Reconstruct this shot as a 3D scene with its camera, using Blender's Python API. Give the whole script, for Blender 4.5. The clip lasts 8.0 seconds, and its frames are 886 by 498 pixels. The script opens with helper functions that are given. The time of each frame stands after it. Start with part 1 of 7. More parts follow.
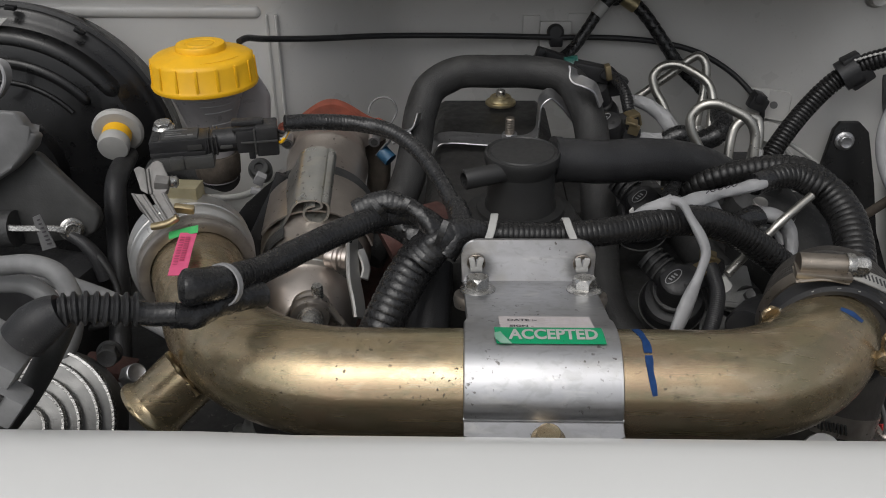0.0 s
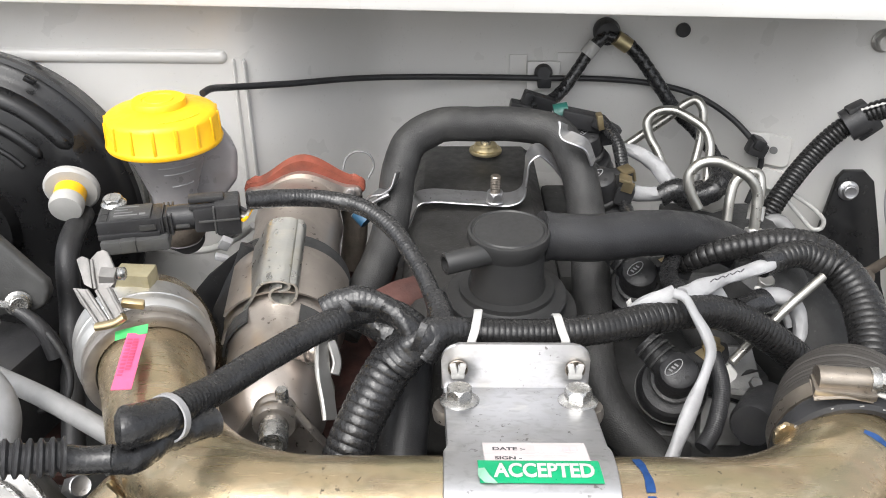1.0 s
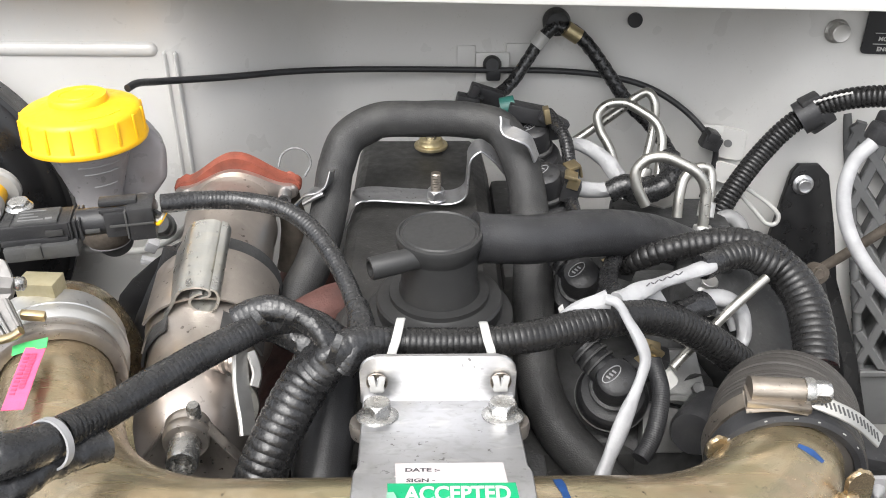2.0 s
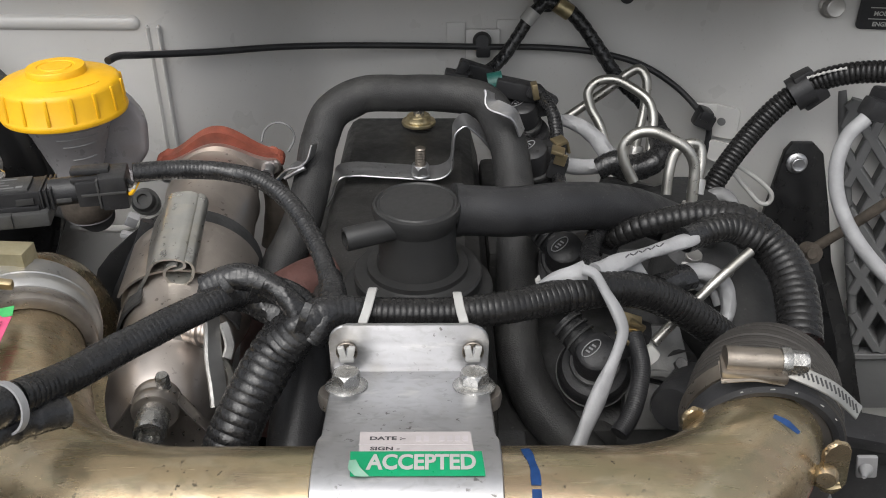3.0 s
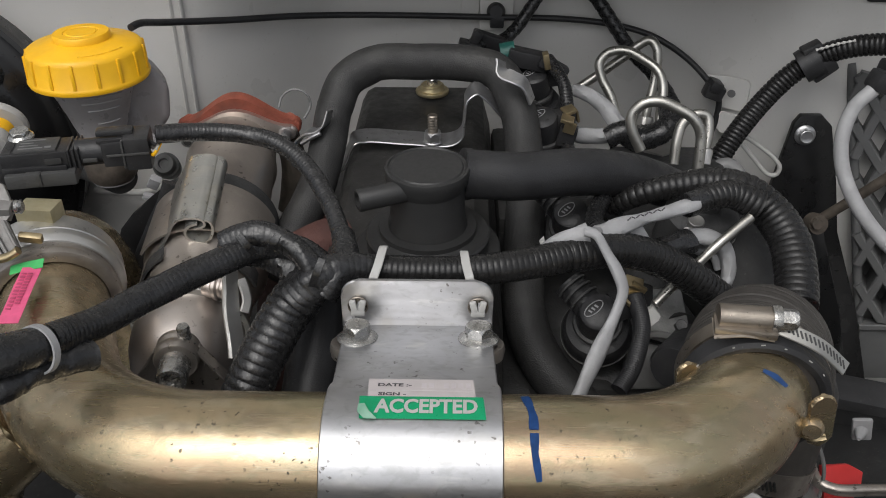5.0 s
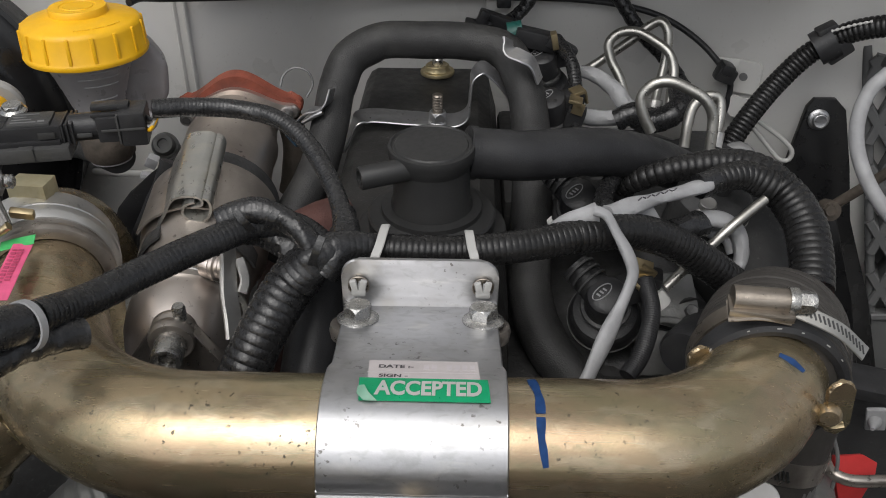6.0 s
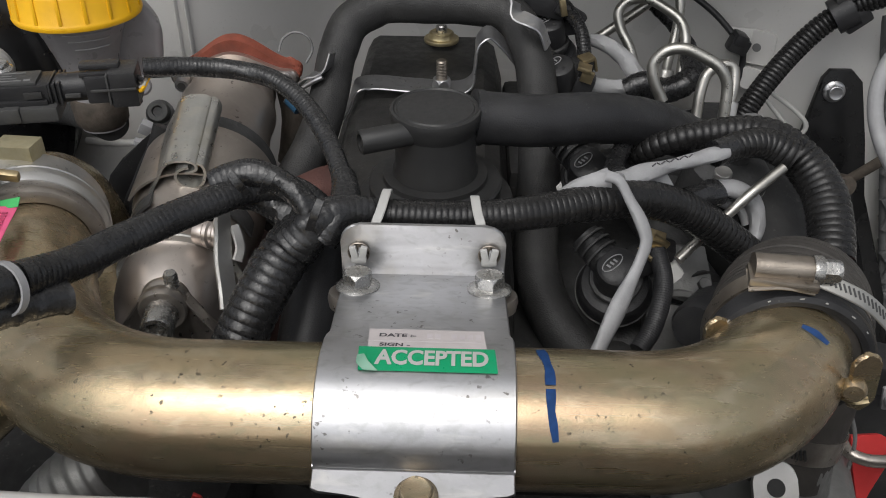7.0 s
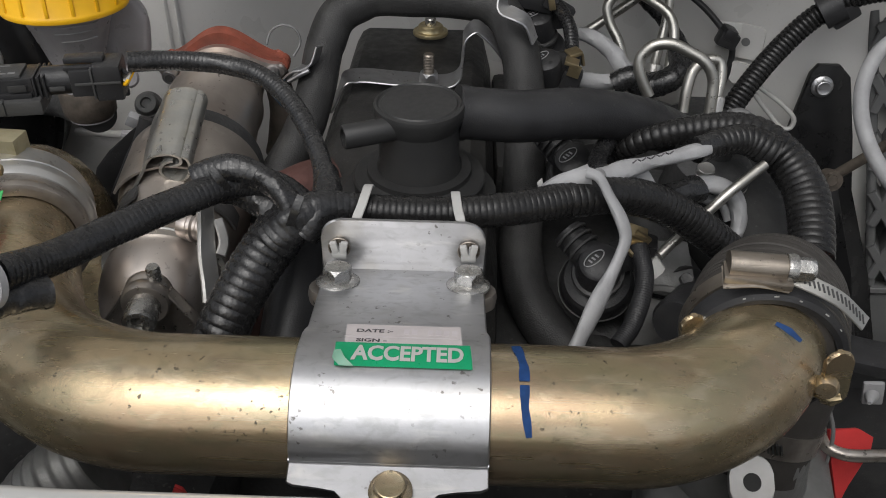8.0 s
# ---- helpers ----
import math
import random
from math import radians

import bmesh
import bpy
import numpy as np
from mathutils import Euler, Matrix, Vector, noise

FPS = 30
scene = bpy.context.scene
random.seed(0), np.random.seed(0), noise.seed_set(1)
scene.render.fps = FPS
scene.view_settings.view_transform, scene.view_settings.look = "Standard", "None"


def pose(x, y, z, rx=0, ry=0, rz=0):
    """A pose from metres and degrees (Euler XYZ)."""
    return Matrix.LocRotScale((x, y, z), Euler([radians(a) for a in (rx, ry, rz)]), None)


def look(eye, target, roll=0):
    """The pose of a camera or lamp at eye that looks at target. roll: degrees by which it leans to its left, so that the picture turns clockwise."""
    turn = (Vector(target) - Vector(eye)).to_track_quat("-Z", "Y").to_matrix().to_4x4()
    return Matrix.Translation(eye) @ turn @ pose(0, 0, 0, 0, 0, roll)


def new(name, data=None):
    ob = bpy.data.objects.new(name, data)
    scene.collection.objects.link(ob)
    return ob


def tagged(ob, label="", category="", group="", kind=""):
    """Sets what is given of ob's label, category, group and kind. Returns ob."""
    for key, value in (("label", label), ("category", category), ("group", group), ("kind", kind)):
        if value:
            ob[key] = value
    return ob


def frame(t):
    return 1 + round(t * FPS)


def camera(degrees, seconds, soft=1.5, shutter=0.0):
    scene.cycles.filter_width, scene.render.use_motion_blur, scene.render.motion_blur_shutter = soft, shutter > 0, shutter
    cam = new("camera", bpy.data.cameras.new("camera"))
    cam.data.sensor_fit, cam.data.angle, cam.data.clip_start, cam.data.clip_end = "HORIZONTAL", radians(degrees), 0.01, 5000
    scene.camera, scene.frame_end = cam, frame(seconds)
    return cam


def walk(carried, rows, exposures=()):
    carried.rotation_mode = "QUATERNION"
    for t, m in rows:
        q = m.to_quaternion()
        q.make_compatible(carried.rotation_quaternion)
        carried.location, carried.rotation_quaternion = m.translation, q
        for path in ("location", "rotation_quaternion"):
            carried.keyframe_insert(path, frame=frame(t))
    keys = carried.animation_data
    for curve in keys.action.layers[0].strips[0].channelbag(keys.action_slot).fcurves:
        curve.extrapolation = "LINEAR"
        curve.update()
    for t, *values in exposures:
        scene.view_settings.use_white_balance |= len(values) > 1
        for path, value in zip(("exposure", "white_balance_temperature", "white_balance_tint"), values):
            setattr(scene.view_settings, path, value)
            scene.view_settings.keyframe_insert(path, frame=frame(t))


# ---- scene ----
cam = camera(55.0, 8.0, soft=1.0)
PATH = [
    (0, (-0.0066, 0.0877, 1.1524), (-0.0490, 1.4890, 0.3813), -0.57),
    (0.3, (-0.0041, 0.1148, 1.1815), (-0.0418, 1.5143, 0.4069), -0.44),
    (0.5, (-0.0019, 0.1288, 1.1794), (-0.0360, 1.5287, 0.4054), -0.39),
    (0.8, (-0.0041, 0.1482, 1.1791), (-0.0282, 1.5462, 0.4014), -0.25),
    (1, (-0.0039, 0.1578, 1.1776), (-0.0201, 1.5546, 0.3975), -0.15),
    (1.5, (0.0081, 0.1773, 1.1683), (0.0132, 1.5668, 0.3751), -0.00),
    (2, (0.0262, 0.1828, 1.1731), (0.0471, 1.5693, 0.3749), 0.15),
    (2.2, (0.0317, 0.1843, 1.1671), (0.0519, 1.5744, 0.3753), 0.47),
    (3.3, (0.0442, 0.1839, 1.1591), (0.0466, 1.5563, 0.3366), -0.08),
    (3.5, (0.0444, 0.1782, 1.1644), (0.0449, 1.5475, 0.3367), -0.05),
    (4, (0.0496, 0.1663, 1.1590), (0.0400, 1.5299, 0.3221), -0.09),
    (4.5, (0.0476, 0.1629, 1.1628), (0.0321, 1.5219, 0.3184), -0.07),
    (4.7, (0.0466, 0.1628, 1.1638), (0.0266, 1.5200, 0.3167), -0.06),
    (5.8, (0.0532, 0.1722, 1.1511), (0.0222, 1.5193, 0.2883), 0.27),
    (6, (0.0477, 0.1731, 1.1490), (0.0157, 1.5188, 0.2841), 0.29),
    (6.5, (0.0476, 0.1797, 1.1357), (0.0134, 1.5176, 0.2588), 0.46),
    (7, (0.0459, 0.1850, 1.1314), (0.0128, 1.5138, 0.2407), 0.63),
    (7.5, (0.0435, 0.1878, 1.1369), (0.0139, 1.5074, 0.2327), 0.83),
    (8, (0.0543, 0.1846, 1.1357), (0.0251, 1.5018, 0.2279), 1.01),
]
EXPOSURES = [(t, stops, 6390, 9) for t, stops in ((0.0, -0.34), (0.3, -0.02), (0.45, 0.65), (0.6, 0.8), (0.8, 1.05), (1.0, 1.27), (1.5, 1.2), (2.0, 1.42), (2.2, 1.42), (3.3, 0.14), (4.0, 0.05), (6.5, -0.02), (7.5, 0.07), (8.0, -0.05))]
walk(cam, [(t, look(eye, target, roll)) for t, eye, target, roll in PATH], EXPOSURES)

# ---- light: soft daylight from the open front of the vehicle ----
world = bpy.data.worlds.new("world")
scene.world = world
world.use_nodes = True
sky = world.node_tree.nodes.new("ShaderNodeTexSky")
sky.sky_type, sky.sun_disc = "NISHITA", False
sky.sun_elevation, sky.sun_rotation = radians(58), radians(200)
sky.air_density, sky.dust_density, sky.ozone_density = 0.75, 5.5, 0.3
background = world.node_tree.nodes["Background"]
overcast = world.node_tree.nodes.new("ShaderNodeHueSaturation")
overcast.inputs["Saturation"].default_value = 0.3
world.node_tree.links.new(sky.outputs[0], overcast.inputs["Color"])
world.node_tree.links.new(overcast.outputs[0], background.inputs[0])
background.inputs[1].default_value = 0.148
sun = new("sun", bpy.data.lights.new("sun", "SUN"))
sun.data.energy, sun.data.angle, sun.data.color = 0.5, radians(55), (1.0, 1.0, 0.985)
sun.matrix_world = look((-0.70, -0.85, 2.4), (0, 0.5, 0.9))


# ---- materials ----
def mat(name, color, rough=0.5, metal=0.0, vary=0.15, scale=60.0, bump=0.1, bump_scale=900.0, wear=None, wear_amount=0.5, wear_scale=25.0, coat=0.0, streak=0.0, specks=0.0, speck_color=(0.03, 0.025, 0.02), speck_scale=240.0, tints=(), dent=0.0, dent_scale=60.0, scuff=0.0):
    """Base colour broken up by two noises, stains of the colour wear, roughness variation and fine relief."""
    m = bpy.data.materials.new(name)
    m.use_nodes = True
    nt = m.node_tree
    b = nt.nodes["Principled BSDF"]
    b.inputs["Metallic"].default_value = metal
    b.inputs["Coat Weight"].default_value = coat
    geo = nt.nodes.new("ShaderNodeNewGeometry")

    def noise_at(s, detail=4.0):
        n = nt.nodes.new("ShaderNodeTexNoise")
        n.inputs["Scale"].default_value, n.inputs["Detail"].default_value = s, detail
        nt.links.new(geo.outputs["Position"], n.inputs["Vector"])
        return n.outputs["Fac"]

    def ramp(fac, lo, hi, a, c):
        r = nt.nodes.new("ShaderNodeMapRange")
        r.inputs[1].default_value, r.inputs[2].default_value, r.inputs[3].default_value, r.inputs[4].default_value = lo, hi, a, c
        nt.links.new(fac, r.inputs[0])
        return r.outputs[0]

    hsv = nt.nodes.new("ShaderNodeHueSaturation")
    hsv.inputs["Color"].default_value = (*color, 1)
    big = noise_at(scale, 5)
    nt.links.new(ramp(big, 0.3, 0.7, 1 - vary, 1 + vary), hsv.inputs["Value"])
    col = hsv.outputs[0]
    if wear:
        mix = nt.nodes.new("ShaderNodeMix")
        mix.data_type = "RGBA"
        mix.inputs["B"].default_value = (*wear, 1)
        nt.links.new(col, mix.inputs["A"])
        nt.links.new(ramp(noise_at(wear_scale, 8), 0.52, 0.72, 0, wear_amount), mix.inputs["Factor"])
        col = mix.outputs["Result"]
    for tint, size, lo, hi, amount, squeeze in tints:
        lay = nt.nodes.new("ShaderNodeMapping")
        lay.inputs["Scale"].default_value = squeeze
        lay.inputs["Location"].default_value = (size, tint[0] * 9, 0)
        nt.links.new(geo.outputs["Position"], lay.inputs["Vector"])
        cloud = nt.nodes.new("ShaderNodeTexNoise")
        cloud.inputs["Scale"].default_value, cloud.inputs["Detail"].default_value, cloud.inputs["Distortion"].default_value = size, 7, 0.6
        nt.links.new(lay.outputs[0], cloud.inputs["Vector"])
        over = nt.nodes.new("ShaderNodeMix")
        over.data_type = "RGBA"
        over.inputs["B"].default_value = (*tint, 1)
        nt.links.new(col, over.inputs["A"])
        nt.links.new(ramp(cloud.outputs["Fac"], lo, hi, 0, amount), over.inputs["Factor"])
        col = over.outputs["Result"]
    if specks:
        both = nt.nodes.new("ShaderNodeMath")
        both.operation = "MULTIPLY"
        nt.links.new(ramp(noise_at(speck_scale, 2), 0.64, 0.70, 0, specks), both.inputs[0])
        nt.links.new(ramp(noise_at(55, 6), 0.47, 0.62, 0, 1), both.inputs[1])
        dot = nt.nodes.new("ShaderNodeMix")
        dot.data_type = "RGBA"
        dot.inputs["B"].default_value = (*speck_color, 1)
        nt.links.new(col, dot.inputs["A"])
        nt.links.new(both.outputs[0], dot.inputs["Factor"])
        col = dot.outputs["Result"]
    nt.links.new(col, b.inputs["Base Color"])
    fine = noise_at(scale * 3.7, 3)
    if streak:
        stretch = nt.nodes.new("ShaderNodeMapping")
        stretch.inputs["Scale"].default_value = (0.05, 1, 1)
        nt.links.new(geo.outputs["Position"], stretch.inputs["Vector"])
        line = nt.nodes.new("ShaderNodeTexNoise")
        line.inputs["Scale"].default_value, line.inputs["Detail"].default_value = 420, 4
        nt.links.new(stretch.outputs[0], line.inputs["Vector"])
        nt.links.new(ramp(line.outputs["Fac"], 0.3, 0.7, max(0.05, rough - streak), min(1, rough + streak)), b.inputs["Roughness"])
    else:
        nt.links.new(ramp(fine, 0.3, 0.7, max(0.03, rough - 0.08), min(1, rough + 0.1)), b.inputs["Roughness"])
    bp = nt.nodes.new("ShaderNodeBump")
    bp.inputs["Strength"].default_value, bp.inputs["Distance"].default_value = bump, 0.0006
    nt.links.new(noise_at(bump_scale, 3), bp.inputs["Height"])
    if dent:
        soft = nt.nodes.new("ShaderNodeBump")
        soft.inputs["Strength"].default_value, soft.inputs["Distance"].default_value = dent, 0.002
        nt.links.new(noise_at(dent_scale, 4), soft.inputs["Height"])
        nt.links.new(soft.outputs[0], bp.inputs["Normal"])
    if scuff:
        fine_line = nt.nodes.new("ShaderNodeMapping")
        fine_line.inputs["Scale"].default_value = (0.12, 1.0, 1.0)
        fine_line.inputs["Rotation"].default_value = (0.3, 0.2, 0.35)
        nt.links.new(geo.outputs["Position"], fine_line.inputs["Vector"])
        hair = nt.nodes.new("ShaderNodeTexNoise")
        hair.inputs["Scale"].default_value, hair.inputs["Detail"].default_value = 900, 2
        nt.links.new(fine_line.outputs[0], hair.inputs["Vector"])
        cut = nt.nodes.new("ShaderNodeBump")
        cut.inputs["Strength"].default_value, cut.inputs["Distance"].default_value = scuff, 0.0003
        nt.links.new(ramp(hair.outputs["Fac"], 0.62, 0.72, 1, 0), cut.inputs["Height"])
        nt.links.new(bp.outputs[0], cut.inputs["Normal"])
        bp = cut
    nt.links.new(bp.outputs[0], b.inputs["Normal"])
    return m


M_WHITE = mat("white_body_paint", (0.60, 0.59, 0.57), 0.32, 0, 0.04, 6, 0.05, 300, (0.5, 0.49, 0.46), 0.35, 9, coat=0.25, specks=0.25, speck_color=(0.36, 0.34, 0.3), speck_scale=420.0)
M_PANEL = mat("glossy_white_paint", (0.66, 0.66, 0.645), 0.14, 0, 0.03, 5, 0.03, 200, (0.58, 0.57, 0.55), 0.3, 7, coat=0.6)
M_BRASS = mat("yellow_passivated_steel", (0.45, 0.358, 0.225), 0.26, 0.82, 0.14, 14, 0.06, 900, (0.31, 0.215, 0.15), 0.6, 13, streak=0.025, specks=0.95, speck_color=(0.06, 0.05, 0.035), speck_scale=430.0, dent=0.02, dent_scale=75.0, scuff=0.025,
              tints=(((0.355, 0.25, 0.165), 16, 0.42, 0.64, 0.5, (0.5, 1, 1)), ((0.27, 0.28, 0.165), 30, 0.46, 0.66, 0.42, (0.6, 1, 1)), ((0.52, 0.445, 0.32), 110, 0.50, 0.62, 0.45, (0.4, 1, 1)), ((0.24, 0.185, 0.12), 75, 0.54, 0.70, 0.5, (0.6, 1, 1)), ((0.26, 0.24, 0.15), 210, 0.50, 0.64, 0.4, (0.5, 1, 1))))
M_BRASS_B = mat("bright_brass", (0.42, 0.34, 0.205), 0.38, 0.9, 0.15, 80, 0.15)
M_BOLT = mat("weathered_bolt_zinc", (0.41, 0.405, 0.39), 0.23, 0.88, 0.2, 120, 0.3, 700, (0.25, 0.24, 0.21), 0.6, 90, scuff=0.2)
M_PALEGREEN = mat("pale_green_label_back", (0.17, 0.33, 0.24), 0.5, 0, 0.08, 150, 0.1)
M_ZINC = mat("zinc_plated_steel", (0.46, 0.46, 0.47), 0.37, 0.95, 0.07, 30, 0.08, 500, (0.33, 0.32, 0.31), 0.35, 40, streak=0.06, specks=0.85, speck_color=(0.12, 0.11, 0.1), speck_scale=380.0, dent=0.04, dent_scale=55.0, scuff=0.03, tints=(((0.36, 0.35, 0.33), 60, 0.54, 0.68, 0.5, (1, 1, 1)), ((0.33, 0.33, 0.325), 230, 0.52, 0.66, 0.45, (0.6, 1, 1)), ((0.62, 0.61, 0.58), 150, 0.58, 0.70, 0.5, (0.3, 1, 1))))
M_GUN = mat("grey_cast_metal", (0.21, 0.21, 0.205), 0.5, 0.5, 0.2, 50, 0.4, 500, (0.12, 0.115, 0.11), 0.6, 40)
M_DULL = mat("dull_zinc", (0.44, 0.435, 0.41), 0.33, 0.85, 0.12, 50, 0.2, 400, (0.36, 0.32, 0.22), 0.55, 45, specks=0.6, speck_scale=300.0, dent=0.10, dent_scale=80.0, scuff=0.15, tints=(((0.52, 0.50, 0.44), 120, 0.5, 0.7, 0.5, (0.4, 1, 1)),))
M_CREAM = mat("yellow_plated_boss", (0.48, 0.43, 0.28), 0.45, 0.6, 0.2, 90, 0.3, 400, (0.30, 0.24, 0.13), 0.6, 90, streak=0.1, scuff=0.3)
M_BROWN = mat("brown_worn_steel", (0.40, 0.365, 0.33), 0.34, 0.855, 0.2, 70, 0.2, 600, (0.17, 0.14, 0.115), 0.7, 60, specks=0.7, speck_scale=300.0, scuff=0.2)
M_CLAMP = mat("brown_plated_clamp_steel", (0.29, 0.255, 0.215), 0.34, 0.88, 0.2, 70, 0.2, 600, (0.17, 0.14, 0.115), 0.6, 60, specks=0.7, speck_scale=300.0, scuff=0.2)
M_BAND = mat("bright_plated_band_steel", (0.55, 0.545, 0.53), 0.36, 0.82, 0.12, 50, 0.2, 400, (0.42, 0.39, 0.33), 0.45, 45, specks=0.5, speck_scale=300.0, dent=0.08, dent_scale=80.0, scuff=0.2)
M_COVERG = mat("grey_pressed_aluminium", (0.17, 0.17, 0.166), 0.40, 0.75, 0.12, 40, 0.2, 500, (0.17, 0.165, 0.16), 0.5, 40, scuff=0.15)
M_LUG = mat("grey_plated_lug_steel", (0.20, 0.193, 0.185), 0.55, 0.35, 0.15, 90, 0.2, 600, (0.20, 0.175, 0.16), 0.5, 70, scuff=0.2)
M_LINE = mat("dull_steel_line", (0.40, 0.39, 0.36), 0.33, 0.9, 0.12, 60, 0.1, 600, (0.24, 0.23, 0.2), 0.5, 50, scuff=0.15)
M_BOWL = mat("polished_exhaust_steel", (0.58, 0.53, 0.495), 0.36, 0.9, 0.07, 20, 0.06, 600, (0.40, 0.34, 0.29), 0.4, 18, specks=0.4, speck_color=(0.14, 0.11, 0.09), speck_scale=420.0)
M_ALU = mat("dull_aluminium", (0.5, 0.49, 0.47), 0.42, 0.85, 0.12, 40, 0.2, 500, (0.3, 0.28, 0.25), 0.5, 40)
M_STEEL = mat("bright_steel", (0.52, 0.51, 0.49), 0.27, 0.95, 0.08, 80, 0.06)
M_GOLD = mat("gold_zinc", (0.5, 0.42, 0.25), 0.4, 0.9, 0.2, 120, 0.12)
M_SHIELD = mat("heat_tinted_steel", (0.43, 0.385, 0.345), 0.36, 0.8, 0.14, 24, 0.15, 600, (0.26, 0.215, 0.17), 0.6, 22, specks=0.7, speck_scale=240.0, dent=0.06, dent_scale=45.0, scuff=0.2, tints=(((0.5, 0.46, 0.42), 90, 0.56, 0.7, 0.4, (1, 1, 1)),))
M_RUSTRED = mat("red_brown_rust", (0.25, 0.066, 0.04), 0.7, 0.1, 0.25, 90, 0.4, 900, (0.12, 0.05, 0.035), 0.6, 60)
M_RUST = mat("dark_rust", (0.075, 0.031, 0.025), 0.75, 0.1, 0.3, 90, 0.5, 700, (0.04, 0.022, 0.018), 0.7, 50)
M_CRUST = mat("brown_rusted_casting", (0.085, 0.07, 0.056), 0.7, 0.2, 0.3, 110, 0.6, 500, (0.045, 0.038, 0.03), 0.7, 90)
M_RUBBER = mat("black_rubber", (0.0221, 0.0221, 0.0234), 0.41, 0, 0.25, 50, 0.35, 1200, (0.036, 0.035, 0.034), 0.55, 40, scuff=0.25, specks=0.5, speck_color=(0.12, 0.115, 0.11), speck_scale=650.0)
M_RUBBER_G = mat("grey_black_rubber", (0.0273, 0.0270, 0.0267), 0.5, 0, 0.2, 60, 0.6, 1100, (0.048, 0.047, 0.044), 0.55, 30, scuff=0.3, specks=0.4, speck_color=(0.1, 0.098, 0.09), speck_scale=700.0)
M_PLAST = mat("black_plastic", (0.0234, 0.0234, 0.0247), 0.36, 0, 0.2, 80, 0.25, 1400, (0.046, 0.045, 0.043), 0.5, 50, scuff=0.15, specks=0.4, speck_color=(0.11, 0.105, 0.1), speck_scale=600.0)
M_VALVE = mat("moulded_black_nylon", (0.0253, 0.0253, 0.0253), 0.4, 0, 0.08, 80, 0.12, 1300, (0.03, 0.029, 0.028), 0.3, 70, specks=0.1, speck_color=(0.11, 0.105, 0.1), speck_scale=600.0)
M_LOOM = mat("black_conduit", (0.0125, 0.0122, 0.0122), 0.27, 0, 0.2, 90, 0.2, 1400, (0.026, 0.0255, 0.025), 0.4, 60, specks=0.3, speck_color=(0.1, 0.095, 0.09), speck_scale=500.0)
M_TAPE = mat("black_tape", (0.0155, 0.0155, 0.0161), 0.27, 0, 0.25, 120, 0.35, 420, (0.032, 0.0315, 0.031), 0.4, 70, dent=0.24, dent_scale=230.0)
M_COVER = mat("dark_cast_cover", (0.0263, 0.0256, 0.0244), 0.48, 0.1, 0.3, 40, 0.5, 700, (0.034, 0.033, 0.0315), 0.6, 22, specks=0.6, speck_color=(0.11, 0.104, 0.097), speck_scale=420.0, scuff=0.3)
M_CAST = mat("dark_casting", (0.0575, 0.0575, 0.0575), 0.55, 0.35, 0.3, 70, 0.6, 500, (0.02, 0.019, 0.018), 0.6, 40)
# grime on the low parts; also the painted shade of holes and recesses
M_DARK = mat("dark_grime_and_shade", (0.0234, 0.0231, 0.0226), 0.7, 0, 0.4, 40, 0.4, 400, (0.048, 0.0465, 0.0445), 0.4, 30, specks=0.6, speck_color=(0.14, 0.13, 0.12), speck_scale=260.0)
M_BLACKP = mat("satin_black_paint", (0.007, 0.007, 0.0075), 0.3, 0, 0.2, 20, 0.12, 600, (0.018, 0.0175, 0.017), 0.4, 18, coat=0.15)
M_YELLOW = mat("yellow_plastic", (0.86, 0.47, 0.008), 0.42, 0, 0.06, 60, 0.15, 900, (0.7, 0.36, 0.01), 0.4, 50)
M_RESERV = mat("cloudy_grey_plastic", (0.27, 0.26, 0.265), 0.33, 0, 0.12, 40, 0.1, 700, (0.15, 0.13, 0.125), 0.5, 30)
M_NYLON = mat("white_nylon", (0.40, 0.395, 0.38), 0.42, 0, 0.06, 80, 0.1)
M_GREYP = mat("grey_plastic", (0.17, 0.17, 0.17), 0.5, 0, 0.15, 60, 0.2, 700, (0.1, 0.1, 0.1), 0.4, 35)
M_DGREY = mat("dark_grey_moulding", (0.0495, 0.0495, 0.0484), 0.5, 0, 0.2, 60, 0.3, 700, (0.026, 0.026, 0.026), 0.5, 35, scuff=0.2)
M_LGREY = mat("light_grey_sleeve", (0.29, 0.29, 0.295), 0.55, 0, 0.12, 90, 0.3, 600, (0.22, 0.22, 0.22), 0.5, 60)
M_CABLE = mat("grey_cable_sheath", (0.2, 0.2, 0.2), 0.5, 0, 0.12, 90, 0.2, 600, (0.13, 0.13, 0.13), 0.5, 60)
M_HOSE = mat("brown_grey_rubber", (0.045, 0.041, 0.037), 0.6, 0, 0.2, 60, 0.3, 900, (0.03, 0.028, 0.026), 0.5, 30)
M_LATTICE = mat("grey_moulded_plastic", (0.105, 0.106, 0.106), 0.55, 0, 0.1, 40, 0.2, 500, (0.10, 0.10, 0.10), 0.5, 25)
M_PINK = mat("pink_tape", (0.68, 0.1, 0.22), 0.55, 0, 0.1, 200, 0.2)
M_GTAPE = mat("bright_green_tape", (0.06, 0.42, 0.12), 0.5, 0, 0.1, 200, 0.2)
M_RUSTPINK = mat("faded_red_print", (0.42, 0.05, 0.12), 0.6, 0, 0.1, 200, 0.1)
M_RED = mat("red_paint", (0.62, 0.05, 0.05), 0.45, 0, 0.12, 60, 0.2)
M_GREEN = mat("green_sticker", (0.0, 0.27, 0.11), 0.35, 0, 0.06, 150, 0.08)
M_PAPER = mat("white_paper", (0.47, 0.43, 0.425), 0.5, 0, 0.06, 120, 0.1)
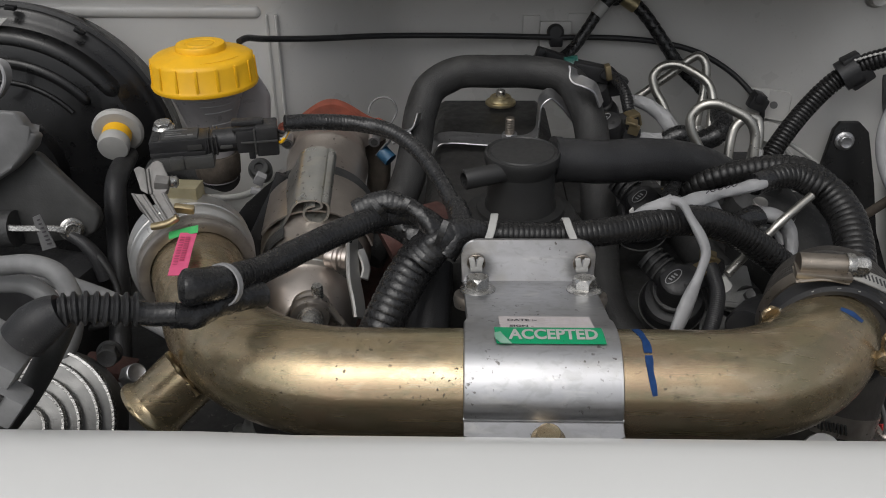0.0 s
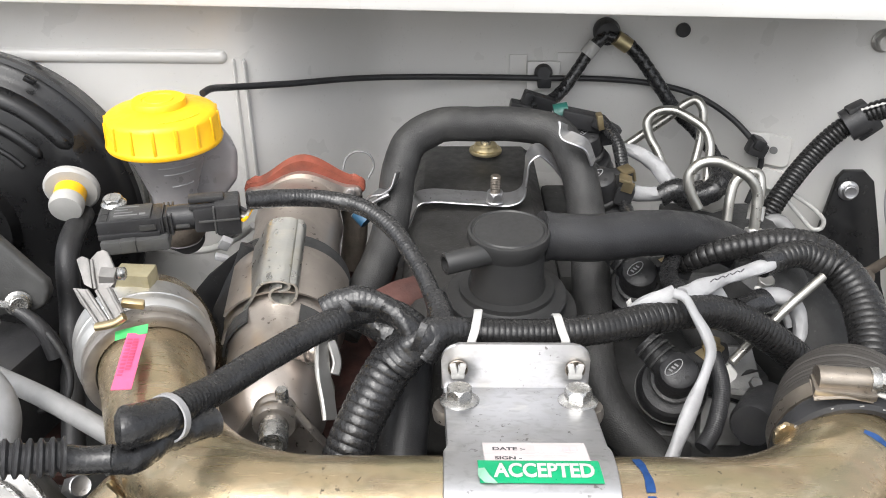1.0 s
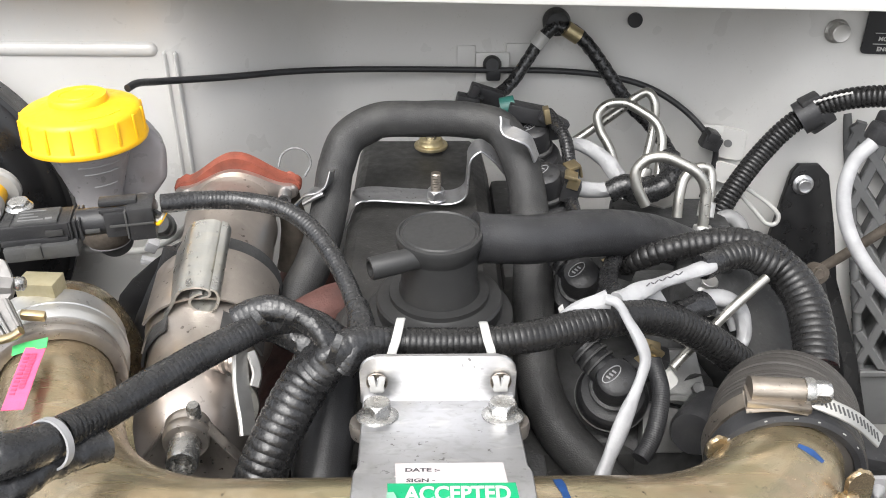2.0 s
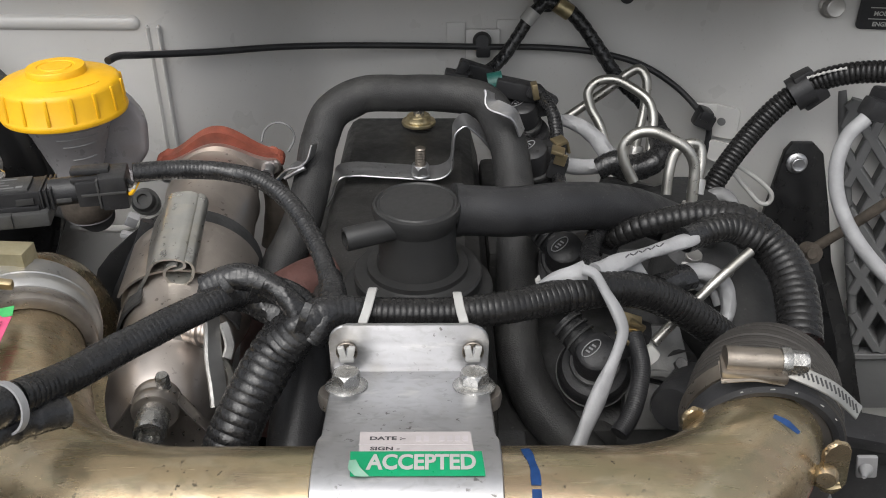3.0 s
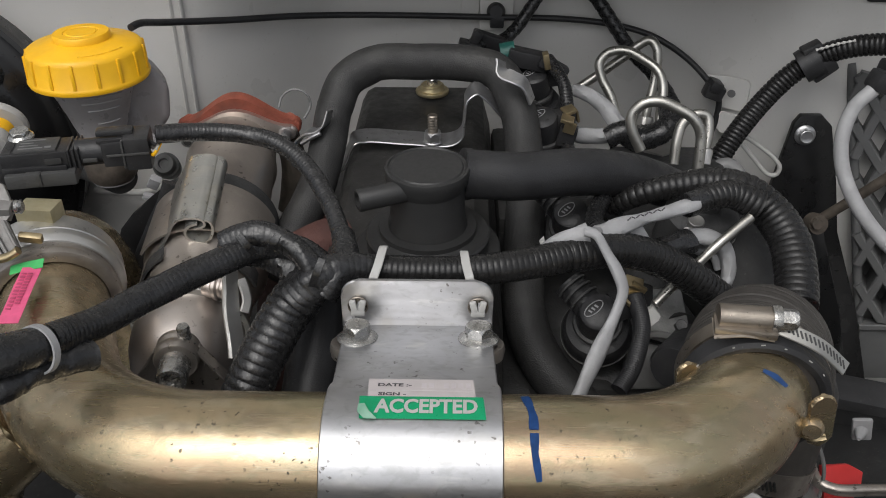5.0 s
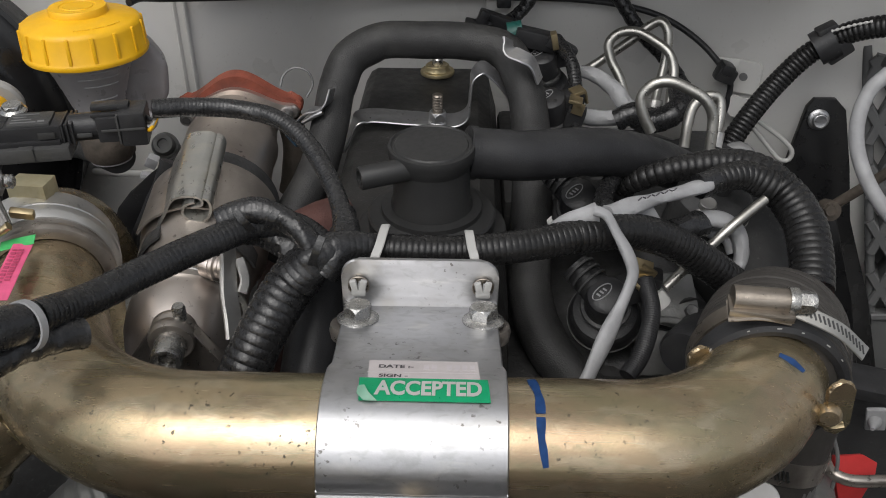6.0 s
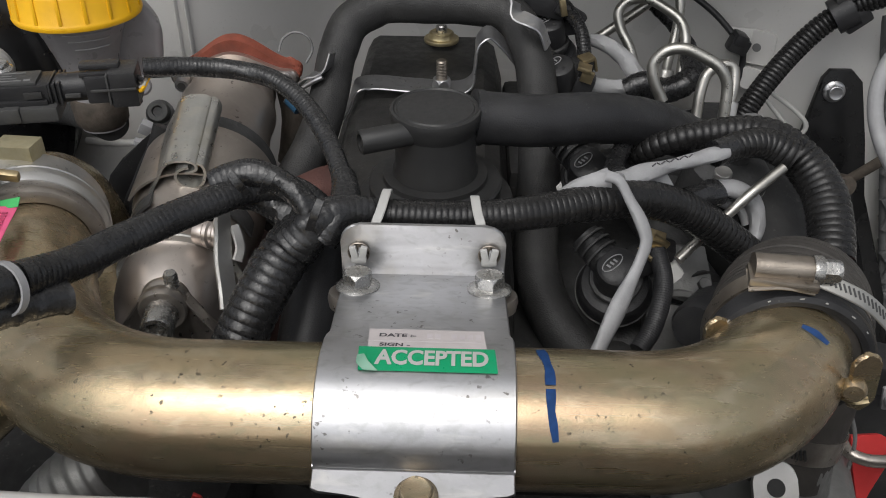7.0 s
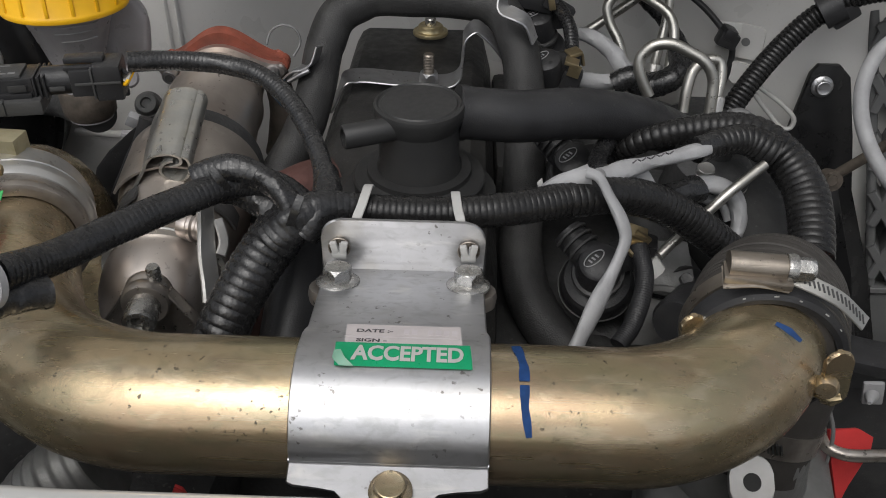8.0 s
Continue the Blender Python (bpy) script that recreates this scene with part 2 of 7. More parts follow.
M_INK = mat("dark_print", (0.06, 0.055, 0.06), 0.6, 0, 0.1)
M_FADED = mat("faded_print", (0.5, 0.46, 0.47), 0.6, 0, 0.1)
M_BLUE = mat("blue_marker", (0.012, 0.042, 0.135), 0.65, 0, 0.2, 300, 0.1)
M_BLUE.node_tree.nodes["Principled BSDF"].inputs["Specular IOR Level"].default_value = 0.15
M_BLUEP = mat("blue_plastic", (0.02, 0.075, 0.14), 0.45)
for black in (M_LOOM, M_TAPE, M_RUBBER, M_RUBBER_G, M_PLAST, M_VALVE, M_HOSE, M_BLACKP, M_COVER):
    black.node_tree.nodes["Principled BSDF"].inputs["Specular IOR Level"].default_value = 0.34
M_TAPE.node_tree.nodes["Principled BSDF"].inputs["Specular IOR Level"].default_value = 0.5
M_TEAL = mat("teal_rubber", (0.012, 0.085, 0.07), 0.5)
M_GROUND = mat("grey_concrete", (0.40, 0.39, 0.37), 0.8, 0, 0.2, 3, 0.3, 60)
M_PLATE = mat("black_data_plate", (0.02, 0.02, 0.022), 0.35, 0.2, 0.1)


# ---- shapes: each returns (vertices, faces) ----
def vec(p):
    return np.array(p, float)


def spline(pts, step=0.003):
    """Points along a centripetal curve through pts, evenly spaced."""
    p = [vec(q) for q in pts]
    if len(p) == 2:
        n = max(2, int(np.linalg.norm(p[1] - p[0]) / step))
        return np.array([p[0] + (p[1] - p[0]) * k / n for k in range(n + 1)])
    p = [2 * p[0] - p[1]] + p + [2 * p[-1] - p[-2]]
    out = []
    for i in range(1, len(p) - 2):
        a, b, c, d = p[i - 1:i + 3]
        t1 = max(1e-5, np.linalg.norm(b - a) ** 0.5)
        t2 = max(1e-5, np.linalg.norm(c - b) ** 0.5)
        t3 = max(1e-5, np.linalg.norm(d - c) ** 0.5)
        m1 = ((b - a) / t1 - (c - a) / (t1 + t2) + (c - b) / t2) * t2
        m2 = ((c - b) / t2 - (d - b) / (t2 + t3) + (d - c) / t3) * t2
        for k in range(24):
            s = k / 24
            out.append((2 * s**3 - 3 * s**2 + 1) * b + (s**3 - 2 * s**2 + s) * m1 + (-2 * s**3 + 3 * s**2) * c + (s**3 - s**2) * m2)
    out.append(p[-2])
    out = np.array(out)
    d = np.r_[0, np.cumsum(np.linalg.norm(np.diff(out, axis=0), axis=1))]
    n = max(3, int(d[-1] / step))
    u = np.linspace(0, d[-1], n + 1)
    return np.stack([np.interp(u, d, out[:, k]) for k in range(3)], axis=1)


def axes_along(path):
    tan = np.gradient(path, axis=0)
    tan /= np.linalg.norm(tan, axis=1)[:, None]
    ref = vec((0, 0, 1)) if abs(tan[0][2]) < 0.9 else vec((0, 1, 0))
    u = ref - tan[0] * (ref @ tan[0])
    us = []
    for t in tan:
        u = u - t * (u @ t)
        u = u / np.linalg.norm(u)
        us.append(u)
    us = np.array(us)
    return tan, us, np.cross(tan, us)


def skin(rings, close=True, caps=True):
    n, k = len(rings), len(rings[0])
    v = [tuple(p) for r in rings for p in r]
    f = []
    for i in range(n - 1):
        for j in range(k if close else k - 1):
            a, b = i * k + j, i * k + (j + 1) % k
            f.append((a, b, b + k, a + k))
    if caps:
        f.append(tuple(range(k - 1, -1, -1)))
        f.append(tuple((n - 1) * k + j for j in range(k)))
    return v, f


def tube(pts, r, sides=16, step=0.003, squash=1.0, rib=0.0, pitch=0.0032, wobble=0.0, caps=True, raw=False, wrap=0.0, ridge=0.0):
    """A round hose along pts; r a number or a function of the share of the way; rib: the height of its rings; wrap: the step of a tape wound round it;
    ridge: the height of broad rounded rings with narrow grooves between them."""
    if rib:
        step = pitch / 4
    if ridge:
        step = pitch / 7
    if wrap:
        step, sides = pitch / 9, max(sides, 20)
    path = vec(pts) if raw else spline(pts, step)
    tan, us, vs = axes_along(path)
    rings = []
    for i, c in enumerate(path):
        s = i / (len(path) - 1)
        rad = r(s) if callable(r) else r
        if rib:
            rad += (rib, rib, -rib, -rib)[i % 4] * (0.85 + 0.3 * noise.noise(Vector(c) * 60))
        if ridge:
            deep = 0.8 + 0.5 * noise.noise(Vector(c) * 45)
            rad += ridge * deep * (abs(math.sin(math.pi * i / 7)) ** 0.55 - 0.6)
        ring = []
        for j in range(sides):
            a = 2 * math.pi * j / sides
            q = rad * (1 + wobble * noise.noise(Vector(c) * 90 + Vector((math.cos(a), math.sin(a), 0)) * 1.3))
            if wrap:
                turn = (i / 9 + j / sides + 0.35 * noise.noise(Vector(c) * 70)) % 1
                q += wrap * (turn if turn < 0.9 else (1 - turn) * 9)
            ring.append(c + us[i] * math.cos(a) * q * squash + vs[i] * math.sin(a) * q)
        rings.append(ring)
    return skin(rings, True, caps)


def pipe_shell(path, r, wall, sides=40):
    """An open-ended pipe with wall thickness along a raw path."""
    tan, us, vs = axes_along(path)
    circle = [(math.cos(2 * math.pi * j / sides), math.sin(2 * math.pi * j / sides)) for j in range(sides)]
    order = [(i, r) for i in range(len(path))] + [(i, r - wall) for i in range(len(path) - 1, -1, -1)]
    rings = [[path[i] + (us[i] * c + vs[i] * s) * q for c, s in circle] for i, q in order]
    rings.append(rings[0])
    return skin(rings, True, False)


def lathe(profile, centre, axis=(0, 0, 1), sides=32, knurl=None, caps=True):
    """Turns a profile of (radius, height) about an axis. knurl(angle, index): a factor on the radius."""
    axis = vec(axis) / np.linalg.norm(axis)
    ref = vec((0, 0, 1)) if abs(axis[2]) < 0.9 else vec((1, 0, 0))
    u = np.cross(ref, axis)
    u /= np.linalg.norm(u)
    w = np.cross(axis, u)
    rings = []
    for i, (r, h) in enumerate(profile):
        ring = []
        for j in range(sides):
            a = 2 * math.pi * j / sides
            q = max(r, 1e-5) * (knurl(a, i) if knurl else 1)
            ring.append(vec(centre) + axis * h + (u * math.cos(a) + w * math.sin(a)) * q)
        rings.append(ring)
    return skin(rings, True, caps)


def box(centre, size, turn=(0, 0, 0), bevel=0.0015, segments=2):
    bm = bmesh.new()
    bmesh.ops.create_cube(bm, size=1, matrix=pose(*centre, *turn) @ Matrix.Diagonal((*size, 1)))
    if bevel:
        bmesh.ops.bevel(bm, geom=bm.edges[:], offset=min(bevel, min(size) * 0.45), segments=segments, affect="EDGES", profile=0.6)
    return bm_out(bm)


def bm_out(bm):
    bm.verts.index_update()
    v = [tuple(q.co) for q in bm.verts]
    f = [tuple(q.index for q in face.verts) for face in bm.faces]
    bm.free()
    return v, f


def slab(outline, thick, origin, xdir, ydir, bevel=0.0006):
    """A flat plate: outline in (a, b) along xdir and ydir from origin, with a thickness along their normal and eased edges."""
    x, y = Vector(xdir).normalized(), Vector(ydir).normalized()
    n = x.cross(y).normalized()
    bm = bmesh.new()
    low = [bm.verts.new(Vector(origin) + x * a + y * b) for a, b in outline]
    top = [bm.verts.new(q.co + n * thick) for q in low]
    bm.faces.new(low[::-1])
    bm.faces.new(top)
    for i in range(len(low)):
        j = (i + 1) % len(low)
        bm.faces.new((low[i], low[j], top[j], top[i]))
    if bevel:
        bmesh.ops.bevel(bm, geom=bm.edges[:], offset=bevel, segments=1, affect="EDGES")
    return bm_out(bm)


def prism(points, depth, bevel=0.002, segments=2):
    """A solid of the flat outline points, drawn out along depth."""
    bm = bmesh.new()
    a = [bm.verts.new(vec(p)) for p in points]
    b = [bm.verts.new(vec(p) + vec(depth)) for p in points]
    bm.faces.new(a)
    bm.faces.new(b[::-1])
    for i in range(len(a)):
        j = (i + 1) % len(a)
        bm.faces.new((a[j], a[i], b[i], b[j]))
    if bevel:
        bmesh.ops.bevel(bm, geom=bm.edges[:], offset=bevel, segments=segments, affect="EDGES", profile=0.6)
    return bm_out(bm)


def strip(pts, width, thick, side=(1, 0, 0), step=0.002, raw=False):
    """A flat band along pts; its width lies along side."""
    path = vec(pts) if raw else spline(pts, step)
    tan = np.gradient(path, axis=0)
    tan /= np.linalg.norm(tan, axis=1)[:, None]
    rings = []
    for i, c in enumerate(path):
        sd = vec(side(i / (len(path) - 1))) if callable(side) else vec(side)
        sd = sd - tan[i] * (sd @ tan[i])
        sd /= np.linalg.norm(sd)
        nn = np.cross(tan[i], sd)
        w = (width(i / (len(path) - 1)) if callable(width) else width) / 2
        e = min(thick * 0.35, w * 0.3)
        h = thick / 2
        rings.append([c + sd * a + nn * b for a, b in ((-w, -h + e), (-w + e, -h), (w - e, -h), (w, -h + e), (w, h - e), (w - e, h), (-w + e, h), (-w, h - e))])
    return skin(rings)


def join(*geos):
    v, f = [], []
    for gv, gf in geos:
        k = len(v)
        v += list(gv)
        f += [tuple(i + k for i in q) for q in gf]
    return v, f


def rounded(w, h, r, n=5, cx=0.0, cy=0.0):
    out = []
    for sx, sy, a0 in ((1, 1, 0), (-1, 1, 90), (-1, -1, 180), (1, -1, 270)):
        for k in range(n + 1):
            a = radians(a0 + 90 * k / n)
            out.append((cx + sx * (w / 2 - r) + r * math.cos(a), cy + sy * (h / 2 - r) + r * math.sin(a)))
    return out


# ---- objects ----
def mesh_of(name, geo, material, sharp=38):
    me = bpy.data.meshes.new(name)
    me.from_pydata([tuple(map(float, p)) for p in geo[0]], [], geo[1])
    bm = bmesh.new()
    bm.from_mesh(me)
    bmesh.ops.recalc_face_normals(bm, faces=bm.faces[:])
    bm.to_mesh(me)
    bm.free()
    me.materials.append(material)
    me.shade_smooth()
    me.set_sharp_from_angle(angle=radians(sharp))
    return me


def thing(name, place, label, category, group="", kind=""):
    ob = new(name)
    ob.empty_display_size = 0.02
    ob.location = place
    return tagged(ob, label, category, group, kind)


def part(name, geo, material, parent, label="", sharp=38):
    """One mesh, given in world metres, under a thing or a part."""
    ob = new(name, mesh_of(name, geo, material, sharp))
    ob.parent = parent
    up, at = parent, Vector((0, 0, 0))
    while up:
        at += up.location
        up = up.parent
    ob.location = -at
    return tagged(ob, label)


def solo(name, geo, material, label, category, group="", kind="", sharp=38):
    """A thing of one mesh, its origin in its lowest middle."""
    v = vec(geo[0])
    at = (v.min(0) + v.max(0)) / 2
    at[2] = v[:, 2].min()
    ob = new(name, mesh_of(name, (v - at, geo[1]), material, sharp))
    ob.location = at
    return tagged(ob, label, category, group, kind)


def hexhead(place, axis, flat, high, washer=0.0, dome=0.0, turn=0.0):
    """A hexagon head with a turned chamfer round its top and a shallow forged dish."""
    r = flat / 2 / math.cos(math.pi / 6)
    axis = vec(axis) / np.linalg.norm(axis)
    ref = vec((0, 0, 1)) if abs(axis[2]) < 0.9 else vec((1, 0, 0))
    u = np.cross(ref, axis)
    u /= np.linalg.norm(u)
    w = np.cross(axis, u)
    n = 36
    rings = []
    for kind, h in (("hex", 0.0), ("hex", 0.55), ("cut", 0.97), ("rim", 1.0), ("dish", 0.96), ("dish", 0.95)):
        ring = []
        for j in range(n):
            a = 2 * math.pi * j / n
            side = flat / 2 / math.cos((a + math.pi / 6) % (math.pi / 3) - math.pi / 6)
            if kind == "hex":
                q, top = side * (0.985 if side > r * 0.985 else 1), h * high
                if h > 0:
                    top = high * (0.97 - 0.30 * (side - flat / 2) / (r - flat / 2))
            elif kind == "cut":
                q, top = flat / 2 * 0.985, h * high
            elif kind == "rim":
                q, top = flat / 2 * 0.90, h * high
            else:
                q, top = flat / 2 * (0.70 if h > 0.955 else 0.2), h * high + dome
            ring.append(vec(place) + axis * top + (u * math.cos(a + turn) + w * math.sin(a + turn)) * q)
        rings.append(ring)
    return skin(rings)


def bolt(parent, place, axis, flat=0.012, high=0.007, washer=0.0, material=None, stud=0.0, turn=0.3, name="bolt"):
    material = material or M_ZINC
    axis = vec(axis) / np.linalg.norm(axis)
    head = part(name, hexhead(place, axis, flat, high, turn=turn), material, parent, sharp=25)
    if washer:
        part("washer", lathe([(washer * 0.4, -0.0004), (washer, -0.0004), (washer, 0.0006), (washer * 0.9, 0.0014), (flat * 0.55, 0.0022), (flat * 0.4, 0.0022)], place, axis, 28), material, head)
    if stud:
        part("stud", lathe([(flat * 0.27 * (1.0 if k % 2 else 0.88), high * 0.7 + stud * k / 14) for k in range(15)], place, axis, 12), material, head)
    return head


def text_mesh(body, size, where):
    """The built-in font's letters as faces, each corner carried by where(a, b, lift)."""
    curve = bpy.data.curves.new("letters", "FONT")
    curve.body, curve.size, curve.align_x, curve.align_y = body, size, "CENTER", "CENTER"
    curve.resolution_u, curve.offset = 3, size * 0.034
    ob = bpy.data.objects.new("letters", curve)
    me = bpy.data.meshes.new_from_object(ob)
    bm = bmesh.new()
    bm.from_mesh(me)
    bmesh.ops.triangulate(bm, faces=bm.faces[:])
    bmesh.ops.subdivide_edges(bm, edges=[e for e in bm.edges if e.calc_length() > size * 0.3], cuts=2)
    v, f = bm_out(bm)
    bpy.data.objects.remove(ob)
    bpy.data.curves.remove(curve)
    bpy.data.meshes.remove(me)
    return [tuple(where(p[0], p[1])) for p in v], f


# ---- the engine bay ----
def wall_y(x):
    """Plan of the firewall: the driver's side stands forward, the middle is set back."""
    def ease(t):
        t = min(1, max(0, t))
        return t * t * (3 - 2 * t)
    y = 0.845 + 0.108 * ease((x + 0.185) / 0.13)
    y -= 0.075 * ease((x - 0.24) / 0.12)
    return y - 0.12 * max(0, x - 0.36)


WALL_TOP = 1.05
xs = np.linspace(-0.66, 0.66, 89)
rings = []
for x in xs:
    y = wall_y(x)
    rings.append([(x, y, 0.30), (x, y, WALL_TOP), (x, y + 0.012, WALL_TOP), (x, y + 0.012, 0.30)])
firewall = solo("wall_firewall", skin(rings), M_WHITE, "white painted sheet metal firewall with a set-back middle", "firewall", kind="structure", sharp=30)

# pressed beads on the driver's side of the firewall
def half_bead(a, b, r, out=0.0035):
    path = spline([a, b], 0.0015)
    n = len(path)
    rings = []
    for i, c in enumerate(path):
        away = min(1.0, min(i, n - 1 - i) * 0.0015 / r + 0.05)
        end = math.sqrt(1 - (1 - away) ** 2)
        along = (path[-1] - path[0]) / np.linalg.norm(path[-1] - path[0])
        sd = np.cross(along, (0, 1, 0))
        rings.append([c + sd * r * end * math.cos(t) + vec((0, -1, 0)) * out * end * math.sin(t) + vec((0, 0.001, 0)) for t in np.linspace(0, math.pi, 9)])
    return skin(rings, True, True)


part("bead", half_bead((-0.4983, 0.8450, 0.9771), (-0.1892, 0.8450, 0.9747), 0.0062, 0.005), M_WHITE, firewall)
for side in (0.0, 0.0085):
    part("bead", half_bead(vec((-0.1843, 0.8450, 0.9728)) + vec((side, 0, 0)), vec((-0.1847, 0.8450, 0.8486)) + vec((side, 0, 0)), 0.0016, 0.0042), M_WHITE, firewall)

# cowl rail along the firewall's top
solo("trim_cowl", join(box((0, 0.885, 1.046), (1.32, 0.17, 0.016), (0, 0.9, 0), 0.004), box((0, 0.806, 1.0365), (1.32, 0.012, 0.03), (0, 1.2, 0), 0.004)), M_WHITE, "white painted cowl rail above the firewall", "cowl", kind="structure")

# the front panel and unseen wings close the bay; wing heights shape the light
solo("wall_wing_left", box((-0.665, 0.62, 0.58), (0.012, 0.62, 0.56), (0, 0, 0), 0.002), M_WHITE, "unseen white inner wing panel, its height set for the light", "inner wing", kind="structure")
# out of view, raised above the left one to shade the bay's right side
solo("wall_wing_right_shade", box((0.665, 0.62, 0.635), (0.012, 0.62, 0.67), (0, 0, 0), 0.002), M_WHITE, "unseen white inner wing panel, its height set for the light", "inner wing", kind="structure")

front_path = [(0.366, 0.880), (0.371, 0.884), (0.3735, 0.8965), (0.367, 0.9025), (0.355, 0.9035), (0.338, 0.9015), (0.322, 0.8965), (0.304, 0.888), (0.29, 0.874), (0.283, 0.85), (0.28, 0.62), (0.284, 0.62), (0.288, 0.85), (0.296, 0.872), (0.312, 0.884), (0.330, 0.891), (0.350, 0.893), (0.362, 0.890)]
rings = []
for x in np.linspace(-0.66, 0.66, 67):
    lift = 0.0048 + 0.0016 * (1 if x < -0.105 else max(0.0, 1 - (x + 0.105) / 0.012))
    rings.append([(x, y, z + (lift if z > 0.86 else 0)) for y, z in front_path])
solo("wall_front_panel", skin(rings), M_PANEL, "glossy white painted front cross panel with a rolled edge", "front panel", kind="structure", sharp=50)

# unseen dark wall just behind the front panel, under its lip
solo("wall_front_lower", box((0, 0.355, 0.745), (1.30, 0.024, 0.27), (0, 0, 0), 0.003), M_DARK, "dark wall added out of view behind the front panel", "front wall", kind="structure")

# bonnet added out of view; it blocks the sky above and behind
rings = []
for k in range(13):
    a = k / 12
    y, z = 0.97 - 0.40 * a + 0.03 * a * a, 1.06 + 0.80 * a
    rings.append([(-0.7, y, z), (0.7, y, z), (0.7, y + 0.02, z), (-0.7, y + 0.02, z)])
solo("wall_bonnet", skin(rings), M_WHITE, "unseen raised white bonnet that cuts off the rear sky", "bonnet", kind="structure")
solo("floor", box((0, 0.62, 0.31), (1.31, 0.7, 0.012)), M_DARK, "dark grimy undertray below the engine", "undertray", kind="structure")
solo("ground", box((0, 0, -0.01), (80, 80, 0.02), (0, 0, 0), 0), M_GROUND, "grey concrete ground under the vehicle", "ground", kind="structure")

# ---- intake pipe ----
PY, PZ, PR = 0.4314, 0.8854, 0.0283


def pipe_line():
    out = []
    heading = radians(66)
    rb = 0.095
    x0 = -0.062
    end = vec((x0 - rb * math.sin(heading), PY + rb * (1 - math.cos(heading)), PZ))
    d = vec((-math.cos(heading), math.sin(heading), 0))
    for k in range(9):
        out.append(end + d * 0.0747 * (1 - k / 8))
    for k in range(1, 25):
        a = heading * (1 - k / 24)
        out.append(vec((x0 - rb * math.sin(a), PY + rb * (1 - math.cos(a)), PZ)))
    x1, rc, turn = 0.118, 0.078, radians(80)
    for k in range(1, 33):
        out.append(vec((x0 + (x1 - x0) * k / 32, PY, PZ)))
    for k in range(1, 27):
        a = turn * k / 26
        out.append(vec((x1 + rc * math.sin(a), PY + rc * (1 - math.cos(a)), PZ)))
    d = vec((math.cos(turn), math.sin(turn), 0))
    last = out[-1]
    for k in range(1, 5):
        out.append(last + d * 0.012 * k / 4)
    return np.array(out)


LINE = pipe_line()
intake = thing("intake_pipe", (0.02, PY, PZ - PR), "bent yellow-passivated steel intake pipe with worn sheen", "intake pipe")
part("pipe", pipe_shell(LINE, PR, 0.0018, 48), M_BRASS, intake)


def on_pipe(x, deg, lift=0.0003):
    a = radians(deg)
    return (x, PY + (PR + lift) * math.cos(a), PZ + (PR + lift) * math.sin(a))


mark = [on_pipe(0.0782 + 0.0026 * min(1, k / 9) + 0.0018 * max(0, k - 19) / 7, 66 + k * 3.3) for k in range(27)]
part("marker_stripe", strip(mark[:14], lambda s: 0.0036 + 0.0006 * math.sin(9 * s), 0.0003, (1, 0, 0)), M_BLUE, intake, "blue marker pen stripe")
part("marker_stripe", strip(mark[14:], lambda s: 0.0036 - 0.0010 * s + 0.0003 * math.sin(11 * s), 0.0003, (1, 0, 0)), M_BLUE, intake, "blue marker pen stripe")

# ---- bracket ----
bracket = thing("pipe_bracket", (0.03, 0.45, 0.87), "zinc plated steel bracket strapped over the intake pipe", "bracket")


def strap_profile():
    r = PR + 0.0016
    pts = [(0.5085, 0.8998)]
    a0, a1 = 78, 176
    q0 = (PY + r * math.cos(radians(a0)), PZ + r * math.sin(radians(a0)))
    for k in range(1, 12):
        s = k / 12
        pts.append((0.5085 + (q0[0] - 0.5085) * s, 0.8998 + (q0[1] - 0.8998) * s))
    for k in range(41):
        a = radians(a0 + (a1 - a0) * k / 40)
        pts.append((PY + r * math.cos(a), PZ + r * math.sin(a)))
    return np.array(pts)


PROFILE = strap_profile()
ALONG = np.r_[0, np.cumsum(np.linalg.norm(np.diff(PROFILE, axis=0), axis=1))]


def on_strap(x, s, lift=0.0):
    """A point of the bracket's face, s metres forward of its fold."""
    y, z = np.interp(s, ALONG, PROFILE[:, 0]), np.interp(s, ALONG, PROFILE[:, 1])
    sa, sb = max(0, s - 0.0008), min(ALONG[-1], s + 0.0008)
    t = vec([np.interp(sb, ALONG, PROFILE[:, k]) - np.interp(sa, ALONG, PROFILE[:, k]) for k in (0, 1)])
    t /= np.linalg.norm(t)
    return vec((x, y + t[1] * lift, z - t[0] * lift))


def strap_side(s):
    """Half width of the bracket; it widens over the pipe."""
    if s < 0.060:
        return 0.0372 - 0.0008 * s / 0.060
    return 0.0364 + 0.0014 * min(1, (s - 0.060) / 0.004)


def strap_mid(s):
    return MID + 0.0014 * min(1, s / 0.06)


MID = 0.0290
rings = []
for k in range(75):
    s = ALONG[-1] * k / 74
    w = strap_side(s)
    m = strap_mid(s)
    rings.append([on_strap(m - w, s, 0.0002), on_strap(m - w + 0.0006, s, 0.0012), on_strap(m + w - 0.0006, s, 0.0012), on_strap(m + w, s, 0.0002), on_strap(m + w, s, -0.0010), on_strap(m - w, s, -0.0010)])
part("strap", skin(rings), M_ZINC, bracket, sharp=30)
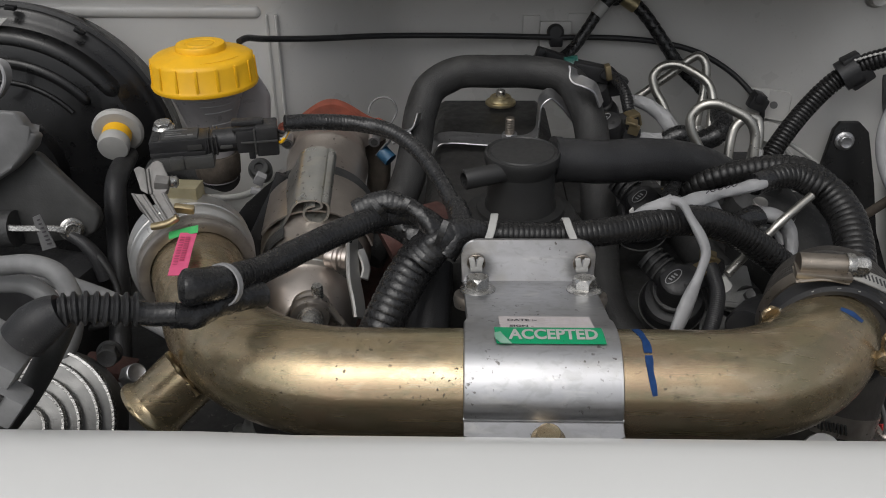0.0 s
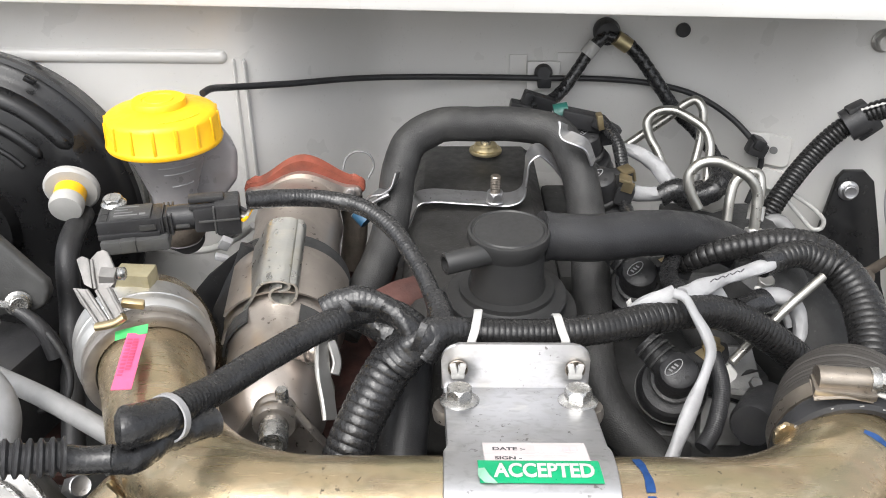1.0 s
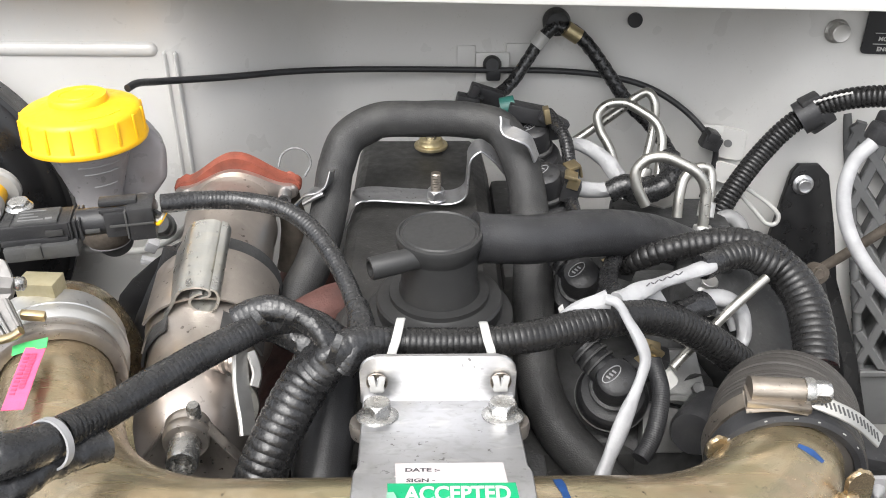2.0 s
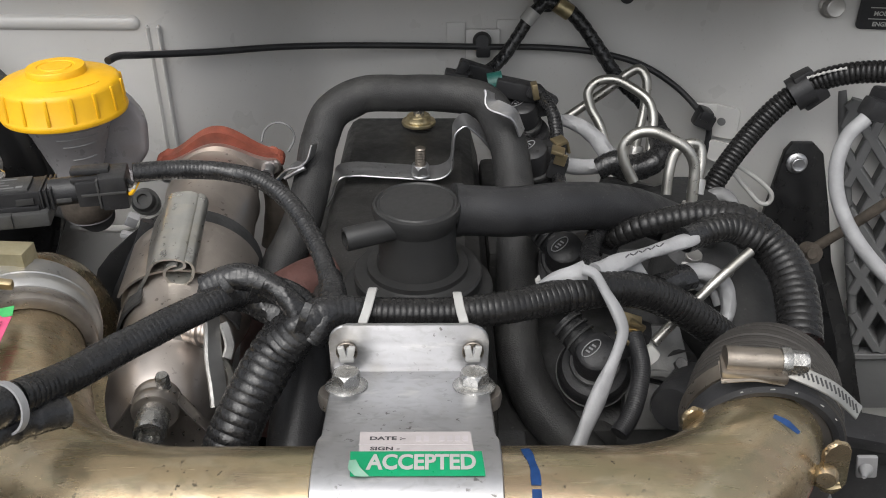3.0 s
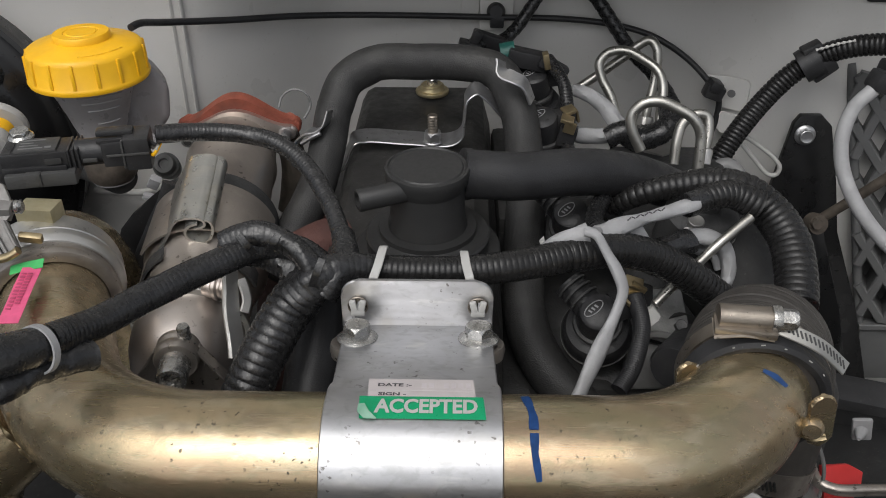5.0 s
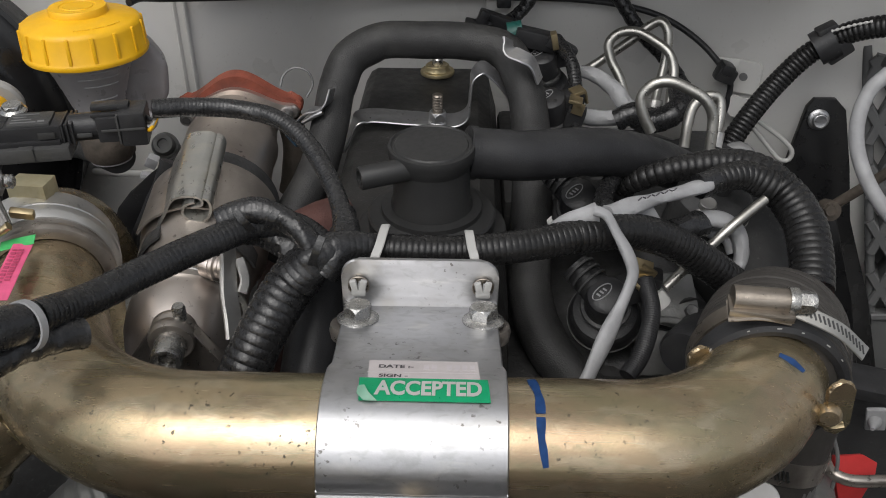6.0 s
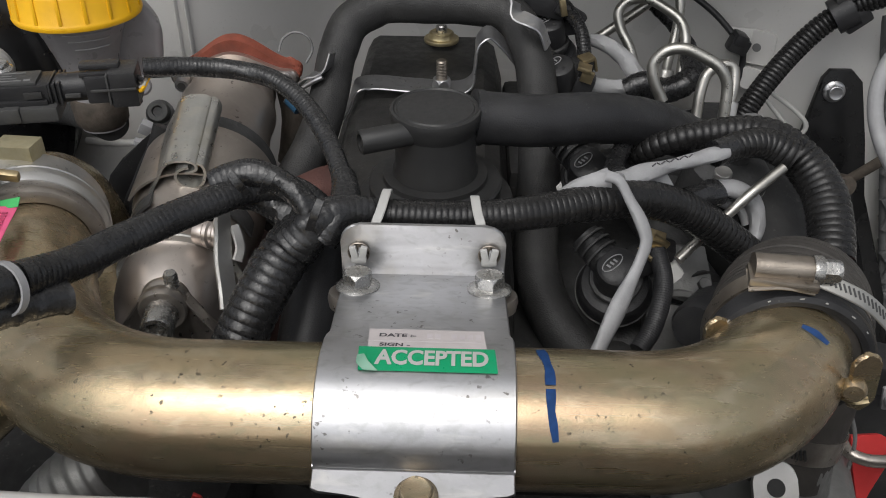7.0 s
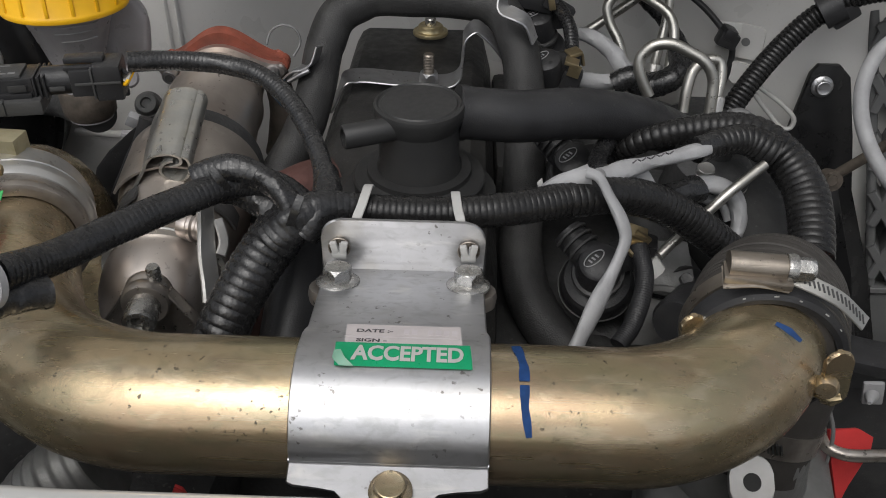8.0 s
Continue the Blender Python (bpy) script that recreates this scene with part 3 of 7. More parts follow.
# upright tab with rounded corners and a rolled fold
tab_outline = [(-0.0378, 0), (0.0378, 0), (0.0378, 0.018)] + [(0.0378 - 0.009 + 0.009 * math.cos(radians(a)), 0.018 + 0.009 * math.sin(radians(a))) for a in range(15, 91, 15)] + [(-0.0378 + 0.009 + 0.009 * math.cos(radians(a)), 0.018 + 0.009 * math.sin(radians(a))) for a in range(90, 181, 15)]
up = Vector((0, 0.08, 1)).normalized()
part("tab", slab(tab_outline, 0.0022, (MID - 0.0002, 0.5080, 0.9000), (1, 0, 0), up, 0.0006), M_ZINC, bracket)
part("fold", tube([(MID - 0.0376, 0.5084, 0.9006), (MID + 0.0376, 0.5084, 0.9006)], 0.0016, 10), M_ZINC, bracket)
for x in (-0.0005, 0.0590):
    p = vec((x, 0.5054, 0.9135))
    n = vec((0, -1, 0.08))
    # darker cup set on the tab; its colour stands for the hole's shade
    rivet = part("push_rivet", lathe([(0.0050, -0.0012), (0.0052, 0.0001), (0.0049, 0.0003), (0.0046, 0.0001), (0.0045, -0.0014), (0.001, -0.0016)], p, n, 26), M_CLAMP, bracket, "dark hole with a clip in the tab")
    part("prong", box(p + vec((-0.0020, -0.0010, 0.0004)), (0.0033, 0.0026, 0.0072), (0, -12, 0), 0.0008), M_NYLON, rivet)
    part("prong", box(p + vec((0.0020, -0.0010, 0.0004)), (0.0033, 0.0026, 0.0072), (0, 12, 0), 0.0008), M_NYLON, rivet)
    part("prong_root", box(p + vec((0, -0.0010, -0.0028)), (0.0072, 0.0028, 0.0040), (0, 0, 0), 0.0016), M_NYLON, rivet)
    part("prong_tongue", box(p + vec((0.0004, -0.0004, 0.0006)), (0.0012, 0.0016, 0.0046), (0, 8, 0), 0.0004), M_LGREY, rivet)
for x in (0.0002, 0.0592):
    b = on_strap(x, 0.0175, 0.0012)
    bolt(bracket, b, (0, 0.18, 1), 0.0124, 0.0078, 0.0100, M_BOLT, turn=0.5 if x < 0.03 else 0.72)
    part("weld_nut", lathe([(0.003, 0), (0.0095, 0), (0.0102, -0.003), (0.0095, -0.007), (0.003, -0.007)], on_strap(x + (0.0030 if x > 0.03 else -0.0035), 0.0175, -0.0012), (0, 0.18, 1), 20), M_BROWN, bracket, "dull yellow weld nut below the plate")
# front flange with its gold bolt
f0, f1 = on_strap(MID + 0.0014, ALONG[-1]), (MID + 0.0014, 0.3930, 0.8842)
fd = vec(f1) - f0
fl = np.linalg.norm(fd)
w = strap_side(1)
outline = [(-w, 0), (w, 0), (w, fl * 0.92), (w - 0.003, fl * 1.06), (w - 0.012, fl * 1.10), (0.019, fl * 1.16), (0.013, fl * 1.9), (0, fl * 2.3), (-0.013, fl * 1.9), (-0.019, fl * 1.16), (-w + 0.012, fl * 1.10), (-w + 0.003, fl * 1.06), (-w, fl * 0.92)]
part("flange", slab(outline[::-1], 0.0018, f0, (1, 0, 0), fd, 0.0005), M_ZINC, bracket)
part("flange_fold", tube([(f0[0] - w, f0[1], f0[2] + 0.0003), (f0[0] + w, f0[1], f0[2] + 0.0003)], 0.0014, 10), M_ZINC, bracket)
bolt(bracket, vec((0.0320, 0.3905, 0.8850)), (0, -0.24, 0.97), 0.0112, 0.0062, 0.0082, M_BRASS, turn=0.2)

# inspection sticker
s0, s1, s2 = 0.0588, 0.0742, 0.0862


def sticker(a0, a1, q0, q1, lift, slant=0.0):
    rings = []
    for k in range(13):
        s = q0 + (q1 - q0) * k / 12
        off = slant * k / 12
        rings.append([on_strap(a0 + off, s, lift), on_strap(a1 + off, s, lift), on_strap(a1 + off, s, lift - 0.0002), on_strap(a0 + off, s, lift - 0.0002)])
    return skin(rings)


label_ob = part("inspection_label", sticker(0.0100, 0.0560, s0, s1, 0.00165, 0.001), M_PAPER, bracket, "small white paper inspection label")
part("green_band", sticker(0.0075, 0.0600, s1 - 0.0002, s2, 0.0019, 0.001), M_GREEN, label_ob, "green band with white capitals")
part("print", text_mesh("ACCEPTED", 0.0102, lambda a, b: on_strap(0.0362 + a * 0.85, (s1 + s2) / 2 - b, 0.0021)), M_NYLON, label_ob)
part("print", text_mesh("DATE :-", 0.0037, lambda a, b: on_strap(0.0218 + a * 1.2, s0 + 0.0055 - b, 0.0018)), M_INK, label_ob)
part("print", text_mesh("SIGN -", 0.0034, lambda a, b: on_strap(0.0212 + a * 1.25, s0 + 0.0132 - b, 0.0018)), M_INK, label_ob)
part("faded_stamp", join(*[sticker(0.0335 + 0.0032 * k, 0.0335 + 0.0032 * k + 0.0022, s0 + 0.0034, s0 + 0.0075, 0.0018) for k in (0, 1, 3, 4, 5, 6)]), M_FADED, label_ob)
part("rule", sticker(0.0102, 0.0558, s0 + 0.0098, s0 + 0.0101, 0.00178), M_FADED, label_ob)
# the label's torn, curled corner
curl = [on_strap(0.0076, s1 + 0.0052, 0.0021), on_strap(0.0104, s1 + 0.0062, 0.0036), on_strap(0.0124, s1 + 0.0100, 0.0042), on_strap(0.0160, s2 + 0.0004, 0.0021), on_strap(0.0104, s2 + 0.0004, 0.0028), on_strap(0.0076, s1 + 0.0098, 0.0032)]
part("curled_corner", (curl + [p + vec((0, 0, 0.0003)) for p in curl], [(0, 1, 5), (1, 2, 5), (5, 2, 4), (4, 2, 3), (6, 11, 7), (7, 11, 8), (11, 10, 8), (10, 9, 8)]), M_PALEGREEN, label_ob)

# ---- left joint: clamp, neck, sensor ----
AX = vec((-0.407, 0.913, 0))
RC = vec((-0.176, 0.548, PZ))


def ringband(profile, c, axis, sides=56):
    return lathe(profile + [profile[0]], c, axis, sides, caps=False)


clamp = thing("band_clamp", tuple(RC - vec((0, 0, 0.04))), "zinc plated V-band clamp round the pipe joint", "clamp")
part("band", ringband([(0.0312, 0.002), (0.0360, 0.002), (0.0382, 0.005), (0.0386, 0.007), (0.0386, 0.0235), (0.0392, 0.0250), (0.0388, 0.0272), (0.0318, 0.0272), (0.030, 0.010)], RC, AX, 72), M_BAND, clamp)
part("front_flange", ringband([(0.0290, -0.0092), (0.0330, -0.0100), (0.0352, -0.0092), (0.0362, -0.0068), (0.0360, -0.0040), (0.0350, -0.0006), (0.0352, 0.0025), (0.0300, 0.0025)], RC, AX, 72), M_BROWN, clamp, "rounded brown-grey flange rim")
part("band_bead", ringband([(0.0384, 0.0110), (0.0392, 0.0118), (0.0392, 0.0128), (0.0384, 0.0136)], RC, AX, 72), M_BAND, clamp)


def lug(leaf, foot, ribs):
    """A folded clamp lug: an upright leaf, a foot sloping down from it and a rib pressed along the foot."""
    lug_ob = part("lug", prism(leaf, (-0.0004, 0.0024, -0.0016), 0.0005), M_LUG, clamp)
    part("foot", prism(foot, (-0.0006, 0.0030, -0.0034), 0.0006), M_LUG, lug_ob)
    for a, b in ribs:
        part("rib", tube([a, (vec(a) + vec(b)) / 2 + vec((0, -0.0004, 0.0004)), b], 0.0009, 10, 0.001), M_LUG, lug_ob)


lug([(-0.1970, 0.5510, 0.9515), (-0.1935, 0.5525, 0.9548), (-0.1905, 0.5530, 0.9558), (-0.1878, 0.5525, 0.9545), (-0.1842, 0.5480, 0.9490), (-0.1822, 0.5420, 0.9430), (-0.1850, 0.5380, 0.9398), (-0.1920, 0.5380, 0.9402)],
    [(-0.1920, 0.5370, 0.9408), (-0.1830, 0.5375, 0.9422), (-0.1742, 0.5270, 0.9326), (-0.1800, 0.5250, 0.9290)],
    (((-0.1908, 0.5362, 0.9408), (-0.1800, 0.5246, 0.9296)), ((-0.1842, 0.5366, 0.9422), (-0.1754, 0.5264, 0.9330)), ((-0.1962, 0.5500, 0.9512), (-0.1918, 0.5376, 0.9408))))
lug([(-0.2050, 0.5510, 0.9510), (-0.2020, 0.5520, 0.9524), (-0.1985, 0.5510, 0.9514), (-0.1968, 0.5480, 0.9480), (-0.1938, 0.5385, 0.9402), (-0.1985, 0.5400, 0.9420)],
    [(-0.2038, 0.5375, 0.9416), (-0.1950, 0.5370, 0.9408), (-0.1822, 0.5250, 0.9290), (-0.1872, 0.5240, 0.9268), (-0.1990, 0.5325, 0.9350)],
    (((-0.2020, 0.5368, 0.9408), (-0.1876, 0.5238, 0.9272)), ((-0.1958, 0.5364, 0.9408), (-0.1830, 0.5246, 0.9292))))
part("nut", box((-0.1868, 0.5440, 0.9440), (0.0080, 0.0070, 0.0088), (18, 10, 8), 0.0008), M_LUG, clamp, "square nut between the lugs")
part("bolt", lathe([(0.0038 * (1 if k % 2 else 0.88), 0.0012 * k) for k in range(10)] + [(0.0026, 0.0118)], vec((-0.1900, 0.5465, 0.9445)), (1, 0.10, -0.02), 16), M_BOLT, clamp)
part("trunnion", tube([(-0.1882, 0.5222, 0.9272), (-0.1830, 0.5218, 0.9284), (-0.1775, 0.5222, 0.9300), (-0.1730, 0.5235, 0.9326)], 0.0027, 14, 0.001, squash=0.8), M_BRASS_B, clamp)
part("end_clip", box((-0.1745, 0.5400, 0.9300), (0.012, 0.004, 0.0055), (24, 10, 6), 0.0012), M_BRASS_B, clamp, "yellow plated band end")

neck = thing("inlet_neck", (-0.17, 0.62, 0.8), "brown heat-stained intake neck bending down behind the clamp", "pipe")
part("pipe", tube([RC + AX * 0.008, RC + AX * 0.03, vec((-0.192, 0.600, 0.882)), vec((-0.190, 0.618, 0.866)), vec((-0.186, 0.628, 0.83)), vec((-0.184, 0.63, 0.76))], 0.0265, 32), M_BRASS, neck)
part("boss", box((-0.1850, 0.5740, 0.9220), (0.021, 0.014, 0.018), (0, 0, -4), 0.0007), M_CREAM, neck, "yellow plated sensor boss")

pa, pb = vec((-0.1670, 0.5170, 0.9226)), vec((-0.1639, 0.4870, 0.9190))
for row, share in ((-0.0024, 0.95), (0.0008, 0.8)):
    part("faint_print", join(*[strip([pa + (pb - pa) * (k / 11) * share + vec((row - 0.0012, -0.0006, 0.0009)), pa + (pb - pa) * (k / 11) * share + vec((row + 0.0012, -0.0006, 0.0009))], 0.0011 + 0.0005 * (k % 2), 0.0002, pb - pa) for k in range(11)]), M_RUSTPINK, intake)
part("pink_tape", strip([(-0.1676, 0.5220, 0.9233), (-0.1662, 0.5070, 0.9216), (-0.1643, 0.4920, 0.9200), (-0.1630, 0.4810, 0.9189)], 0.0098, 0.0004, (1, 0.35, 0)), M_PINK, intake, "pink paper tape with faint print")
part("green_tape", strip([(-0.1796, 0.5220, 0.9213), (-0.1725, 0.5230, 0.9231), (-0.1624, 0.5240, 0.9250)], 0.006, 0.0004, (0, 1, 0.4)), M_GTAPE, intake, "scrap of green tape")

# pressure sensor with its plug
sensor = thing("pressure_sensor", (-0.1868, 0.5900, 0.9359), "black plastic pressure sensor with wired plug", "sensor")
SO, ST = vec((-0.2090, 0.5900, 0.9520)), 12.0
SX, SY = vec((math.cos(radians(ST)), math.sin(radians(ST)), 0)), vec((-math.sin(radians(ST)), math.cos(radians(ST)), 0))


def sbox(x0, x1, y0, y1, z0, z1, bevel=0.0008):
    """A box in the sensor's own directions: along it, towards the firewall, up from its top."""
    return box(SO + SX * (x0 + x1) / 2 + SY * (y0 + y1) / 2 + vec((0, 0, (z0 + z1) / 2)), (x1 - x0, y1 - y0, z1 - z0), (0, 0, ST), bevel)


part("body", join(sbox(0, 0.036, 0, 0.021, -0.011, 0), sbox(0.0, 0.0350, -0.0015, 0.0225, -0.011, -0.0075)), M_PLAST, sensor)
# dark blocks flush with the body paint the shade of its recesses
for k in range(2):
    part("recess_shade", sbox(0.0014, 0.0058, 0.002 + 0.0088 * k, 0.0092 + 0.0088 * k, -0.003, 0.0003, 0.0002), M_DARK, sensor)
part("recess_shade", sbox(0.0240, 0.0330, -0.0017, -0.0008, -0.0066, -0.0030, 0.0002), M_DARK, sensor)
plaque = part("plaque", sbox(0.0078, 0.0305, 0.0018, 0.0190, -0.001, 0.0016), M_DGREY, sensor, "raised plate with unreadable grey marking")
part("marking", join(*[sbox(0.0098, 0.0230 - 0.003 * (k % 3), 0.0040 + 0.0036 * k, 0.0051 + 0.0036 * k, 0.0015, 0.0018, 0) for k in range(4)] + [sbox(0.0240, 0.0275, 0.0040, 0.0062, 0.0015, 0.0018, 0)]), M_GREYP, plaque)
part("base", join(sbox(0.0010, 0.0395, -0.0050, 0.0190, -0.0190, -0.0105, 0.0016), sbox(0.012, 0.021, -0.0062, 0.0, -0.0180, -0.0100, 0.0012)), M_DGREY, sensor, "moulded mounting base")
part("neck", join(sbox(0.035, 0.0420, 0.002, 0.019, -0.012, -0.0005), *[sbox(0.0360 + 0.0026 * k, 0.0372 + 0.0026 * k, 0.0, 0.0205, -0.012, 0.0006, 0.0004) for k in range(3)]), M_PLAST, sensor)
plug = part("plug", join(tube([SO + SX * 0.040 + SY * 0.0095 + vec((0, 0, -0.0055)), SO + SX * 0.0560 + SY * 0.0095 + vec((0, 0, -0.0050))], 0.0078, 24), sbox(0.0545, 0.0690, 0.0005, 0.0185, -0.0125, 0.0030, 0.0018), sbox(0.0670, 0.0815, -0.0010, 0.0195, -0.0150, 0.0048, 0.0016)), M_PLAST, sensor)
part("latch", join(sbox(0.0520, 0.0725, 0.0070, 0.0150, 0.0040, 0.0072, 0.0009), sbox(0.0525, 0.0700, 0.0020, 0.0060, 0.0022, 0.0044, 0.0006)), M_PLAST, plug)
part("rib", join(sbox(0.0440, 0.0520, -0.0004, 0.0012, -0.0078, -0.0055, 0.0005), sbox(0.0575, 0.0810, -0.0018, -0.0006, -0.0050, -0.0036, 0.0004), sbox(0.0660, 0.0672, -0.0016, 0.0195, -0.0130, 0.0040, 0.0004)), M_DGREY, plug)
bolt(sensor, SO + SX * 0.0075 + SY * 0.0235 + vec((0, 0, 0.0010)), (0, -0.1, 1), 0.0105, 0.0046, 0.0074, M_BOLT)
for k, m in enumerate((M_YELLOW, M_NYLON, M_BROWN, M_RUBBER)):
    part("wire", tube([SO + SX * 0.0800 + SY * 0.009 + vec((0, 0, 0.0026 * k - 0.0085)), vec((-0.1262, 0.6050, 0.9475)) + vec((0.001 * k, 0, 0.0020 * k)), vec((-0.1214, 0.6060, 0.9570)) + vec((0, 0, 0.001 * k - 0.002))], 0.0011, 8), m, sensor)

# ---- right joint: rubber elbow with worm-drive clamps ----
TURN80 = radians(80)
END = LINE[-1]
D = vec((math.cos(TURN80), math.sin(TURN80), 0))
elbow_path = [END - D * 0.033, END - D * 0.014 + vec((0.002, 0, 0)), END + D * 0.002 + vec((0.006, 0, -0.001)), END + D * 0.011 + vec((0.011, 0, -0.007)), END + D * 0.015 + vec((0.016, 0, -0.020)), vec((0.2225, 0.528, 0.838)), vec((0.2165, 0.520, 0.803)), vec((0.210, 0.512, 0.780))]
hose = thing("elbow_hose", tuple(END + vec((0.01, 0.05, -0.1))), "grey-black ribbed rubber elbow hose on the intake pipe", "hose")
part("rubber", tube(elbow_path, lambda s: 0.0356 - 0.0014 * min(1, max(0, s - 0.12) * 8) + 0.0012 * min(1, max(0, s - 0.6) * 5) - 0.0010 * (1 if s < 0.5 else 0) * max(0.0, math.cos(s * 300)) ** 6, 48, 0.0005), M_HOSE, hose)
part("lip", ringband([(0.0286, -0.0340), (0.0296, -0.0372), (0.0322, -0.0378), (0.0345, -0.0366), (0.0356, -0.0335), (0.0360, -0.0285), (0.0300, -0.026)], END, D), M_RUBBER, hose, "black rubber lip with white flecks")
for k in (0, 1, 3, 4, 6, 8):
    a = radians(38 + 13 * k + 4 * (k % 3))
    q = np.cross((0, 0, 1), D)
    p = END - D * 0.0376 + (-q * math.cos(a) + vec((0, 0, 1)) * math.sin(a)) * 0.0338
    part("fleck", box(p, (0.0012 + 0.0008 * (k % 3), 0.0004, 0.0005), (0, 90 - math.degrees(a), 0), 0), M_NYLON, hose)
q = -np.cross((0, 0, 1), D)
for side in (-1, 1):
    e = END - D * 0.0365 + q * side * 0.0312 + vec((0, 0, 0.003))
    if side > 0:
        e = vec((0.2125, 0.4520, 0.8929))
    else:
        e = vec((0.1586, 0.4780, 0.8960))
    tall = 0.033 if side > 0 else 0.017
    ear = part("clip_ear", slab(rounded(0.0125, tall, 0.0055, 6), 0.0026, e, vec((0.95, 0.2, 0.0)), (-0.16, -0.1, 1), 0.0009), M_BRASS, hose, "brass bead clip ear")
    if side > 0:
        part("rivet_dome", lathe([(0.0056, 0.0), (0.0054, 0.0024), (0.0040, 0.0044), (0.001, 0.0050)], e + vec((-0.0035, -0.0022, -0.003)), (-0.3, -1, 0.1), 18), M_BRASS, ear)
        part("weld", tube([e + vec((-0.0070, -0.0030, -0.0075)), e + vec((-0.0030, -0.0040, -0.0085)), e + vec((0.0030, -0.0040, -0.0070))], 0.0015, 10, 0.001, wobble=0.6), M_BRASS_B, ear, "lumpy weld bead")

worm = thing("hose_clamp", tuple(END + D * 0.006 - vec((0, 0, 0.045))), "steel worm-drive hose clamp with slotted band tail", "hose clamp", "hose clamps")
WC = END - D * 0.022
part("band", ringband([(0.0350, -0.0050), (0.0364, -0.0050), (0.0364, 0.0050), (0.0350, 0.0050)], WC, D), M_CLAMP, worm)
h0 = vec((0.1787, 0.4780, 0.9320))
part("housing", join(tube([vec((0.1679, 0.4800, 0.9292)), vec((0.1925, 0.4780, 0.9289))], 0.0058, 18), box(vec((0.1801, 0.4770, 0.9254)), (0.028, 0.013, 0.004), (0, 0, -10), 0.0012)), M_CLAMP, worm)
sx = vec((0.1918, 0.4780, 0.9295)) - vec((0.1678, 0.4800, 0.9298))
screw = part("screw", lathe([(0.003, -0.0035), (0.0062, -0.0035), (0.0064, -0.0015), (0.0062, 0.0006), (0.004, 0.0008)], vec((0.1945, 0.4770, 0.9297)), sx, 28), M_BOLT, worm, "flanged hexagon screw of the clamp")
part("screw_head", hexhead(vec((0.1950, 0.4770, 0.9297)), sx, 0.0092, 0.0078, turn=0.2), M_BOLT, screw, sharp=28)
part("saddle", strip([vec((0.1660, 0.4775, 0.9236)), vec((0.1790, 0.4755, 0.9262)), vec((0.1925, 0.4750, 0.9240))], 0.0115, 0.0016, (0, 1, 0.35)), M_CLAMP, worm)
tail_pts = [vec((0.1912, 0.4780, 0.9264)), vec((0.2018, 0.4740, 0.9240)), vec((0.2142, 0.4700, 0.9192)), vec((0.2255, 0.4660, 0.9101))]
tail = part("band_tail", strip(tail_pts, 0.0074, 0.0011, (0.25, 0.75, 0.6)), M_LINE, worm)
tp = spline(tail_pts, 0.0021)
# dark bars across the tail stand in for the shade in its slots
for i in range(2, len(tp) - 1):
    t = tp[i] - tp[i - 1]
    t /= np.linalg.norm(t)
    part("slot", strip([tp[i] - vec((0.10, 0.28, 0.22)) * 0.0030 + t * 0.0008, tp[i] + vec((0.10, 0.28, 0.22)) * 0.0058 - t * 0.0008], 0.0009, 0.0016, t), M_CAST, tail)
# marker dash on the pipe
part("marker_dash", strip([(0.1857, 0.4600, 0.9138), (0.1902, 0.4571, 0.9128), (0.1949, 0.4533, 0.9102)], lambda s: 0.0028 - 0.0012 * abs(2 * s - 1), 0.0004, (0.3, 0.6, 0.6)), M_BLUE, intake, "blue marker pen dash")
LC = vec((0.2165, 0.520, 0.803))
LA = vec((0.24, 0.30, 1))
low = thing("hose_clamp", tuple(LC), "dark steel hose clamp on the lower hose end", "hose clamp", "hose clamps")
band_low = part("band", ringband([(0.0350, -0.0062), (0.0364, -0.0068), (0.0366, 0.0068), (0.0350, 0.0062)], LC, LA), M_BROWN, low)
# dark bars on the band paint its slots as shaded openings
for k in range(12):
    a = radians(234 + 3.6 * k)
    part("slot", box(LC + vec((0.0367 * math.cos(a), 0.0367 * math.sin(a), -0.0367 * (0.24 * math.cos(a) + 0.30 * math.sin(a)))), (0.0010, 0.0011, 0.0072), (16, 0, math.degrees(a)), 0), M_DARK, band_low)
duct = thing("charge_duct", tuple(END + vec((0.02, 0.05, -0.2))), "grey cast air duct below the rubber elbow", "duct")
part("neck", tube([LC - LA * 0.004, LC - LA * 0.012, LC + vec((-0.004, -0.004, -0.024)), LC + vec((-0.004, -0.004, -0.050))], lambda s: 0.0345 + 0.007 * s, 40), M_GUN, duct)
part("body", box(tuple(LC + vec((0.0, 0.0, -0.070))), (0.105, 0.090, 0.070), (0, 0, -12), 0.014, 4), M_GUN, duct)
eye_p = vec((0.2014, 0.4700, 0.8046))
part("lug", slab(rounded(0.0225, 0.0265, 0.0095, 6), 0.003, eye_p, (1, 0.1, 0), (0, 0.75, 0.6), 0.0006), M_ALU, duct, "flat aluminium lug with a hole")
# dark disc on the lug's face, coloured like a shaded hole
part("lug_hole", lathe([(0.0045, 0.0031), (0.0045, 0.0036), (0.0001, 0.0036)], eye_p, np.cross((1, 0.1, 0), (0, 0.75, 0.6)), 18), M_DARK, duct)

# ---- catalyst can with its heat shield ----
CA, CB = vec((-0.1090, 0.535, 0.8420)), vec((-0.1228, 0.765, 0.8785))
CAX = (CB - CA) / np.linalg.norm(CB - CA)
CL = np.linalg.norm(CB - CA)
can = thing("catalyst_can", tuple(CA - vec((0, 0, 0.05))), "heat-tinted steel catalyst can with bolted shield", "catalytic converter")
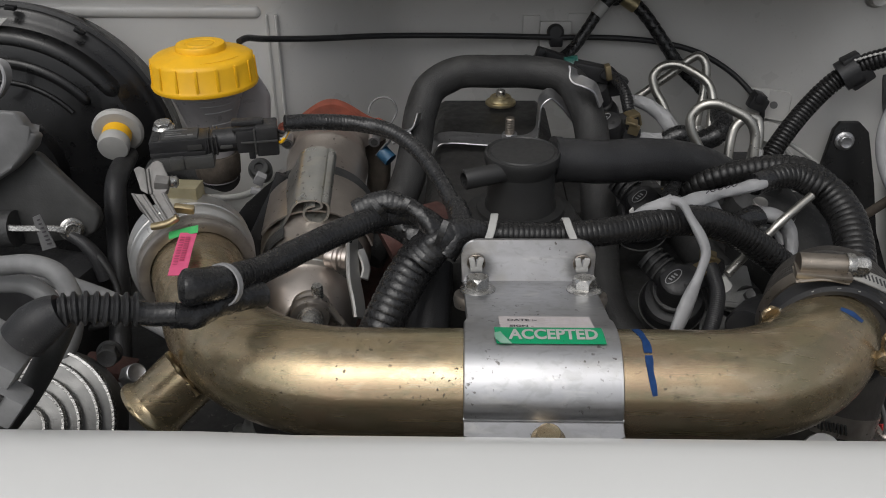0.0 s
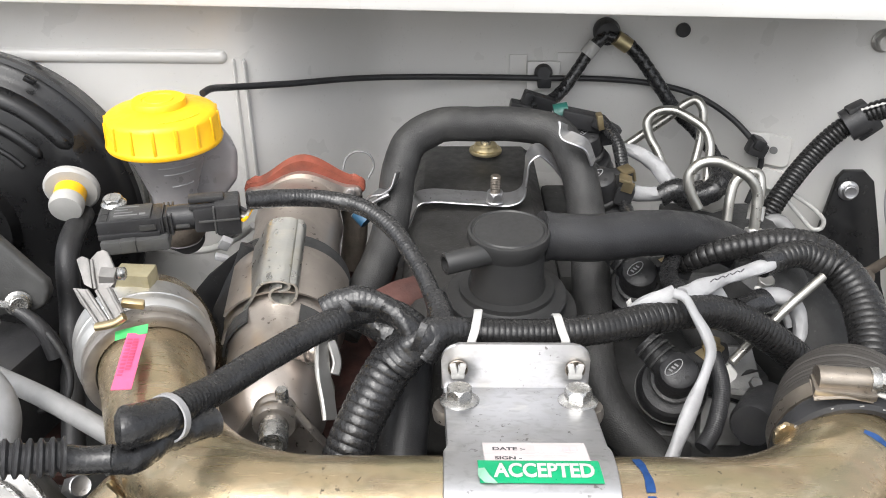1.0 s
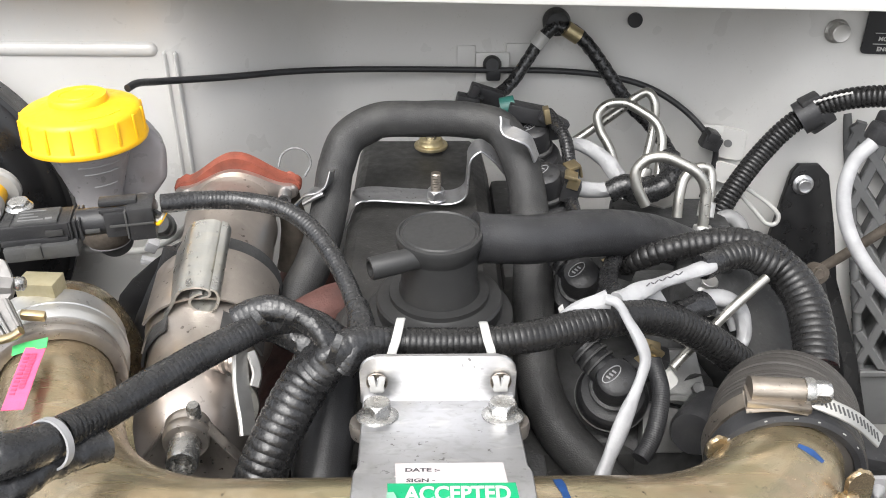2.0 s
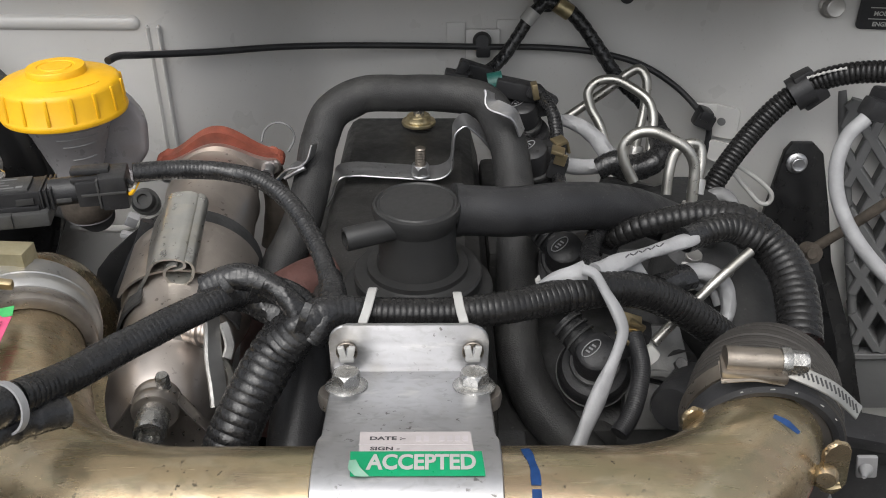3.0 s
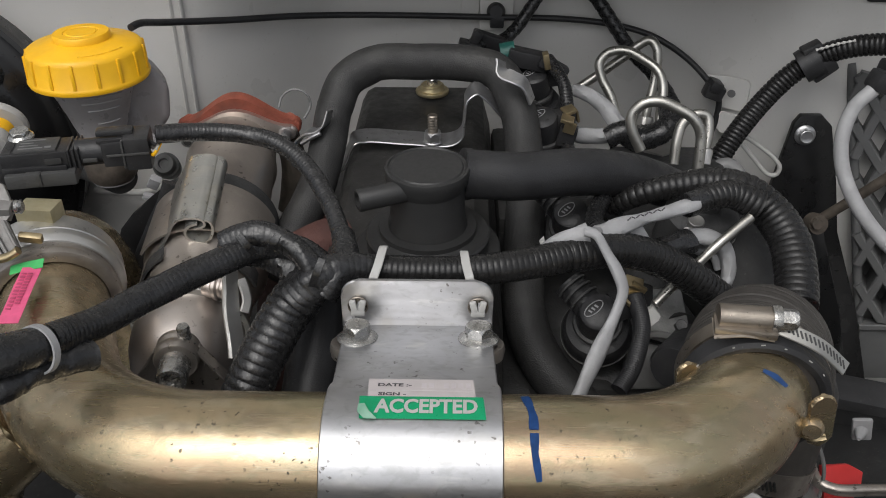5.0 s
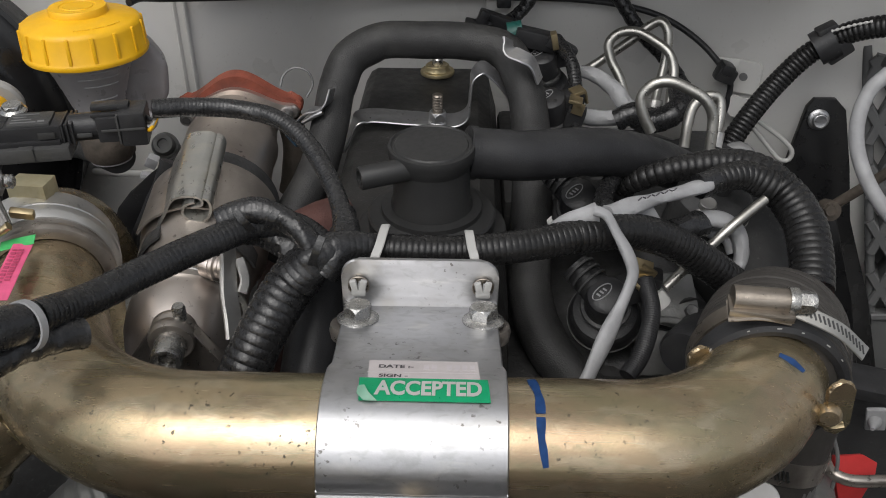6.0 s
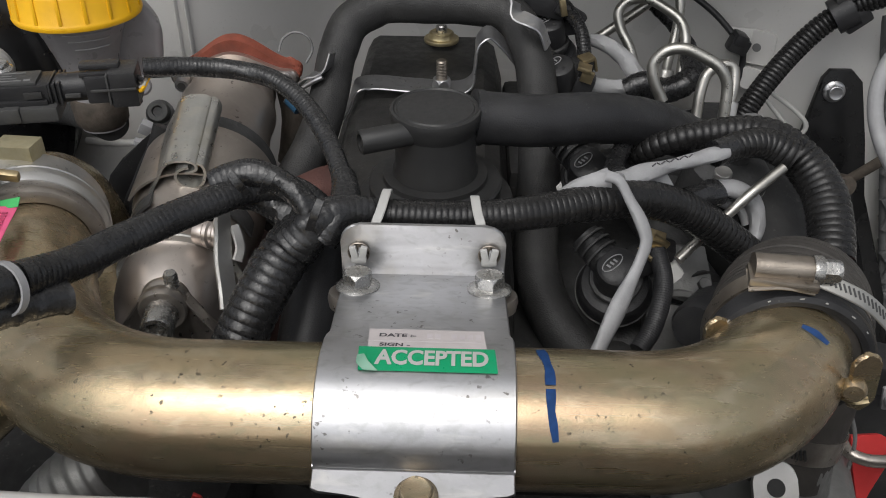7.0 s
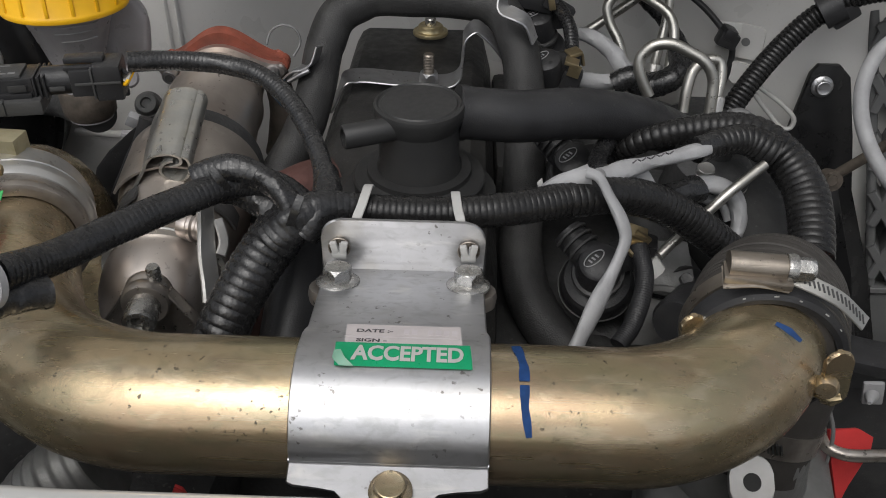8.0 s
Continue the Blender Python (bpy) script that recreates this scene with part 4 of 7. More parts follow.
part("bowl", lathe([(0.004, -0.017), (0.010, -0.0158), (0.017, -0.0124), (0.0235, -0.006), (0.0285, 0.003), (0.0316, 0.013), (0.0327, 0.022), (0.0328, 0.028), (0.0318, 0.0330), (0.0325, 0.0345), (0.022, 0.0348)], CA, CAX, 64), M_BOWL, can, "shiny pressed front bowl")
part("shell", lathe([(0.024, 0.0345), (0.0325, 0.0345), (0.0334, 0.036), (0.0334, 0.041), (0.0322, 0.044), (0.0335, 0.066), (0.0365, 0.078), (0.0395, 0.088), (0.0400, 0.132), (0.0335, 0.145), (0.0318, 0.194), (0.0332, 0.198), (0.0336, 0.203), (0.0322, 0.206), (0.0312, 0.214), (0.0306, 0.222), (0.0300, 0.2235), (0.030, CL)], CA, CAX, 56), M_SHIELD, can)
part("seam", ringband([(0.0315, 0.0335), (0.0354, 0.0344), (0.0358, 0.0354), (0.0354, 0.0366), (0.0325, 0.0374)], CA, CAX), M_DULL, can)
part("strap_band", ringband([(0.0400, 0.128), (0.0416, 0.128), (0.0416, 0.140), (0.0380, 0.140)], CA, CAX), M_CAST, can, "dark steel strap round the can")


def round_can(deg, h, lift):
    """A point on the can: deg from its top, towards the right."""
    u = np.cross(CAX, (0, 0, 1))
    u /= np.linalg.norm(u)
    w = np.cross(u, CAX)
    a = radians(deg)
    return CA + CAX * h + (u * math.sin(a) + w * math.cos(a)) * (0.0385 + lift)


def shield(a0, a1, h0, h1, lift, thick=0.0014, skew=0.0):
    rings = []
    for k in range(25):
        s = k / 24
        a = a0 + (a1 - a0) * s
        rings.append([round_can(a, h0 + skew * s, lift), round_can(a, h1, lift), round_can(a, h1, lift + thick), round_can(a, h0 + skew * s, lift + thick)])
    return skin(rings)


for a0, a1 in ((-84, -30), (24, 80)):
    part("strap_band", shield(a0, a1, 0.062, 0.077, -0.0035, 0.0016, 0.003), M_CAST, can, "dark steel strap round the can")
hs = part("heat_shield", shield(-56, 78, 0.078, 0.128, 0.0026, 0.0014, 0.004), M_SHIELD, can, "thin bent heat shield")
# raised channel on the shield: two sheets hemmed into an S at their front edge
u = np.cross(CAX, (0, 0, 1))
u /= np.linalg.norm(u)
w = np.cross(u, CAX)


def sheet(profile, depth, thick):
    """Thin sheet metal bent along a profile and drawn out along depth."""
    path = spline(profile, 0.0008)
    tan = np.gradient(path, axis=0)
    out = np.cross(tan, depth)
    out /= np.linalg.norm(out, axis=1)[:, None]
    ring = list(path + out * thick / 2) + list((path - out * thick / 2)[::-1])
    return skin([ring, [p + vec(depth) for p in ring]])


RISE = vec((-0.0010, 0.0500, 0.0185))
roof = ((-0.1340, 0.6040, 0.8830), (-0.1270, 0.6040, 0.8942), (-0.1236, 0.6040, 0.9005), (-0.1198, 0.6040, 0.9036), (-0.1125, 0.6040, 0.9050), (-0.1070, 0.6040, 0.9046), (-0.1042, 0.6040, 0.9024), (-0.1046, 0.6040, 0.8998), (-0.1076, 0.6040, 0.8984), (-0.1110, 0.6040, 0.8974))
part("channel", sheet(roof, RISE, 0.0016), M_DULL, hs, "raised bright channel with a hemmed end")
side = ((-0.1035, 0.6035, 0.9042), (-0.1005, 0.6035, 0.9026), (-0.0994, 0.6035, 0.8980), (-0.1018, 0.6035, 0.8915), (-0.1060, 0.6035, 0.8884), (-0.1112, 0.6035, 0.8890), (-0.1152, 0.6035, 0.8912), (-0.1168, 0.6035, 0.8948), (-0.1152, 0.6035, 0.8984), (-0.1120, 0.6035, 0.9004), (-0.1085, 0.6035, 0.9012))
part("rolled_seam", sheet(side, RISE, 0.0016), M_DULL, hs)
wing = ((-0.1520, 0.6060, 0.8560), (-0.1465, 0.6050, 0.8690), (-0.1405, 0.6045, 0.8780), (-0.1340, 0.6040, 0.8826))
part("wing", sheet(wing, RISE * 0.9, 0.0016), M_SHIELD, hs, "thin sheet flank folded down beside the channel")

# red-brown flange at the rear
FC = vec((-0.1217, 0.7620, 0.8927))
def flange_outline(ear, crown, foot):
    """A two-bolt flange: a crown over the pipe that falls to two rounded ears."""
    tip = 0.0062
    def edge(x, high):
        return tip + (high - tip) * (0.5 + 0.5 * math.cos(math.pi * min(1, abs(x) / (ear - 0.008)))) ** 0.85
    top = [(x, edge(x, crown)) for x in np.linspace(ear - 0.006, 0.006 - ear, 31)]
    low = [(x, -edge(x, foot)) for x in np.linspace(0.006 - ear, ear - 0.006, 31)]
    bend = [(ear - 0.006 + tip * math.cos(a), tip * math.sin(a)) for a in np.linspace(-1.2, 1.2, 7)]
    return top + [(-x, -z) for x, z in bend] + low + bend


part("flange", slab([(a + 0.002, b - 0.0005) for a, b in flange_outline(0.0455, 0.0200, 0.024)], 0.0065, FC, u, w, 0.0014), M_BOWL, can)
part("gasket", slab([(a + 0.003, b + 0.002) for a, b in flange_outline(0.0470, 0.0262, 0.020)], 0.010, FC + CAX * 0.0075, u, w, 0.0015), M_RUSTRED, can, "red-brown rusted rear flange")
part("gasket_edge", slab([(a + 0.0022, b + 0.0006) for a, b in flange_outline(0.0450, 0.0212, 0.022)], 0.0012, FC + CAX * 0.0066, u, w, 0), M_CAST, can)
part("pipe_flank", tube([FC + u * 0.036 + w * -0.012 + CAX * 0.012, FC + u * 0.040 - w * 0.040 + CAX * 0.006, FC + u * 0.034 - w * 0.075 - CAX * 0.006], 0.010, 18, wobble=0.08), M_CRUST, can, "dark rusted flank below the flange")
for q in (-1, 1):
    part("stud", lathe([(0.0048, -0.016), (0.0050, -0.0155), (0.0050, 0.002)], FC + u * (q * 0.036 + 0.002) - w * 0.0005, CAX, 18), M_ZINC, can)
    # dark disc on the stud's end paints the shade of a bore
    part("stud_bore", lathe([(0.0030, -0.0162), (0.0001, -0.0161)], FC + u * (q * 0.036 + 0.002) - w * 0.0005, CAX, 14), M_DARK, can)
# nose: hinged clamp with a socket bolt and a stud standing behind it
NP = vec((-0.0990, 0.5140, 0.8750))
na = vec((0.13, -1, 0.02))
na /= np.linalg.norm(na)
part("nose_ring", lathe([(0.006, -0.006), (0.0112, -0.006), (0.0118, -0.0048), (0.0118, -0.0008), (0.0111, 0.0002), (0.0111, 0.0010), (0.0118, 0.0020), (0.0118, 0.0060), (0.0110, 0.0078), (0.0092, 0.0086), (0.002, 0.0088)], NP, na, 44), M_BROWN, can, "worn steel clamp rings on the bowl")
part("socket_bolt", lathe([(0.0078, 0.0080), (0.0080, 0.0090), (0.0080, 0.0225), (0.0074, 0.0240), (0.0054, 0.0242), (0.0048, 0.0190), (0.0001, 0.0185)], NP, na, 36), M_BOLT, can, sharp=30)
yoke = part("yoke", prism([NP + vec((x, 0.0015, z)) for x, z in ((-0.0112, 0.004), (-0.0180, -0.0070), (-0.0270, -0.0190), (-0.0330, -0.0400), (0.0330, -0.0400), (0.0262, -0.0200), (0.0170, -0.0060), (0.0112, 0.004))], (0.0, 0.0036, -0.0004), 0.0012), M_BROWN, can, "pressed steel yoke under the clamp rings")
for q, ends in ((-1, ((-0.0114, 0.003), (-0.0182, -0.0072), (-0.0272, -0.0192))), (1, ((0.0114, 0.003), (0.0172, -0.0062), (0.0264, -0.0202)))):
    part("yoke_lip", strip([NP + vec((x, -0.0008, z)) for x, z in ends], 0.0060, 0.0013, (0.0, 1, -0.1)), M_BROWN, yoke)
part("stud_bolt", lathe([(0.0036 * (1 if k % 2 else 0.90), -0.004 + 0.0010 * k) for k in range(9)] + [(0.0028, 0.0050)], NP + vec((0.0046, 0.0020, 0.0122)), (0.03, -0.1, 1), 18), M_BOLT, can)
# exhaust bracket plates beside the can
part("outlet_stub", lathe([(0.003, -0.010), (0.0062, -0.010), (0.0068, -0.006), (0.0066, -0.0045), (0.0080, -0.003), (0.0080, -0.001), (0.0067, 0.0), (0.0067, 0.0015), (0.0078, 0.0028), (0.0078, 0.0055), (0.0064, 0.0065), (0.0062, 0.010), (0.003, 0.010)], vec((-0.0868, 0.5650, 0.8825)), (0.90, -0.22, 0.05), 32), M_BOWL, can, "bright ringed outlet stub beside the bowl")
part("stay", strip([(-0.0780, 0.5570, 0.9012), (-0.0779, 0.5520, 0.8888), (-0.0764, 0.5430, 0.8800), (-0.0734, 0.5330, 0.8714), (-0.0715, 0.5250, 0.8630)], 0.012, 0.0030, (0.5, 1, -0.3)), M_ALU, can, "bright edge of a steel stay")
part("stay", strip([(-0.0734, 0.5600, 0.8917), (-0.0709, 0.5560, 0.8868), (-0.0694, 0.5520, 0.8820), (-0.0704, 0.5470, 0.8778)], 0.0055, 0.0026, (0.9, 0.6, 0)), M_ALU, can)

# ---- engine ----
engine = thing("engine", (0.04, 0.75, 0.42), "dark grimy engine with black rocker cover", "engine")
part("block", box((0.045, 0.755, 0.60), (0.22, 0.36, 0.40), (0, 0, 0), 0.01), M_DARK, engine)
cov = [(-0.044, 0.795), (-0.041, 0.845), (-0.037, 0.868), (-0.032, 0.877), (-0.027, 0.880), (0.060, 0.880), (0.070, 0.872), (0.077, 0.845), (0.079, 0.795)]
rings = []
for k, (y, q) in enumerate(((0.565, 0.80), (0.572, 0.95), (0.585, 1.0), (0.70, 1.0), (0.80, 1.0), (0.882, 1.0), (0.892, 0.96), (0.897, 0.82))):
    rings.append([((x - 0.021) * (0.93 + 0.07 * q) + 0.021, y, 0.795 + (z - 0.795) * q) for x, z in cov])
part("rocker_cover", skin(rings), M_COVER, engine, sharp=30)
part("head_side", box((0.102, 0.805, 0.785), (0.046, 0.170, 0.110), (0, 0, 0), 0.006), M_DARK, engine, "dark grimy flank of the cylinder head")
part("cover_edge", box((0.021, 0.728, 0.792), (0.150, 0.340, 0.012), (0, 0, 0), 0.003), M_CAST, engine)
GB = vec((0.0259, 0.8620, 0.8878))
part("cover_bolt", lathe([(0.0142, 0), (0.0146, 0.0016), (0.0140, 0.0030), (0.0112, 0.0034), (0.0104, 0.0046), (0.0100, 0.0072), (0.0086, 0.0082), (0.0060, 0.0078), (0.004, 0.0078)], GB + vec((0, 0, -0.004)), (0, 0, 1), 32), M_GOLD, engine, "gold plated cover nut")
part("cover_bolt_tip", lathe([(0.0046, 0.007), (0.0046, 0.0125), (0.0036, 0.0136), (0.001, 0.0136)], GB + vec((0, 0, -0.004)), (0, 0, 1), 18), M_STEEL, engine)

# pressed strap over the cover with its nut
stay = thing("cover_strap", (0.02, 0.76, 0.88), "bright pressed steel strap bolted over the rocker cover", "bracket")
part("strap", strip([(-0.0426, 0.7420, 0.8680), (-0.0368, 0.7480, 0.8769), (-0.0300, 0.7520, 0.8891), (-0.0227, 0.7560, 0.8906), (0.0093, 0.7570, 0.8888), (0.0435, 0.7570, 0.8880), (0.0512, 0.7570, 0.8936), (0.0532, 0.7580, 0.9074), (0.0552, 0.7600, 0.9214), (0.0619, 0.7620, 0.9268), (0.0708, 0.7640, 0.9199), (0.0819, 0.7680, 0.9056)], 0.017, 0.0016, (0, 1, 0.25)), M_ZINC, stay)
NB = vec((0.0295, 0.7520, 0.8884))
nut = bolt(stay, NB, (0, -0.05, 1), 0.0118, 0.0088, 0.0072, M_ZINC, name="nut")
part("stud", lathe([(0.0040 * (1.0 if k % 2 else 0.9), 0.007 + 0.0011 * k) for k in range(14)] + [(0.003, 0.0222)], NB, (0, -0.05, 1), 16), M_CLAMP, nut, "dark threaded stud")

# crankcase breather valve
PV = vec((0.0305, 0.612, 0.880))
pcv = thing("breather_valve", tuple(PV), "round matt black plastic breather valve on the cover", "breather valve")
part("base", lathe([(0.0445, -0.006), (0.0450, 0.0), (0.0446, 0.0030), (0.0430, 0.0042), (0.0385, 0.0044), (0.0375, 0.0052), (0.0372, 0.0100), (0.0380, 0.0108), (0.0380, 0.0134), (0.0368, 0.0146), (0.0320, 0.0150), (0.0300, 0.0162), (0.0296, 0.0190), (0.0250, 0.0196)], PV, (0, -0.04, 1), 56), M_VALVE, pcv)
part("body", lathe([(0.0240, 0.010), (0.0240, 0.022), (0.0226, 0.024), (0.0224, 0.052)], PV, (0, -0.04, 1), 48), M_VALVE, pcv)
part("cap", lathe([(0.0222, 0.046), (0.0240, 0.050), (0.0250, 0.054), (0.0250, 0.0575), (0.0246, 0.0588), (0.0232, 0.0593), (0.0224, 0.0584), (0.0214, 0.0584), (0.0206, 0.0592), (0.010, 0.0596)], PV, (0, -0.04, 1), 56), M_VALVE, pcv)
nip0, nip1 = vec((0.0162, 0.5940, 0.9304)), vec((-0.0080, 0.5830, 0.9301))
d = (nip1 - nip0) / np.linalg.norm(nip1 - nip0)
part("spout", lathe([(0.0066, -0.01), (0.0066, np.linalg.norm(nip1 - nip0) - 0.001), (0.0060, np.linalg.norm(nip1 - nip0)), (0.0046, np.linalg.norm(nip1 - nip0)), (0.0044, 0.014), (0.0001, 0.014)], nip0, d, 24), M_VALVE, pcv)

# hoses
bh = thing("breather_hose", (0.1220, 0.6400, 0.9182), "black rubber breather hose from the valve", "hose")
part("hose", tube([(0.0516, 0.6200, 0.9289), (0.0857, 0.6250, 0.9249), (0.1218, 0.6400, 0.9205), (0.1542, 0.6600, 0.9090), (0.1886, 0.6900, 0.8860), (0.2258, 0.7200, 0.8535), (0.2521, 0.7350, 0.8188)], 0.0148, 28, 0.004, wobble=0.02), M_RUBBER, bh)
part("collar", tube([(0.0510, 0.6200, 0.9288), (0.0557, 0.6210, 0.9280)], 0.0156, 28, 0.004), M_RUBBER, bh)
ch = thing("coolant_hose", (-0.0165, 0.7850, 0.9370), "thick grey-black coolant hose arched over the cover", "hose")
part("hose", tube([(-0.0812, 0.6500, 0.8344), (-0.0662, 0.6750, 0.8533), (-0.0531, 0.7050, 0.8731), (-0.0475, 0.7350, 0.8924), (-0.0444, 0.7600, 0.9108), (-0.0365, 0.7750, 0.9273), (-0.0165, 0.7850, 0.9370), (0.0174, 0.7900, 0.9371), (0.0518, 0.7920, 0.9356), (0.0776, 0.7850, 0.9315), (0.0912, 0.7650, 0.9159), (0.0967, 0.7350, 0.8929), (0.0966, 0.6900, 0.8660), (0.0942, 0.6500, 0.8445), (0.0935, 0.6150, 0.8277), (0.1040, 0.5850, 0.8124), (0.1261, 0.5650, 0.7952), (0.1428, 0.5500, 0.7813)], lambda s: 0.0132 + 0.0010 * s, 32, wobble=0.02), M_RUBBER_G, ch)
part("cloth_wrap", tube([(-0.0444, 0.7600, 0.9108), (-0.0365, 0.7750, 0.9273), (-0.0165, 0.7850, 0.9370)], 0.0137, 32, wobble=0.02), M_RUBBER_G, ch, "fabric tape wound round the bend")
solo("lower_hose", tube([(-0.0296, 0.5600, 0.8815), (-0.0302, 0.5450, 0.8670), (-0.0318, 0.5250, 0.8513), (-0.0331, 0.5050, 0.8368), (-0.0343, 0.4900, 0.8142)], 0.0150, 26, 0.004, wobble=0.015), M_RUBBER, "thick black coolant hose running down", "hose")

hc = thing("hose_bracket", (-0.0592, 0.7400, 0.8854), "bent bright steel tab holding the coolant hose", "bracket")
part("tab", strip([(-0.0770, 0.7400, 0.8850), (-0.0690, 0.7360, 0.8960), (-0.0610, 0.7330, 0.9040), (-0.0530, 0.7310, 0.9065), (-0.0475, 0.7310, 0.9110), (-0.0440, 0.7330, 0.9210)], lambda q: 0.017 - 0.007 * max(0, q - 0.6) * 2.2, 0.0018, (0.25, 1, -0.1)), M_ZINC, hc)
part("lip", tube([(-0.0650, 0.7250, 0.8985), (-0.0560, 0.7230, 0.9045), (-0.0500, 0.7230, 0.9075)], 0.0016, 10, 0.002), M_ZINC, hc)
hc2 = thing("hose_bracket", (0.0926, 0.7500, 0.9350), "bent bright steel tab holding the coolant hose", "bracket")
part("tab", strip([(0.0786, 0.7580, 0.9499), (0.0802, 0.7520, 0.9436), (0.0882, 0.7480, 0.9409), (0.0956, 0.7480, 0.9367), (0.1020, 0.7480, 0.9229)], 0.012, 0.002, (0.2, 1, 0.5)), M_ZINC, hc2)

# ---- harness ----
JN = (-0.0305, 0.5360, 0.9181)
loom = thing("wiring_loom", JN, "black corrugated wiring loom tied to the bracket tab", "wiring loom")
part("trunk", tube([(-0.0112, 0.5340, 0.9177), (0.0080, 0.5320, 0.9178), (0.0284, 0.5310, 0.9178), (0.0516, 0.5320, 0.9176), (0.0720, 0.5350, 0.9179), (0.0930, 0.5420, 0.9176), (0.1117, 0.5500, 0.9176)], lambda s: 0.0078 + 0.0022 * max(0, s - 0.45), 22, ridge=0.00032, pitch=0.0030), M_LOOM, loom)
part("trunk", tube([(0.1070, 0.5480, 0.9174), (0.1277, 0.5560, 0.9160), (0.1486, 0.5660, 0.9084), (0.1690, 0.5740, 0.8963), (0.1881, 0.5780, 0.8821), (0.2066, 0.5800, 0.8667)], 0.0098, 22, ridge=0.0005, pitch=0.0037), M_LOOM, loom)
part("branch", tube([(-0.0184, 0.5340, 0.9195), (-0.0298, 0.5270, 0.9101), (-0.0404, 0.5150, 0.8991), (-0.0508, 0.5000, 0.8837), (-0.0587, 0.4880, 0.8681), (-0.0659, 0.4780, 0.8507)], 0.0124, 28, ridge=0.0006, pitch=0.0048, wobble=0.03), M_TAPE, loom)
part("branch", tube([(-0.1238, 0.6060, 0.9595), (-0.1010, 0.6150, 0.9569), (-0.0761, 0.6180, 0.9542), (-0.0556, 0.6120, 0.9514), (-0.0396, 0.6000, 0.9451), (-0.0266, 0.5820, 0.9366), (-0.0170, 0.5630, 0.9279), (-0.0121, 0.5460, 0.9206), (-0.0148, 0.5360, 0.9111)], lambda s: 0.0054 - 0.0004 * s, 18, ridge=0.00010, pitch=0.0022, wobble=0.06), M_TAPE, loom)
part("branch", tube([(-0.0187, 0.5320, 0.9172), (-0.0337, 0.5360, 0.9267), (-0.0514, 0.5340, 0.9301), (-0.0726, 0.5150, 0.9305), (-0.0960, 0.4880, 0.9309), (-0.1117, 0.4640, 0.9328), (-0.1216, 0.4400, 0.9413)], 0.0073, 22, ridge=0.00020, pitch=0.0026, wobble=0.03), M_TAPE, loom)
part("taped_end", tube([(-0.1383, 0.4180, 0.9494), (-0.1341, 0.4200, 0.9486), (-0.1269, 0.4280, 0.9453), (-0.1209, 0.4380, 0.9420)], lambda s: 0.0092 * min(1, 0.55 + 5 * s) - 0.001 * s, 20, 0.002, wobble=0.05), M_TAPE, loom)
part("taped_lead", tube([(-0.1091, 0.4500, 0.9266), (-0.1184, 0.4400, 0.9303), (-0.1266, 0.4280, 0.9331), (-0.1325, 0.4180, 0.9345), (-0.1412, 0.4120, 0.9385)], lambda s: 0.0064 - 0.001 * s, 18, wrap=0.0008, pitch=0.010, wobble=0.15), M_TAPE, loom)
for a, b, n in (((0.0062, 0.5195, 0.9182), (0.0103, 0.5370, 0.9273), 0), ((0.0549, 0.5195, 0.9198), (0.0521, 0.5370, 0.9248), 1)):
    a, b = vec(a), vec(b)
    part("cable_tie", strip([a + vec((0, -0.002, -0.004)), a + vec((0, -0.003, 0.003)), (a + b) / 2 + vec((0, -0.006, 0.003)), b + vec((0, -0.002, 0.002)), b + vec((0, 0.006, -0.003))], 0.0045, 0.0011, (1, 0, 0)), M_NYLON, loom, "white nylon cable tie")
# where the branches meet: strands wound with tape, crossing one another
part("taped_strand", tube([(-0.0703, 0.5300, 0.9330), (-0.0623, 0.5320, 0.9368), (-0.0530, 0.5320, 0.9385), (-0.0444, 0.5310, 0.9375), (-0.0362, 0.5280, 0.9347), (-0.0298, 0.5250, 0.9306), (-0.0248, 0.5220, 0.9252), (-0.0222, 0.5200, 0.9191)], lambda s: 0.0066 + 0.0006 * math.sin(7 * s), 22, ridge=0.00016, pitch=0.0030, wobble=0.16), M_TAPE, loom)
part("taped_strand", tube([(-0.0123, 0.5480, 0.9298), (-0.0095, 0.5370, 0.9262), (-0.0098, 0.5280, 0.9234), (-0.0132, 0.5210, 0.9195), (-0.0190, 0.5180, 0.9129)], lambda s: 0.0062 + 0.0020 * s, 20, ridge=0.0002, pitch=0.0034, wobble=0.18), M_TAPE, loom)
part("taped_strand", tube([(0.0038, 0.5310, 0.9194), (-0.0059, 0.5280, 0.9214), (-0.0145, 0.5240, 0.9219), (-0.0237, 0.5200, 0.9177), (-0.0327, 0.5170, 0.9083)], lambda s: 0.0072 + 0.0046 * s, 24, ridge=0.00025, pitch=0.0034, wobble=0.16), M_TAPE, loom)
part("taped_strand", tube([(-0.0620, 0.5360, 0.9242), (-0.0538, 0.5380, 0.9230), (-0.0451, 0.5370, 0.9202), (-0.0346, 0.5330, 0.9158)], lambda s: 0.0068 + 0.0026 * s, 20, ridge=0.0002, pitch=0.0034, wobble=0.22), M_TAPE, loom)
for a, b in (((-0.0590, 0.5200, 0.9454), (-0.0518, 0.5190, 0.9350)), ((-0.0173, 0.5120, 0.9370), (-0.0231, 0.5090, 0.9225)), ((-0.0391, 0.5200, 0.9464), (-0.0451, 0.5190, 0.9357))):
    part("tape_tail", strip([a, (vec(a) + vec(b)) / 2 + vec((0, -0.002, 0.001)), b], 0.0040, 0.0005, (1, 0.2, 0.5)), M_TAPE, loom)
